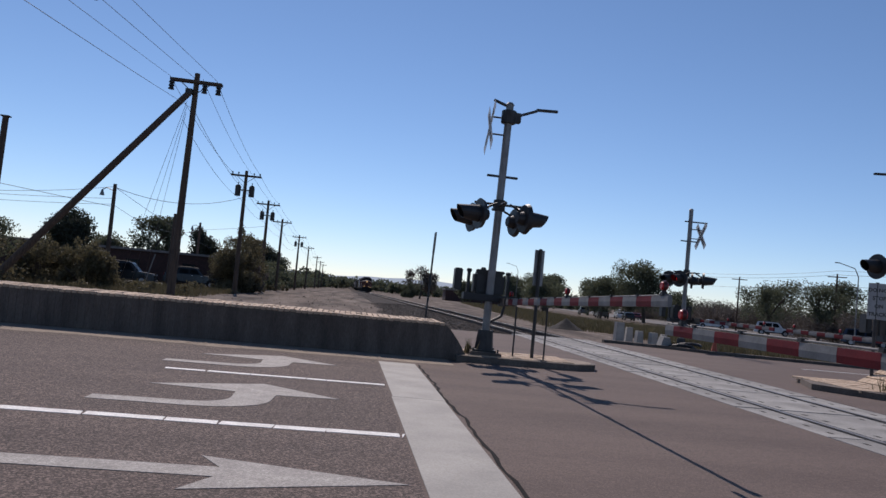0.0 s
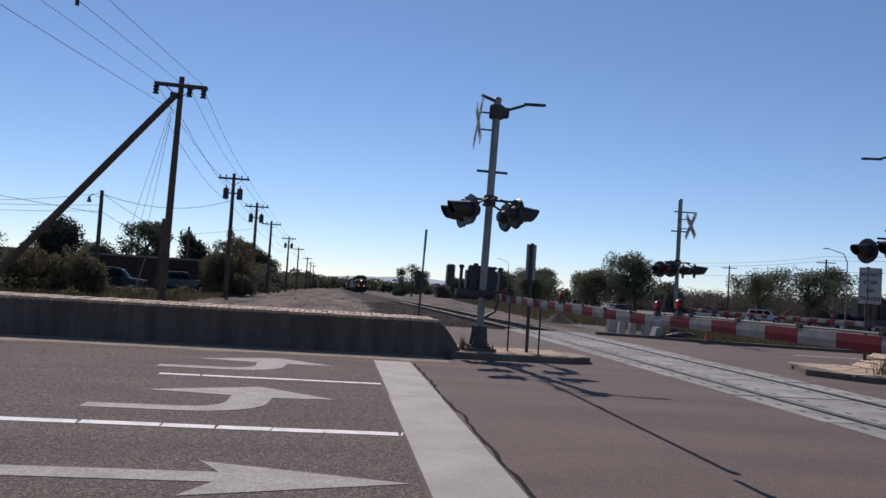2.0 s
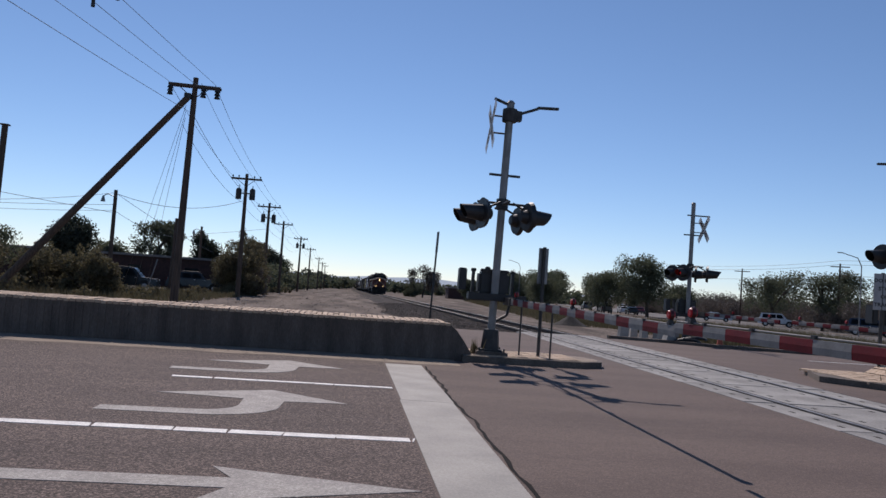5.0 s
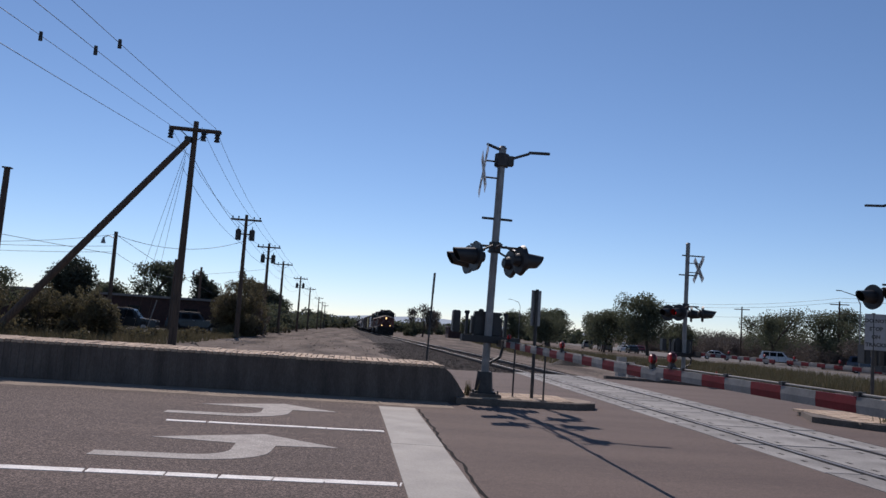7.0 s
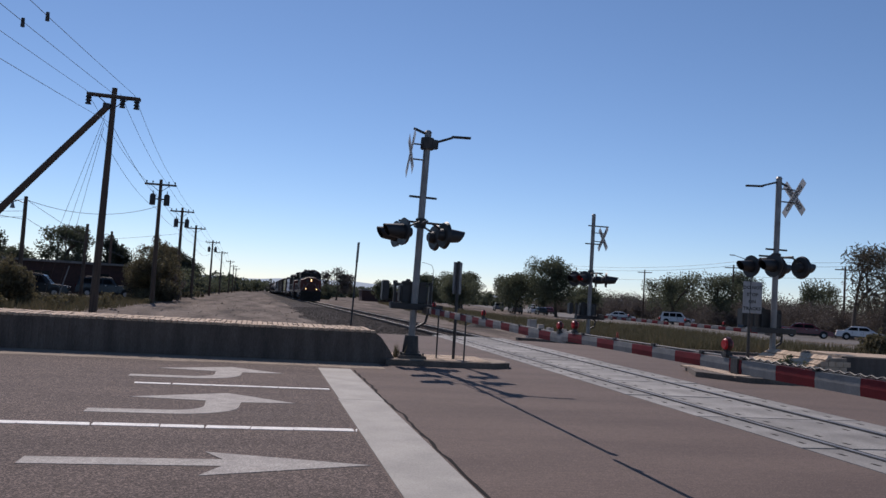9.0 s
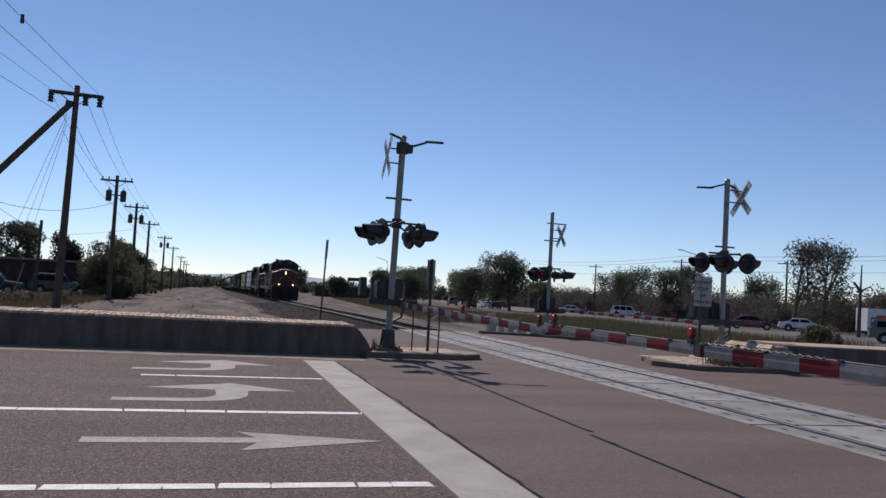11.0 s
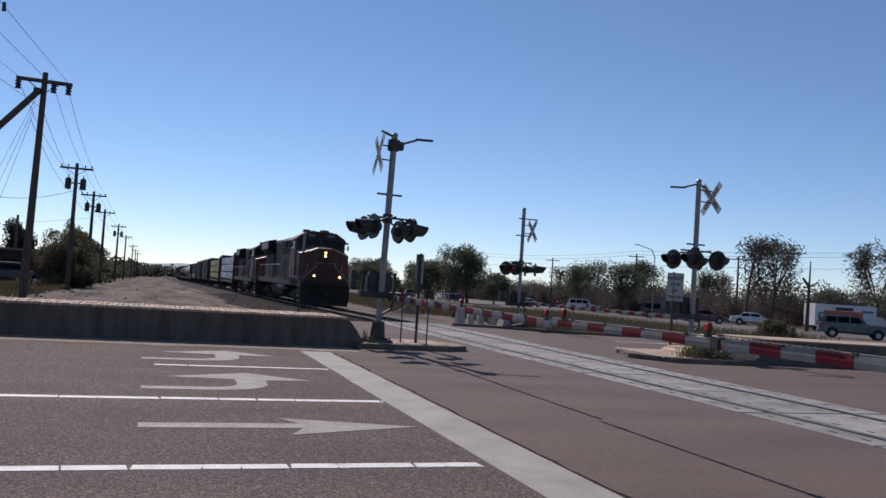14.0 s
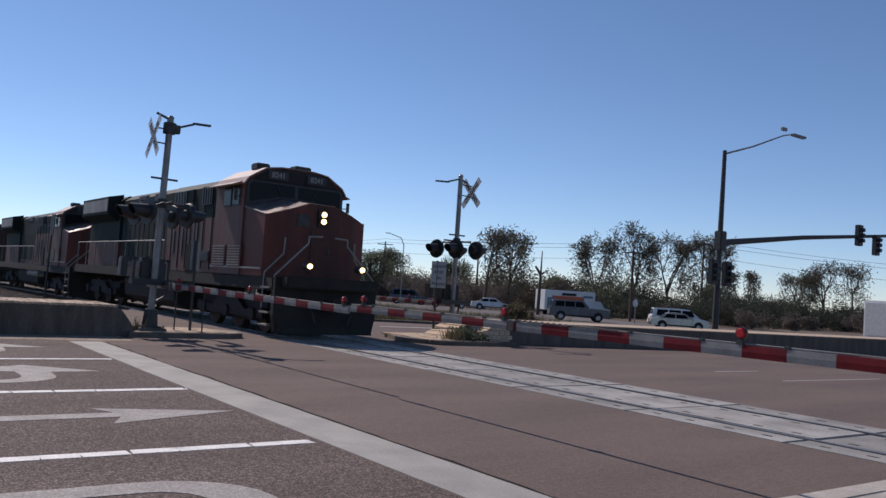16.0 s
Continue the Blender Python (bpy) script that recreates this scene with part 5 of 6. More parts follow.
    prism(bm, body, -wd / 2, wd / 2, "y")
    for v in bm.verts:
        if v.co.z > 0.85:
            v.co.y *= 0.95
    part("body", bm, M[paint], c, bevel=0.06, smooth=True)
    top = {"sedan": [(-1.75, 0.9), (1.15, 0.9), (0.35, ht - 0.03), (-0.2, ht), (-0.95, ht - 0.03)],
           "suv": [(-h + 0.12, 1.1), (1.25, 1.06), (0.6, ht - 0.03), (0.2, ht), (-h + 0.4, ht - 0.03)],
           "pickup": [(-h + 0.12, 1.1), (1.0, 1.1), (0.35, ht - 0.03), (0.0, ht), (-h + 0.3, ht - 0.05)],
           "van": [(-h + 0.12, 1.05), (1.75, 0.98), (0.8, ht - 0.03), (0.2, ht), (-h + 0.3, ht - 0.03)]}[style]
    bm = bmesh.new()
    prism(bm, top, -wd * 0.46, wd * 0.46, "y")
    for v in bm.verts:
        if v.co.z > belt + 0.2:
            v.co.y *= 0.84
    part("cabin", bm, M[paint], c, bevel=0.07, smooth=True)
    # side glass and screens
    z0, z1 = body[4][1] + 0.07, ht - 0.13
    xs = [p[0] for p in top]
    a, b = min(xs) + 0.32, max(xs) - 0.5
    n = 2 if style == "sedan" else 3
    for sy in (-1, 1):
        for k in range(n):
            x0, x1 = a + (b - a) * k / n + 0.05, a + (b - a) * (k + 1) / n - 0.05
            s0 = 0.22 if k == n - 1 else 0.0
            s1 = 0.3 if k == 0 and style == "sedan" else 0.08 if k == 0 else 0
            bm = bmesh.new()
            yo0, yo1 = wd * 0.462 + 0.004, wd * 0.405 + 0.006
            vs = [bm.verts.new(q) for q in ((x0, sy * yo0, z0), (x1 + s0 * 0.6, sy * yo0, z0), (x1 - s0, sy * yo1, z1), (x0 + s1, sy * yo1, z1))]
            bm.faces.new(vs)
            bmesh.ops.solidify(bm, geom=bm.faces[:], thickness=0.012)
            part("side_window", bm, M["glassy"], c)
    for sgn, (p, q) in ((1, (top[1], top[2])), (-1, (top[0], top[-1]))):
        bm = bmesh.new()
        e = 0.02 * sgn
        u0, u1 = 0.18, 0.86
        P = lambda t: (p[0] + (q[0] - p[0]) * t + e, p[1] + (q[1] - p[1]) * t + 0.012)
        (xa, za), (xb, zb) = P(u0), P(u1)
        bm.faces.new([bm.verts.new(k) for k in ((xa, -wd * 0.4, za), (xa, wd * 0.4, za), (xb, wd * 0.35, zb), (xb, -wd * 0.35, zb))])
        bmesh.ops.solidify(bm, geom=bm.faces[:], thickness=0.012)
        part("windscreen" if sgn > 0 else "rear_window", bm, M["glassy"], c)
    r = 0.33 if style in ("sedan", "van") else 0.38
    for wx in (-h * 0.62, h * 0.62):
        for sy in (-1, 1):
            bm = bmesh.new()
            tube(bm, (wx, sy * (wd / 2 - 0.2), r), (wx, sy * (wd / 2 + 0.015), r), r, seg=20)
            tyre = part("wheel", bm, M["rubber"], c, bevel=0.03)
            bm = bmesh.new()
            tube(bm, (wx, sy * (wd / 2 + 0.0), r), (wx, sy * (wd / 2 + 0.025), r), r * 0.62, r * 0.5, 16)
            part("rim", bm, M["rim"], tyre)
    for sy in (-1, 1):
        boxpart("sill", (0, sy * (wd / 2 - 0.02), body[0][1] + 0.05), (ln * 0.5, 0.06, 0.12), M["rubber"], c, bevel=0.01)
        for wx in (-h * 0.62, h * 0.62):
            bm = bmesh.new()
            tube(bm, (wx, sy * (wd / 2 - 0.05), r + 0.07), (wx, sy * (wd / 2 + 0.006), r + 0.07), r * 1.12, seg=22)
            part("wheel_arch", bm, M["rubber"], c, "dark wheel arch")
        for k, dx in enumerate((-0.95, 0.05, 0.95)):
            boxpart("door_seam", (dx, sy * (wd / 2 - 0.004), (body[0][1] + z0) / 2 + 0.05), (0.018, 0.012, z0 - body[0][1] - 0.22), M["rubber"], c)
            if k:
                boxpart("door_handle", (dx - 0.16, sy * (wd / 2 + 0.006), z0 - 0.14), (0.15, 0.03, 0.035), M["rim"], c)
        if style in ("suv", "pickup", "van"):
            tubepart("roof_rail", [(-h * 0.72, sy * wd * 0.34, ht + 0.05), (h * 0.1, sy * wd * 0.34, ht + 0.05)], 0.022, M["steel_dark"], c, seg=6)
    boxpart("grille", (h + 0.01, 0, body[3][1] - 0.16), (0.06, wd * 0.42, 0.16), M["rubber"], c, bevel=0.01)
    for sy in (-1, 1):
        boxpart("headlight", (h - 0.03, sy * wd * 0.38, body[3][1] - 0.1), (0.1, 0.3, 0.13), M["rim"], c, bevel=0.02)
        boxpart("tail_light", (-h + 0.02, sy * wd * 0.42, body[3][1] - 0.05), (0.08, 0.14, 0.26), M["red"], c, bevel=0.02)
        boxpart("door_mirror", (max(xs) - 0.55, sy * (wd / 2 + 0.06), z0 + 0.02), (0.12, 0.16, 0.12), M[paint], c, bevel=0.03)
    boxpart("bumper", (h + 0.02, 0, 0.45), (0.12, wd * 0.94, 0.2), M["steel_dark"] if paint != "cwhite" else M[paint], c, bevel=0.04)
    boxpart("bumper", (-h - 0.01, 0, 0.48), (0.12, wd * 0.94, 0.2), M["steel_dark"] if paint != "cwhite" else M[paint], c, bevel=0.04)
    return c


def build_vehicles():
    G = lambda x, y: ground(x, y) + (0.06 if 28 + 0.19 * (y - 10) < x < 52 + 0.19 * (y - 10) else 0.0)
    for x, y, hd, paint, st, lb in (
        (57, 112, -22, "cwhite", "sedan", "white sedan waiting on the highway"),
        (58, 95, -26, "cwhite", "suv", "white utility wagon waiting on the highway"),
        (54.5, 69, -30, "cblue", "suv", "dark blue car waiting on the highway"),
        (52.5, 58, -32, "cred", "sedan", "dark red car waiting on the highway"),
        (58, 57.0, -34, "cwhite", "sedan", "white sedan behind the dark red car"),
        (45.6, 31.0, -38, "csilver", "pickup", "silver utility wagon waiting at the crossing"),
        (47.6, 22.6, -42, "cwhite", "van", "white minivan beside the signal pole"),
        (44.6, 20.2, -42, "cgold", "sedan", "champagne sedan in front of the minivan"),
        (49.5, 130, 80, "cblack", "sedan", "dark car on the highway"),
        (52, 142, 80, "cwhite", "sedan", "white car on the highway"),
        (50, 160, 80, "csilver", "suv", "silver car far up the highway"),
        (58, 150, 80, "cred", "sedan", "red car on the highway"),
        (44, 128, 80, "csilver", "suv", "silver car on the near lane of the highway"),
        (62, 172, 80, "cwhite", "suv", "white car far up the highway"),
        (-18.8, 57, 4, "cblack", "suv", "black car parked on the lot"),
        (-21.5, 60.5, 4, "cblack", "suv", "dark wagon parked on the lot"),
        (-15.2, 68, 5, "cblack", "pickup", "dark car parked before the brick building"),
        (-12.6, 69, 5, "cblack", "sedan", "dark sedan parked before the brick building"),
    ):
        vehicle(x, y, G(x, y) - 0.0, hd, paint, st, lb, k=0.9 if "crossing" in lb else 0.85 if "minivan" in lb else 1.0)
    lot = slab("parking_lot", [(-40, 60), (-11.5, 63), (-11.5, 70.5), (-40, 70.5)], ground(-20, 65) + 0.12, 0.3, M["road_far"], "pale paved parking lot", "parking lot")
    # moving van behind the silver wagon
    x, y = 61.0, 48.1
    t = thing("box_truck", "white box truck with orange and teal panels", "truck", pose(x, y, G(x, y), 0, 0, -14) @ Matrix.Diagonal((0.95, 0.9, 0.8, 1)))
    boxpart("cargo_box", (0, 0, 2.1), (6.6, 2.4, 2.7), M["truckwhite"], t, bevel=0.05)
    boxpart("orange_panel", (-0.3, -1.215, 2.2), (4.2, 0.02, 1.0), M["truckorange"], t, "orange-red side panel")
    boxpart("picture_panel", (-2.45, -1.215, 1.7), (1.1, 0.02, 1.5), M["truckblue"], t, "teal picture panel")
    boxpart("logo_bar", (-0.2, -1.216, 2.95), (1.9, 0.02, 0.36), M["ink"], t, "dark lettering bar")
    boxpart("logo_bar", (2.3, -1.216, 2.75), (1.3, 0.02, 0.3), M["truckblue"], t)
    bm = bmesh.new()
    prism(bm, [(3.4, 0.5), (5.5, 0.5), (5.55, 1.2), (4.7, 1.4), (4.2, 2.2), (3.4, 2.25)], -1.0, 1.0, "y")
    part("cab", bm, M["truckwhite"], t, bevel=0.06)
    boxpart("chassis", (0.5, 0, 0.62), (8.2, 1.2, 0.25), M["steel_dark"], t)
    for wx in (-1.9, 4.4):
        for sy in (-1, 1):
            bm = bmesh.new()
            tube(bm, (wx, sy * 0.8, 0.42), (wx, sy * 1.12, 0.42), 0.42, seg=18)
            w = part("wheel", bm, M["rubber"], t, bevel=0.03)
            bm = bmesh.new()
            tube(bm, (wx, sy * 1.11, 0.42), (wx, sy * 1.14, 0.42), 0.22, 0.18, 14)
            part("rim", bm, M["rim"], w)
    # traffic signal on its mast arm
    s = thing("traffic_signal", "dark steel signal pole with mast arm and street lamp", "traffic signal", pose(39.0, 13.2, 0.0))
    tubepart("pole", [(0, 0, -0.1), (0.1, 0, 11.0)], 0.2, M["steel_dark"], s, r1=0.12, seg=14)
    tubepart("mast_arm", [(0.1, 0, 5.4), (9, 0, 6.5), (23, 0, 7.9)], 0.2, M["steel_dark"], s, r1=0.1, seg=12)
    tubepart("lamp_arm", [(0.1, 0, 10.8), (3.0, 0, 11.7), (6.2, 0, 12.9), (7.0, 0, 13.1)], 0.06, M["galv"], s, r1=0.04, seg=8)
    bm = bmesh.new()
    box(bm, (8.0, 0, 13.15), (1.5, 0.35, 0.16))
    part("lamp_head", bm, M["galv"], s, bevel=0.05)
    boxpart("arm_joint", (0.1, 0, 5.5), (0.6, 0.5, 1.2), M["steel_dark"], s, bevel=0.05)
    for (px, pz, fx) in ((16.2, 7.3, 0), (18.7, 6.8, 1), (-0.6, 3.6, 0), (0.75, 3.55, 1)):
        hd = boxpart("signal_head", (px, -0.1, pz), (0.6, 0.35, 1.5), M["black"], s, "black three-lamp signal head", bevel=0.04)
        for k in range(3):
            bm = bmesh.new()
            tube(bm, (px, -0.27, pz + 0.38 - 0.38 * k), (px, -0.5, pz + 0.38 - 0.38 * k), 0.15, 0.14, 12)
            part("visor", bm, M["black"], hd)
    boxpart("camera_unit", (6.3, 0, 13.35), (0.5, 0.2, 0.22), M["galv"], s, bevel=0.03)
    # distant street lamps and poles beyond the rails
    for x, y, h in ((33, 150, 9), (47.3, 60, 7.9)):
        l = thing("street_lamp", "thin grey street lamp beside the highway", "street lamp", pose(x, y, ground(x, y)), group="street lamps")
        tubepart("pole", [(0, 0, 0), (0, 0, h * 0.85), (-0.4, 0, h * 0.95), (-2.0, 0, h)], 0.06, M["galv"], l, r1=0.035, seg=8)
        boxpart("lamp_head", (-2.2, 0, h), (0.55, 0.2, 0.09), M["galv"], l, bevel=0.03)
    for x, y, h in ((60, 84, 8.6), (66, 70, 8.4), (57, 104, 8.2), (82, 46, 10), (60, 38, 7.2)):
        p = thing("utility_pole", "plain timber utility pole beyond the highway", "utility pole", pose(x, y, ground(x, y)), group="far poles")
        tubepart("pole", [(0, 0, 0), (0, 0, h)], 0.15, M["wood"], p, r1=0.1, seg=8)
        boxpart("cross_arm", (0, 0, h - 0.4), (2.2, 0.1, 0.12), M["wood"], p, rot=Euler((0, 0, radians(-35))).to_matrix())
    for dz in (0, 0.5, -1.4):
        wire([(52, 124, 7.4 + dz), (57, 104, 7.0 + dz), (60, 84, 7.6 + dz), (66, 70, 7.6 + dz), (82, 46, 9.0 + dz), (130, 0, 8.6 + dz)], 0.3, 0.02)
    b = thing("billboard", "small dark sign board on a post beyond the rails", "sign board", pose(26.2, 150, ground(26, 150)))
    tubepart("post", [(0, 0, 0), (0, 0, 4.0)], 0.12, M["steel_dark"], b)
    boxpart("board", (0, 0, 4.3), (2.6, 0.2, 0.7), M["steel_dark"], b)
    ws = thing("storage_box", "large pale storage container by the road", "container", pose(63.0, 14.0, ground(61, 15), 0, 0, -5))
    bm = bmesh.new()
    box(bm, (0, 0, 1.5), (4.5, 2.4, 2.9))
    part("container_body", bm, M["truckwhite"], ws, bevel=0.04)
    boxpart("container_door", (-2.27, 0, 1.5), (0.04, 2.1, 2.5), M["sign"], ws)
    # small round sign
    rsn = thing("round_sign", "small white oval sign on a post", "road sign", pose(53, 31.4, ground(53, 31), 0, 0, -48))
    tubepart("post", [(0, 0, 0), (0, 0, 1.7)], 0.05, M["galv"], rsn, seg=8)
    bm = bmesh.new()
    tube(bm, (0, -0.03, 1.8), (0, 0.03, 1.8), 0.34, seg=20)
    for v in bm.verts:
        v.co.x *= 0.6
    part("sign_plate", bm, M["truckwhite"], rsn)
    # dead trunk stub beside the box truck
    sn = thing("dead_trunk", "dark broken tree trunk beside the highway", "tree trunk", pose(54.6, 45.5, ground(54, 45)))
    bm = bmesh.new()
    tube(bm, (0, 0, -0.1), (0.1, 0, 4.4), 0.2, 0.13, 9)
    tube(bm, (0.1, 0, 4.2), (-0.5, 0.2, 5.0), 0.16, 0.1, 7)
    tube(bm, (0.1, 0, 4.3), (0.15, 0, 6.6), 0.1, 0.05, 6)
    tube(bm, (0.1, 0, 4.2), (1.3, 0.1, 4.7), 0.12, 0.05, 6)
    part("trunk", bm, M["bark"], sn)


build_left_building()
build_vehicles()
# low hill line far off, its haze put in by a pale glow
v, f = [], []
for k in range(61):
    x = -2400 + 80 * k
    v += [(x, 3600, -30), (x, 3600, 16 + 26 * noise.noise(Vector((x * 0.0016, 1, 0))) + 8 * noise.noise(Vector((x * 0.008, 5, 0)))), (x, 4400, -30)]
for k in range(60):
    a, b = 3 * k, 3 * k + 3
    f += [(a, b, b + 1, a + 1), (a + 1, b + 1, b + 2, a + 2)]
tagged(rawmesh("backdrop_hills", v, f, M["hill"], smooth=True), "low hills on the horizon, haze painted as a pale glow", "hills", kind="structure")

# ---- the train ----


def bogie(parent, y, axles, gap, name="truck"):
    """A wheel truck under a vehicle: side frames and wheelsets, centred at y."""
    t = new(name)
    t.parent = parent
    t.matrix_basis = pose(0, y, 0)
    span = gap * (axles - 1)
    for sx in (-1, 1):
        bm = bmesh.new()
        o = span / 2 + 0.55
        prism(bm, [(-o, 0.42), (o, 0.42), (o, 0.72), (span * 0.32, 0.62), (span * 0.18, 0.9), (-span * 0.18, 0.9), (-span * 0.32, 0.62), (-o, 0.72)], sx * 1.08, sx * 1.22, "x")
        for k in range(axles):
            yy = -span / 2 + gap * k
            tube(bm, (sx * 1.05, yy, 0.52), (sx * 1.3, yy, 0.52), 0.17, seg=10)
        part("side_frame", bm, M["loco_black"], t)
    # oversized dark block, added to keep light from showing under the train
    boxpart("underbody_shade_block", (0, 0, 0.62), (2.1, span + 1.0, 0.6), M["loco_black"], t, bevel=0.03)
    for k in range(axles):
        yy = -span / 2 + gap * k
        for sx in (-1, 1):
            bm = bmesh.new()
            tube(bm, (sx * 0.72, yy, 0.52), (sx * 0.86, yy, 0.52), 0.52, 0.5, 22)
            tube(bm, (sx * 0.69, yy, 0.52), (sx * 0.72, yy, 0.52), 0.55, 0.55, 22)
            part("wheel", bm, M["rust"], t)
    return t


def handrail(parent, pts, name="handrail", r=0.022):
    return tubepart(name, pts, r, M["rail_white"], parent, seg=6)


def locomotive(label, lamps=True, number="8241"):
    """A wide-nosed diesel. y = 0 at its front coupler, running back along +y; z = 0 at the rail."""
    L = 22.3
    c = thing("locomotive", label, "locomotive")
    bm = bmesh.new()
    box(bm, (0, L / 2, 1.38), (3.0, L - 1.0, 0.36))
    part("frame", bm, M["loco_black"], c, "grimy black underframe", bevel=0.03)
    # pilot with plow
    bm = bmesh.new()
    prism(bm, [(-1.5, 1.55), (1.5, 1.55), (1.5, 0.6), (1.42, 0.16), (-1.42, 0.16), (-1.5, 0.6)], 0.42, 0.6, "y")
    plow = [(0.05, 0.14), (0.5, 0.14), (0.5, 0.8), (0.3, 0.8)]
    prism(bm, plow, -1.4, 1.4, "x")
    for v in bm.verts:
        if v.co.y < 0.4 and abs(v.co.x) > 1.2:
            v.co.y += 0.3
    part("pilot_plow", bm, M["loco_black"], c, "black pilot and plow", bevel=0.02)
    boxpart("anticlimber", (0, 0.28, 1.45), (2.7, 0.5, 0.3), M["loco_black"], c, bevel=0.04)
    bm = bmesh.new()
    box(bm, (0, 0.1, 0.88), (0.3, 0.7, 0.3))
    box(bm, (0, -0.2, 0.88), (0.42, 0.2, 0.4))
    part("coupler", bm, M["loco_black"], c, bevel=0.03)
    for k in range(4):
        for sx in (-1, 1):
            boxpart("step", (sx * 1.38, 0.95, 0.32 + 0.32 * k), (0.3, 0.55, 0.04), M["loco_grey"], c)
    for sx in (-0.6, 0.6):
        tubepart("brake_hose", [(sx, 0.3, 0.95), (sx, 0.1, 0.75), (sx * 0.8, 0.1, 0.45)], 0.03, M["black"], c, seg=6)
    # nose: a broad flat face, its corners set back a little, its top falling to the sides and forward
    cols = [(-1.5, 1.32, 3.18, 3.42), (-0.95, 1.06, 3.36, 3.6), (-0.4, 1.0, 3.56, 3.74), (0.4, 1.0, 3.56, 3.74), (0.95, 1.06, 3.36, 3.6), (1.5, 1.32, 3.18, 3.42)]
    bm = bmesh.new()
    low = [bm.verts.new((x, y, 1.56)) for x, y, _, _ in cols]
    rim = [bm.verts.new((x, y, z)) for x, y, z, _ in cols]
    back = [bm.verts.new((x, 2.78, z)) for x, _, _, z in cols]
    foot = [bm.verts.new((x, 2.78, 1.56)) for x, _, _, _ in cols]
    for k in range(5):
        bm.faces.new((low[k], low[k + 1], rim[k + 1], rim[k]))
        bm.faces.new((rim[k], rim[k + 1], back[k + 1], back[k]))
        bm.faces.new((back[k], back[k + 1], foot[k + 1], foot[k]))
        bm.faces.new((foot[k], foot[k + 1], low[k + 1], low[k]))
    bm.faces.new((low[0], rim[0], back[0], foot[0]))
    bm.faces.new((low[5], rim[5], back[5], foot[5]))
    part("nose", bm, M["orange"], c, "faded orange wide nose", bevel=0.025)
    # pale sheets laid over the orange nose top as its sun glint
    for k in range(5):
        (xa, ya, za, zb), (xc, yc, zc, zd) = cols[k], cols[k + 1]
        bm = bmesh.new()
        bm.faces.new([bm.verts.new(q) for q in ((xa + 0.02, ya + 0.05, za + 0.012), (xc - 0.02, yc + 0.05, zc + 0.012), (xc - 0.02, 2.64, zd + 0.008), (xa + 0.02, 2.64, zb + 0.008))])
        bmesh.ops.solidify(bm, geom=bm.faces[:], thickness=0.012)
        part("nose_top_glint", bm, M["dusty"], c, "dusty nose top, sun glint put into its pale colour")
    # pale tubes draw the bright glint along the nose's top edges
    for sx in (-1, 1):
        tubepart("nose_edge_glint", [(sx * 1.5, 1.34, 3.2), (sx * 1.5, 2.66, 3.435)], 0.018, M["rail_white"], c, seg=6)
    boxpart("nose_door", (0.0, 0.99, 2.3), (0.62, 0.03, 1.25), M["orange"], c, bevel=0.012)
    boxpart("door_handle", (0.22, 0.965, 2.3), (0.05, 0.03, 0.16), M["steel_dark"], c)
    for zz in (1.95, 2.65):
        boxpart("door_hinge", (-0.31, 0.97, zz), (0.05, 0.04, 0.1), M["steel_dark"], c)
    boxpart("nose_emblem", (-0.56, 1.005, 3.1), (0.34, 0.03, 0.34), M["steel_dark"], c, "dark plain emblem panel", bevel=0.01, rot=Euler((0, 0, radians(-6))).to_matrix())
    boxpart("headlight_plate", (0, 0.985, 3.21), (0.3, 0.04, 0.5), M["steel_dark"], c, bevel=0.03)
    # cab
    bm = bmesh.new()
    pr = [(-1.54, 1.56), (1.54, 1.56), (1.54, 4.08), (1.44, 4.24), (0.95, 4.55), (0.5, 4.62), (-0.5, 4.62), (-0.95, 4.55), (-1.44, 4.24), (-1.54, 4.08)]
    prism(bm, pr, 2.72, 4.76, "y")
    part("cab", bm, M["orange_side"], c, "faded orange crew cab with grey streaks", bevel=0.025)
    bm = bmesh.new()
    up_rim = [(1.6, 4.09), (1.47, 4.28), (0.97, 4.59), (0.5, 4.66), (-0.5, 4.66), (-0.97, 4.59), (-1.47, 4.28), (-1.6, 4.09)]
    prism(bm, up_rim + [(x * 0.985, z - 0.035) for x, z in up_rim[::-1]], 2.64, 4.8, "y")
    part("cab_roof", bm, M["roof_sunlit"], c, "dusty cab roof, sunlight put into its paler paint", bevel=0.008)
    # black band round the two windscreens, header above it
    bm = bmesh.new()
    prism(bm, [(-1.5, 3.46), (-0.5, 3.76), (0.5, 3.76), (1.5, 3.46), (1.5, 4.08), (1.42, 4.2), (-1.42, 4.2), (-1.5, 4.08)], 2.66, 2.73, "y")
    part("windscreen_band", bm, M["black"], c, "black band round the windscreens", bevel=0.008)
    bm = bmesh.new()
    prism(bm, [(-1.36, 4.215), (1.36, 4.215), (0.92, 4.52), (0.5, 4.58), (-0.5, 4.58), (-0.92, 4.52)], 2.67, 2.73, "y")
    part("header_panel", bm, M["loco_black"], c, "dark grimy header over the windscreens", bevel=0.006)
    for sx in (-1, 1):
        bm = bmesh.new()
        prism(bm, [(sx * 0.06, 3.82), (sx * 0.55, 3.8), (sx * 1.4, 3.6), (sx * 1.42, 4.06), (sx * 1.34, 4.15), (sx * 0.06, 4.15)], 2.645, 2.67, "y")
        part("windscreen", bm, M["cab_glass"], c)
        tubepart("wiper", [(sx * 0.45, 2.63, 3.8), (sx * 0.62, 2.62, 4.1)], 0.012, M["steel_dark"], c, seg=5)
        for y0, y1 in ((2.95, 3.5), (3.56, 4.12)):
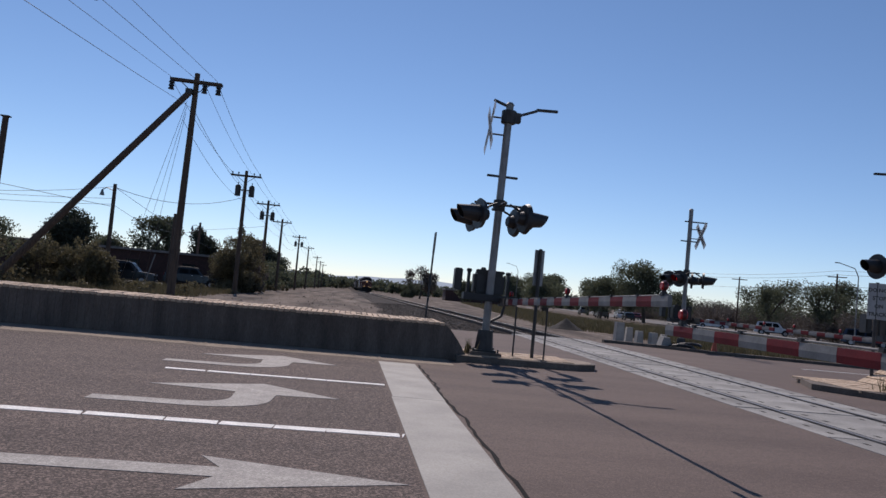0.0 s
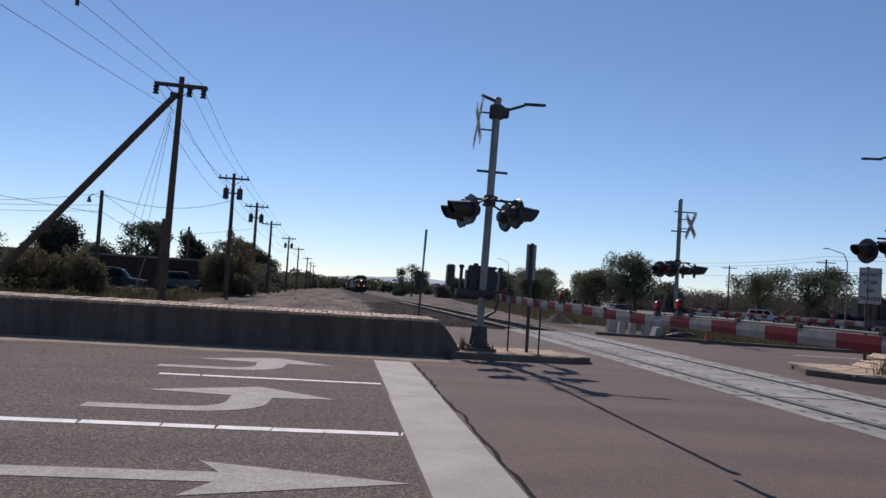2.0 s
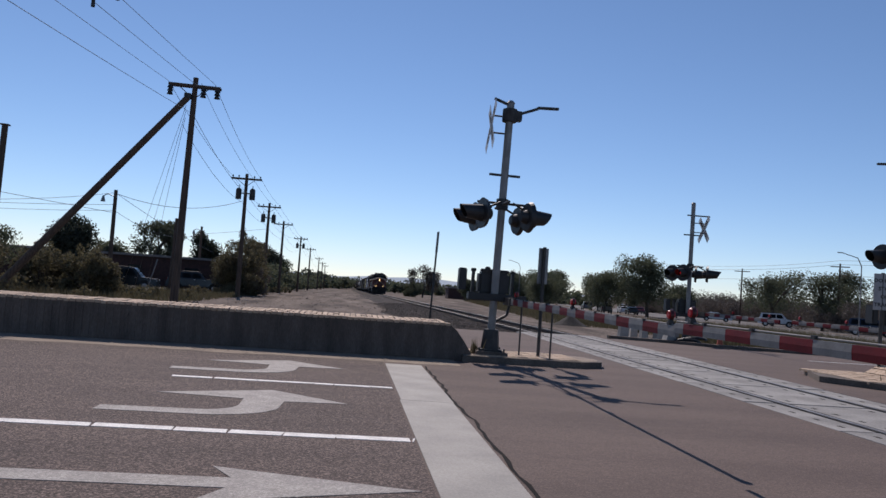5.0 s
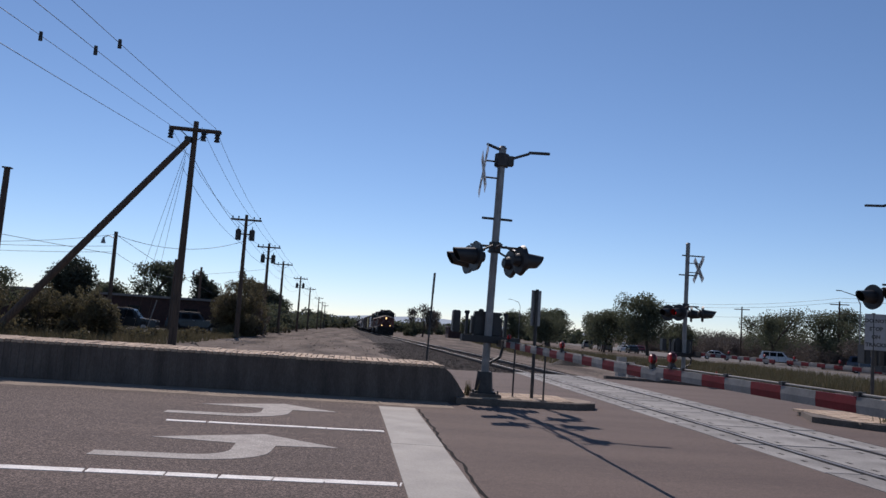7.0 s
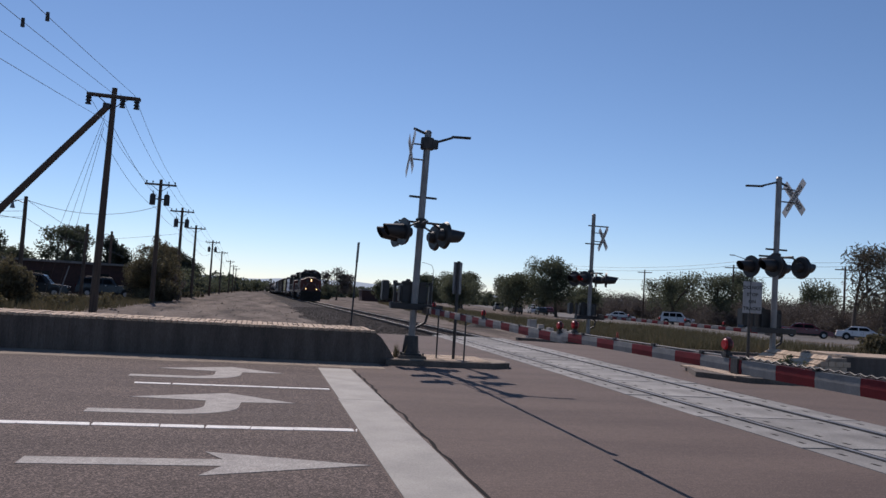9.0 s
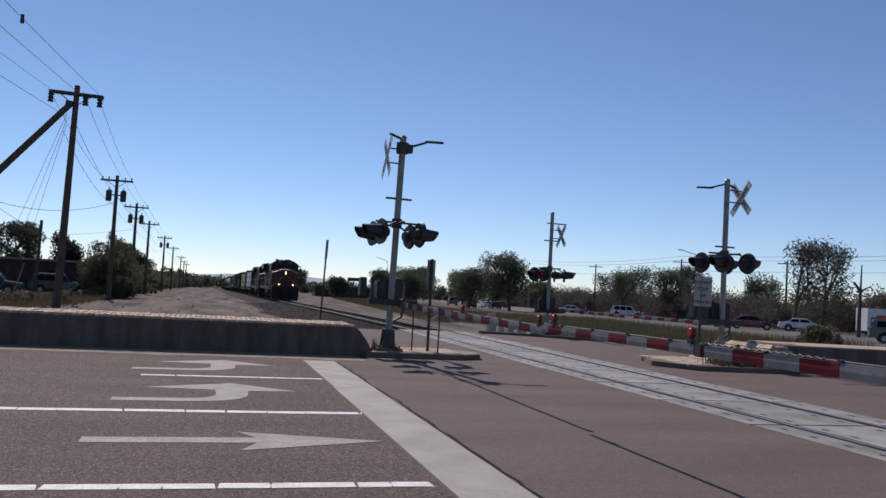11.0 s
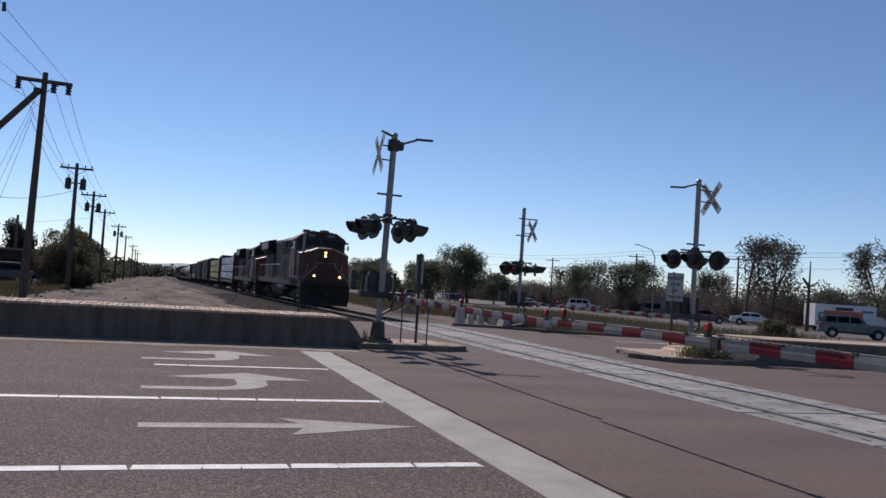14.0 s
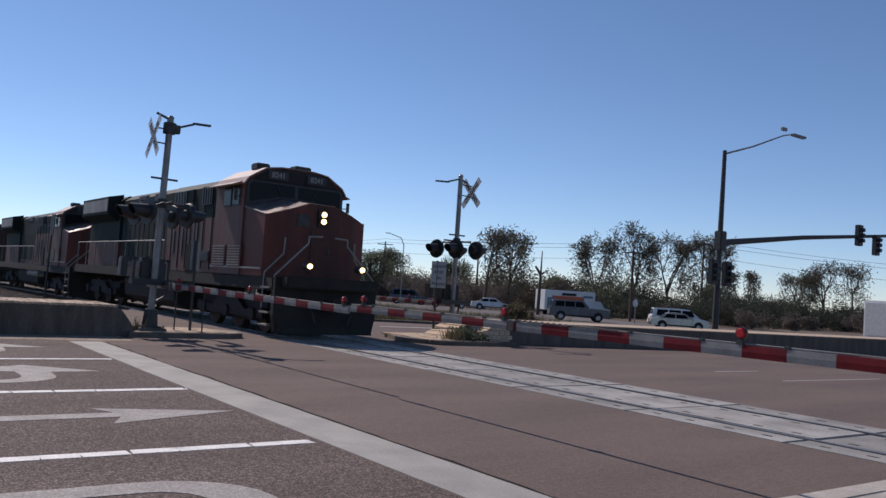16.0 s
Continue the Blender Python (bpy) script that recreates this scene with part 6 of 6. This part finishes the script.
            fr = boxpart("cab_window", (sx * 1.548, (y0 + y1) / 2, 3.76), (0.03, y1 - y0, 0.6), M["steel_dark"], c, bevel=0.01)
            boxpart("pane", (sx * 1.566, (y0 + y1) / 2, 3.76), (0.012, y1 - y0 - 0.08, 0.5), M["cab_glass"], fr)
        bm = bmesh.new()
        box(bm, (sx * 1.7, 3.8, 4.08), (0.32, 1.95, 0.03), Euler((0, radians(sx * 22), 0)).to_matrix())
        part("window_awning", bm, M["roof_sunlit"], c, "window awning, sunlight put into its paler paint", bevel=0.006)
        tubepart("mirror_arm", [(sx * 1.54, 2.85, 3.7), (sx * 1.74, 2.78, 3.72)], 0.015, M["steel_dark"], c, seg=6)
        boxpart("mirror", (sx * 1.76, 2.78, 3.74), (0.1, 0.04, 0.3), M["steel_dark"], c, bevel=0.01)
        boxpart("sill_stripe", (sx * 1.55, 3.06, 1.76), (0.03, 3.56, 0.05), M["rail_white"], c, "pale sill stripe")
        for yc, wy, zc, hz, mt in ((4.2, 0.96, 2.08, 0.62, "loco_grey"), (3.08, 0.92, 2.08, 0.62, "loco_grey"), (5.48, 0.78, 2.05, 0.3, "steel_dark")):
            g = boxpart("louvre", (sx * (1.545 if yc < 4.8 else 1.51), yc, zc), (0.05, wy, hz), M["orange_side"] if mt == "loco_grey" else M["black"], c, "louvred grille")
            n = int(hz / 0.075)
            for q in range(n):
                boxpart("louvre_slat", (sx * (1.575 if yc < 4.8 else 1.54), yc, zc - hz / 2 + 0.05 + (hz - 0.1) * q / max(1, n - 1)), (0.03, wy - 0.1, 0.028), M[mt], g)
        boxpart("number_board", (sx * 0.6, 2.66, 4.4), (0.62, 0.06, 0.25), M["black"], c, bevel=0.01)
        face = Matrix(((1, 0, 0, 0), (0, 0, -1, 0), (0, 1, 0, 0), (0, 0, 0, 1)))
        if number:
            text(number, 0.21, M["rail_white"], c, Matrix.Translation((sx * 0.6, 2.625, 4.4)) @ face, "road_number")
    for x, y, wx, h in ((-0.85, 3.35, 0.4, 0.14), (0.2, 2.95, 0.5, 0.1), (0.75, 4.3, 0.36, 0.12), (-0.3, 4.2, 0.3, 0.1)):
        boxpart("roof_unit", (x, y, 4.64 + h / 2 - 0.05 * (abs(x) > 0.7)), (wx, 0.45, h + 0.06), M["steel_dark"], c, bevel=0.03)
    bm = bmesh.new()
    for k in range(3):
        tube(bm, (0.35 + 0.1 * k, 3.5, 4.74), (0.35 + 0.1 * k, 4.0, 4.74), 0.07, 0.03, 10)
    part("horn", bm, M["steel_dark"], c)
    # tall electrical cabinet section behind the cab, with dark openings and plain dark bars for its lettering
    for sx in (-1, 1):
        for yc, wy, zc, hz in ((5.56, 0.82, 3.88, 0.56), (7.0, 0.5, 3.92, 0.44), (7.95, 1.1, 3.9, 0.46)):
            op = boxpart("air_opening", (sx * 1.5, yc, zc), (0.06, wy, hz), M["black"], c, "dark air intake opening", bevel=0.01)
            for q in range(4):
                boxpart("intake_bar", (sx * 1.535, yc - wy * 0.36 + wy * 0.24 * q, zc), (0.02, 0.03, hz - 0.06), M["green"], op)
        for yc, z0, z1, wy in ((6.33, 2.5, 3.16, 0.15), (7.0, 2.25, 3.05, 0.15), (7.64, 2.04, 2.95, 0.17), (8.46, 2.12, 2.92, 0.17)):
            boxpart("lettering_bar", (sx * 1.5, yc, (z0 + z1) / 2), (0.012, wy, z1 - z0), M["black"], c, "plain dark bar of lettering")
        boxpart("side_door", (sx * 1.5, 6.82, 2.0), (0.03, 0.6, 0.86), M["green"], c, bevel=0.012)
        for k in range(6):
            boxpart("panel_seam", (sx * 1.492, 5.1 + 0.72 * k, 2.6), (0.02, 0.025, 1.9), M["loco_black"], c)
    # long hood
    def hood(y0, y1, w, top, shoulder, name="hood"):
        bm = bmesh.new()
        prism(bm, [(-w, 1.56), (w, 1.56), (w, shoulder), (-w, shoulder)], y0, y1, "y")
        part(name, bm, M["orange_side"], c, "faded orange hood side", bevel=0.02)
        bm = bmesh.new()
        prism(bm, [(-w, shoulder + 0.003), (w, shoulder + 0.003), (w, top - 0.22), (w - 0.3, top), (-w + 0.3, top), (-w, top - 0.22)], y0, y1, "y")
        part(name + "_top", bm, M["green"], c, "dark green hood top", bevel=0.02)
    hood(4.78, 9.2, 1.48, 4.36, 3.2)
    hood(9.22, 16.6, 0.95, 4.5, 2.5)
    hood(16.62, 21.4, 1.05, 4.5, 2.6)
    # radiator wings
    for sx in (-1, 1):
        bm = bmesh.new()
        prism(bm, [(sx * 1.0, 3.4), (sx * 1.5, 3.7), (sx * 1.5, 4.42), (sx * 0.9, 4.56)], 16.9, 21.2, "y")
        part("radiator", bm, M["green"], c, "overhanging dark green radiator", bevel=0.02)
        bm = bmesh.new()
        box(bm, (sx * 1.51, 19.0, 4.07), (0.03, 4.0, 0.5))
        part("radiator_grille", bm, M["car_grey"], c, "pale dusty radiator grille")
        for k in range(12):
            boxpart("hood_door", (sx * 0.96, 9.6 + 0.6 * k, 2.55), (0.03, 0.54, 1.5), M["green"], c, bevel=0.01)
        for k in range(3):
            boxpart("stack_vent", (sx * 0.72, 10.0 + 2 * k, 4.22), (0.5, 1.1, 0.28), M["steel_dark"], c, bevel=0.03)
        # walkway rails
        zr, ys = 2.55, [9.4 + 1.5 * k for k in range(9)]
        handrail(c, [(sx * 1.5, 9.3, zr)] + [(sx * 1.5, y, zr) for y in (12.0, 21.4)])
        for y in ys:
            handrail(c, [(sx * 1.5, y, 1.56), (sx * 1.5, y, zr)], "stanchion", 0.018)
        # front handrails that bend down to the steps
        handrail(c, [(sx * 0.18, 0.55, 2.68), (sx * 0.57, 0.55, 2.66), (sx * 0.58, 0.55, 2.48), (sx * 1.47, 0.55, 1.6), (sx * 1.48, 0.55, 0.75)], r=0.024)
        handrail(c, [(sx * 1.04, 0.98, 2.6), (sx * 1.06, 0.98, 2.18), (sx * 1.5, 1.12, 1.66), (sx * 1.52, 1.12, 0.75)], r=0.024)
        # fuel tank ends and air tanks
        tubepart("air_tank", [(sx * 1.25, 8.2, 1.05), (sx * 1.25, 11.2, 1.05)], 0.2, M["loco_grey"], c, "dusty grey air reservoir", seg=14)
        boxpart("battery_box", (sx * 1.32, 6.9, 1.25), (0.3, 1.3, 0.55), M["loco_black"], c, bevel=0.02)
    bm = bmesh.new()
    prism(bm, [(-1.4, 1.15), (1.4, 1.15), (1.35, 0.55), (0.9, 0.28), (-0.9, 0.28), (-1.35, 0.55)], 8.3, 14.0, "y")
    part("fuel_tank", bm, M["loco_black"], c, "black fuel tank", bevel=0.04)
    bogie(c, 4.1, 3, 1.85)
    bogie(c, 18.2, 3, 1.85)
    # lights
    spots = [(0, 0.9, 3.11, 0.07), (0, 0.9, 3.3, 0.07), (-0.77, 0.02, 1.88, 0.066), (0.77, 0.02, 1.88, 0.066)]
    for x, y, z, r in spots:
        bm = bmesh.new()
        tube(bm, (x, y, z), (x, y + 0.25, z), r + 0.035, seg=16)
        cs = part("headlight_case" if z > 2 else "ditch_light_case", bm, M["steel_dark"], c)
        bm = bmesh.new()
        tube(bm, (x, y - 0.03, z), (x, y + 0.02, z), r, seg=16)
        part("headlight" if z > 2 else "ditch_light", bm, M["lamp"] if lamps else M["rim"], cs, "glowing warm headlight" if lamps else "unlit headlight")
    return c


def wagon_base(c, L, z=1.05):
    bm = bmesh.new()
    box(bm, (0, L / 2, z), (2.7, L - 0.8, 0.26))
    box(bm, (0, L / 2, z - 0.2), (0.6, L - 1.0, 0.3))
    part("underframe", bm, M["loco_black"], c, bevel=0.02)
    bogie(c, 1.9, 2, 1.75)
    bogie(c, L - 1.9, 2, 1.75)
    for y in (0.1, L - 0.1):
        boxpart("coupler", (0, y, 0.88), (0.3, 0.7, 0.28), M["loco_black"], c)


def lumber_car(L, wrap, label):
    c = thing("lumber_wagon", label, "freight wagon")
    wagon_base(c, L)
    for y in (0.5, L - 0.5):
        boxpart("bulkhead", (0, y, 2.75), (2.7, 0.16, 3.2), M["car_dark"], c, bevel=0.02)
    boxpart("centre_beam", (0, L / 2, 2.8), (0.16, L - 1.0, 3.1), M["car_dark"], c)
    rnd = random.Random(int(L * 10))
    n = 5
    seg = (L - 1.6) / n
    for sx in (-1, 1):
        for k in range(n):
            for q in range(3):
                boxpart("lumber_pack", (sx * 0.7, 0.85 + seg * (k + 0.5), 1.75 + 0.88 * q), (1.14 + rnd.uniform(-0.04, 0.04), seg - 0.14, 0.8), M[wrap], c, "plastic-wrapped lumber pack", bevel=0.04)
    return c


def boxcar(L, paint, label):
    c = thing("box_wagon", label, "freight wagon")
    wagon_base(c, L)
    bm = bmesh.new()
    prism(bm, [(-1.45, 1.15), (1.45, 1.15), (1.45, 4.3), (0.8, 4.6), (-0.8, 4.6), (-1.45, 4.3)], 0.5, L - 0.5, "y")
    part("body", bm, M[paint], c, bevel=0.02)
    for sx in (-1, 1):
        for k in range(12):
            boxpart("side_rib", (sx * 1.46, 1.0 + (L - 2.0) * k / 11, 2.7), (0.06, 0.1, 2.9), M[paint], c)
        boxpart("sliding_door", (sx * 1.5, L / 2, 2.65), (0.07, 3.0, 2.8), M[paint], c, bevel=0.01)
        for k in range(4):
            boxpart("side_stripe", (sx * 1.5, 3.2, 1.8 + 0.4 * k), (0.04, 1.6, 0.14), M["rail_white"], c, "pale stripe")
    return c


def hopper(L, paint, label):
    c = thing("hopper_wagon", label, "freight wagon")
    wagon_base(c, L)
    bm = bmesh.new()
    prism(bm, [(0.6, 2.2), (2.0, 1.2), (L - 2.0, 1.2), (L - 0.6, 2.2), (L - 0.6, 4.2), (0.6, 4.2)], -1.5, 1.5, "x")
    part("body", bm, M[paint], c, bevel=0.08)
    for sx in (-1, 1):
        for k in range(9):
            boxpart("side_rib", (sx * 1.52, 1.2 + (L - 2.4) * k / 8, 3.0), (0.06, 0.1, 2.2), M[paint], c)
    boxpart("roof_walk", (0, L / 2, 4.28), (0.7, L - 2, 0.1), M["loco_grey"], c)
    return c


def tank_car(L, paint, label):
    c = thing("tank_wagon", label, "freight wagon")
    wagon_base(c, L, 0.95)
    bm = bmesh.new()
    tube(bm, (0, 1.0, 2.65), (0, L - 1.0, 2.65), 1.45, seg=28)
    tube(bm, (0, 0.55, 2.65), (0, 1.0, 2.65), 0.9, 1.45, 28)
    tube(bm, (0, L - 1.0, 2.65), (0, L - 0.55, 2.65), 1.45, 0.9, 28)
    part("tank", bm, M[paint], c, smooth=True)
    bm = bmesh.new()
    tube(bm, (0, L / 2, 4.0), (0, L / 2, 4.5), 0.5, seg=16)
    part("dome", bm, M[paint], c)
    for sx in (-1, 1):
        handrail(c, [(sx * 1.2, L / 2 - 1.2, 4.3), (sx * 1.2, L / 2 + 1.2, 4.3)])
        boxpart("side_sill", (sx * 1.3, L / 2, 1.15), (0.12, L - 2, 0.2), M["loco_black"], c)
    return c


TRAIN = [
    (locomotive("faded orange lead locomotive with dark green top and lit headlights"), 0.0),
    (locomotive("faded orange second locomotive with dark green top, lights off", lamps=False, number=""), 22.4),
    (lumber_car(20.3, "wrap", "centre-beam wagon loaded with white wrapped lumber"), 46.2),
    (lumber_car(21.5, "wrapy", "centre-beam wagon loaded with yellow wrapped lumber"), 67.4),
    (boxcar(19.0, "car_dark", "dark brown box wagon with pale stripes"), 90.0),
    (boxcar(19.0, "car_dark", "dark brown box wagon with pale stripes"), 110.0),
    (hopper(14.0, "car_grey", "pale grey covered hopper wagon"), 130.0),
    (hopper(14.0, "car_dark", "dark covered hopper wagon"), 145.0),
    (tank_car(16.5, "car_grey", "pale grey tank wagon"), 160.0),
    (tank_car(16.5, "car_grey", "pale grey tank wagon"), 177.5),
    (tank_car(16.5, "loco_black", "black tank wagon in the train"), 195.0),
    (tank_car(16.5, "loco_black", "black tank wagon in the train"), 212.5),
    (boxcar(19.0, "car_dark", "dark brown box wagon far back in the train"), 230.0),
    (hopper(14.0, "car_dark", "dark hopper wagon far back in the train"), 250.0),
    (boxcar(19.0, "car_dark", "dark brown box wagon far back in the train"), 265.0),
]
TRAIN_END_Y, TRAIN_SPEED = 1.6, 15.2


def motions():
    for car, back in TRAIN:
        rows = []
        for k in range(17):
            y = TRAIN_END_Y + TRAIN_SPEED * (16.0 - k)
            rear = y + back
            mid = rear + 9
            rows.append((float(k), pose(track_x(mid), rear, gz(mid) + 0.0)))
        walk(car, rows)
    drop = ((0.0, 1.62), (0.4, 1.15), (0.7, 0.62), (1.0, 0.1), (1.4, -0.38), (1.8, -0.31), (2.4, -0.43), (16.0, -0.43))
    walk(ARM_A, [(t, pose(2.4, 2.05, 1.19, 0, 0, 180) @ pose(0, 0, 0, a, 0, 0)) for t, a in drop])


motions()
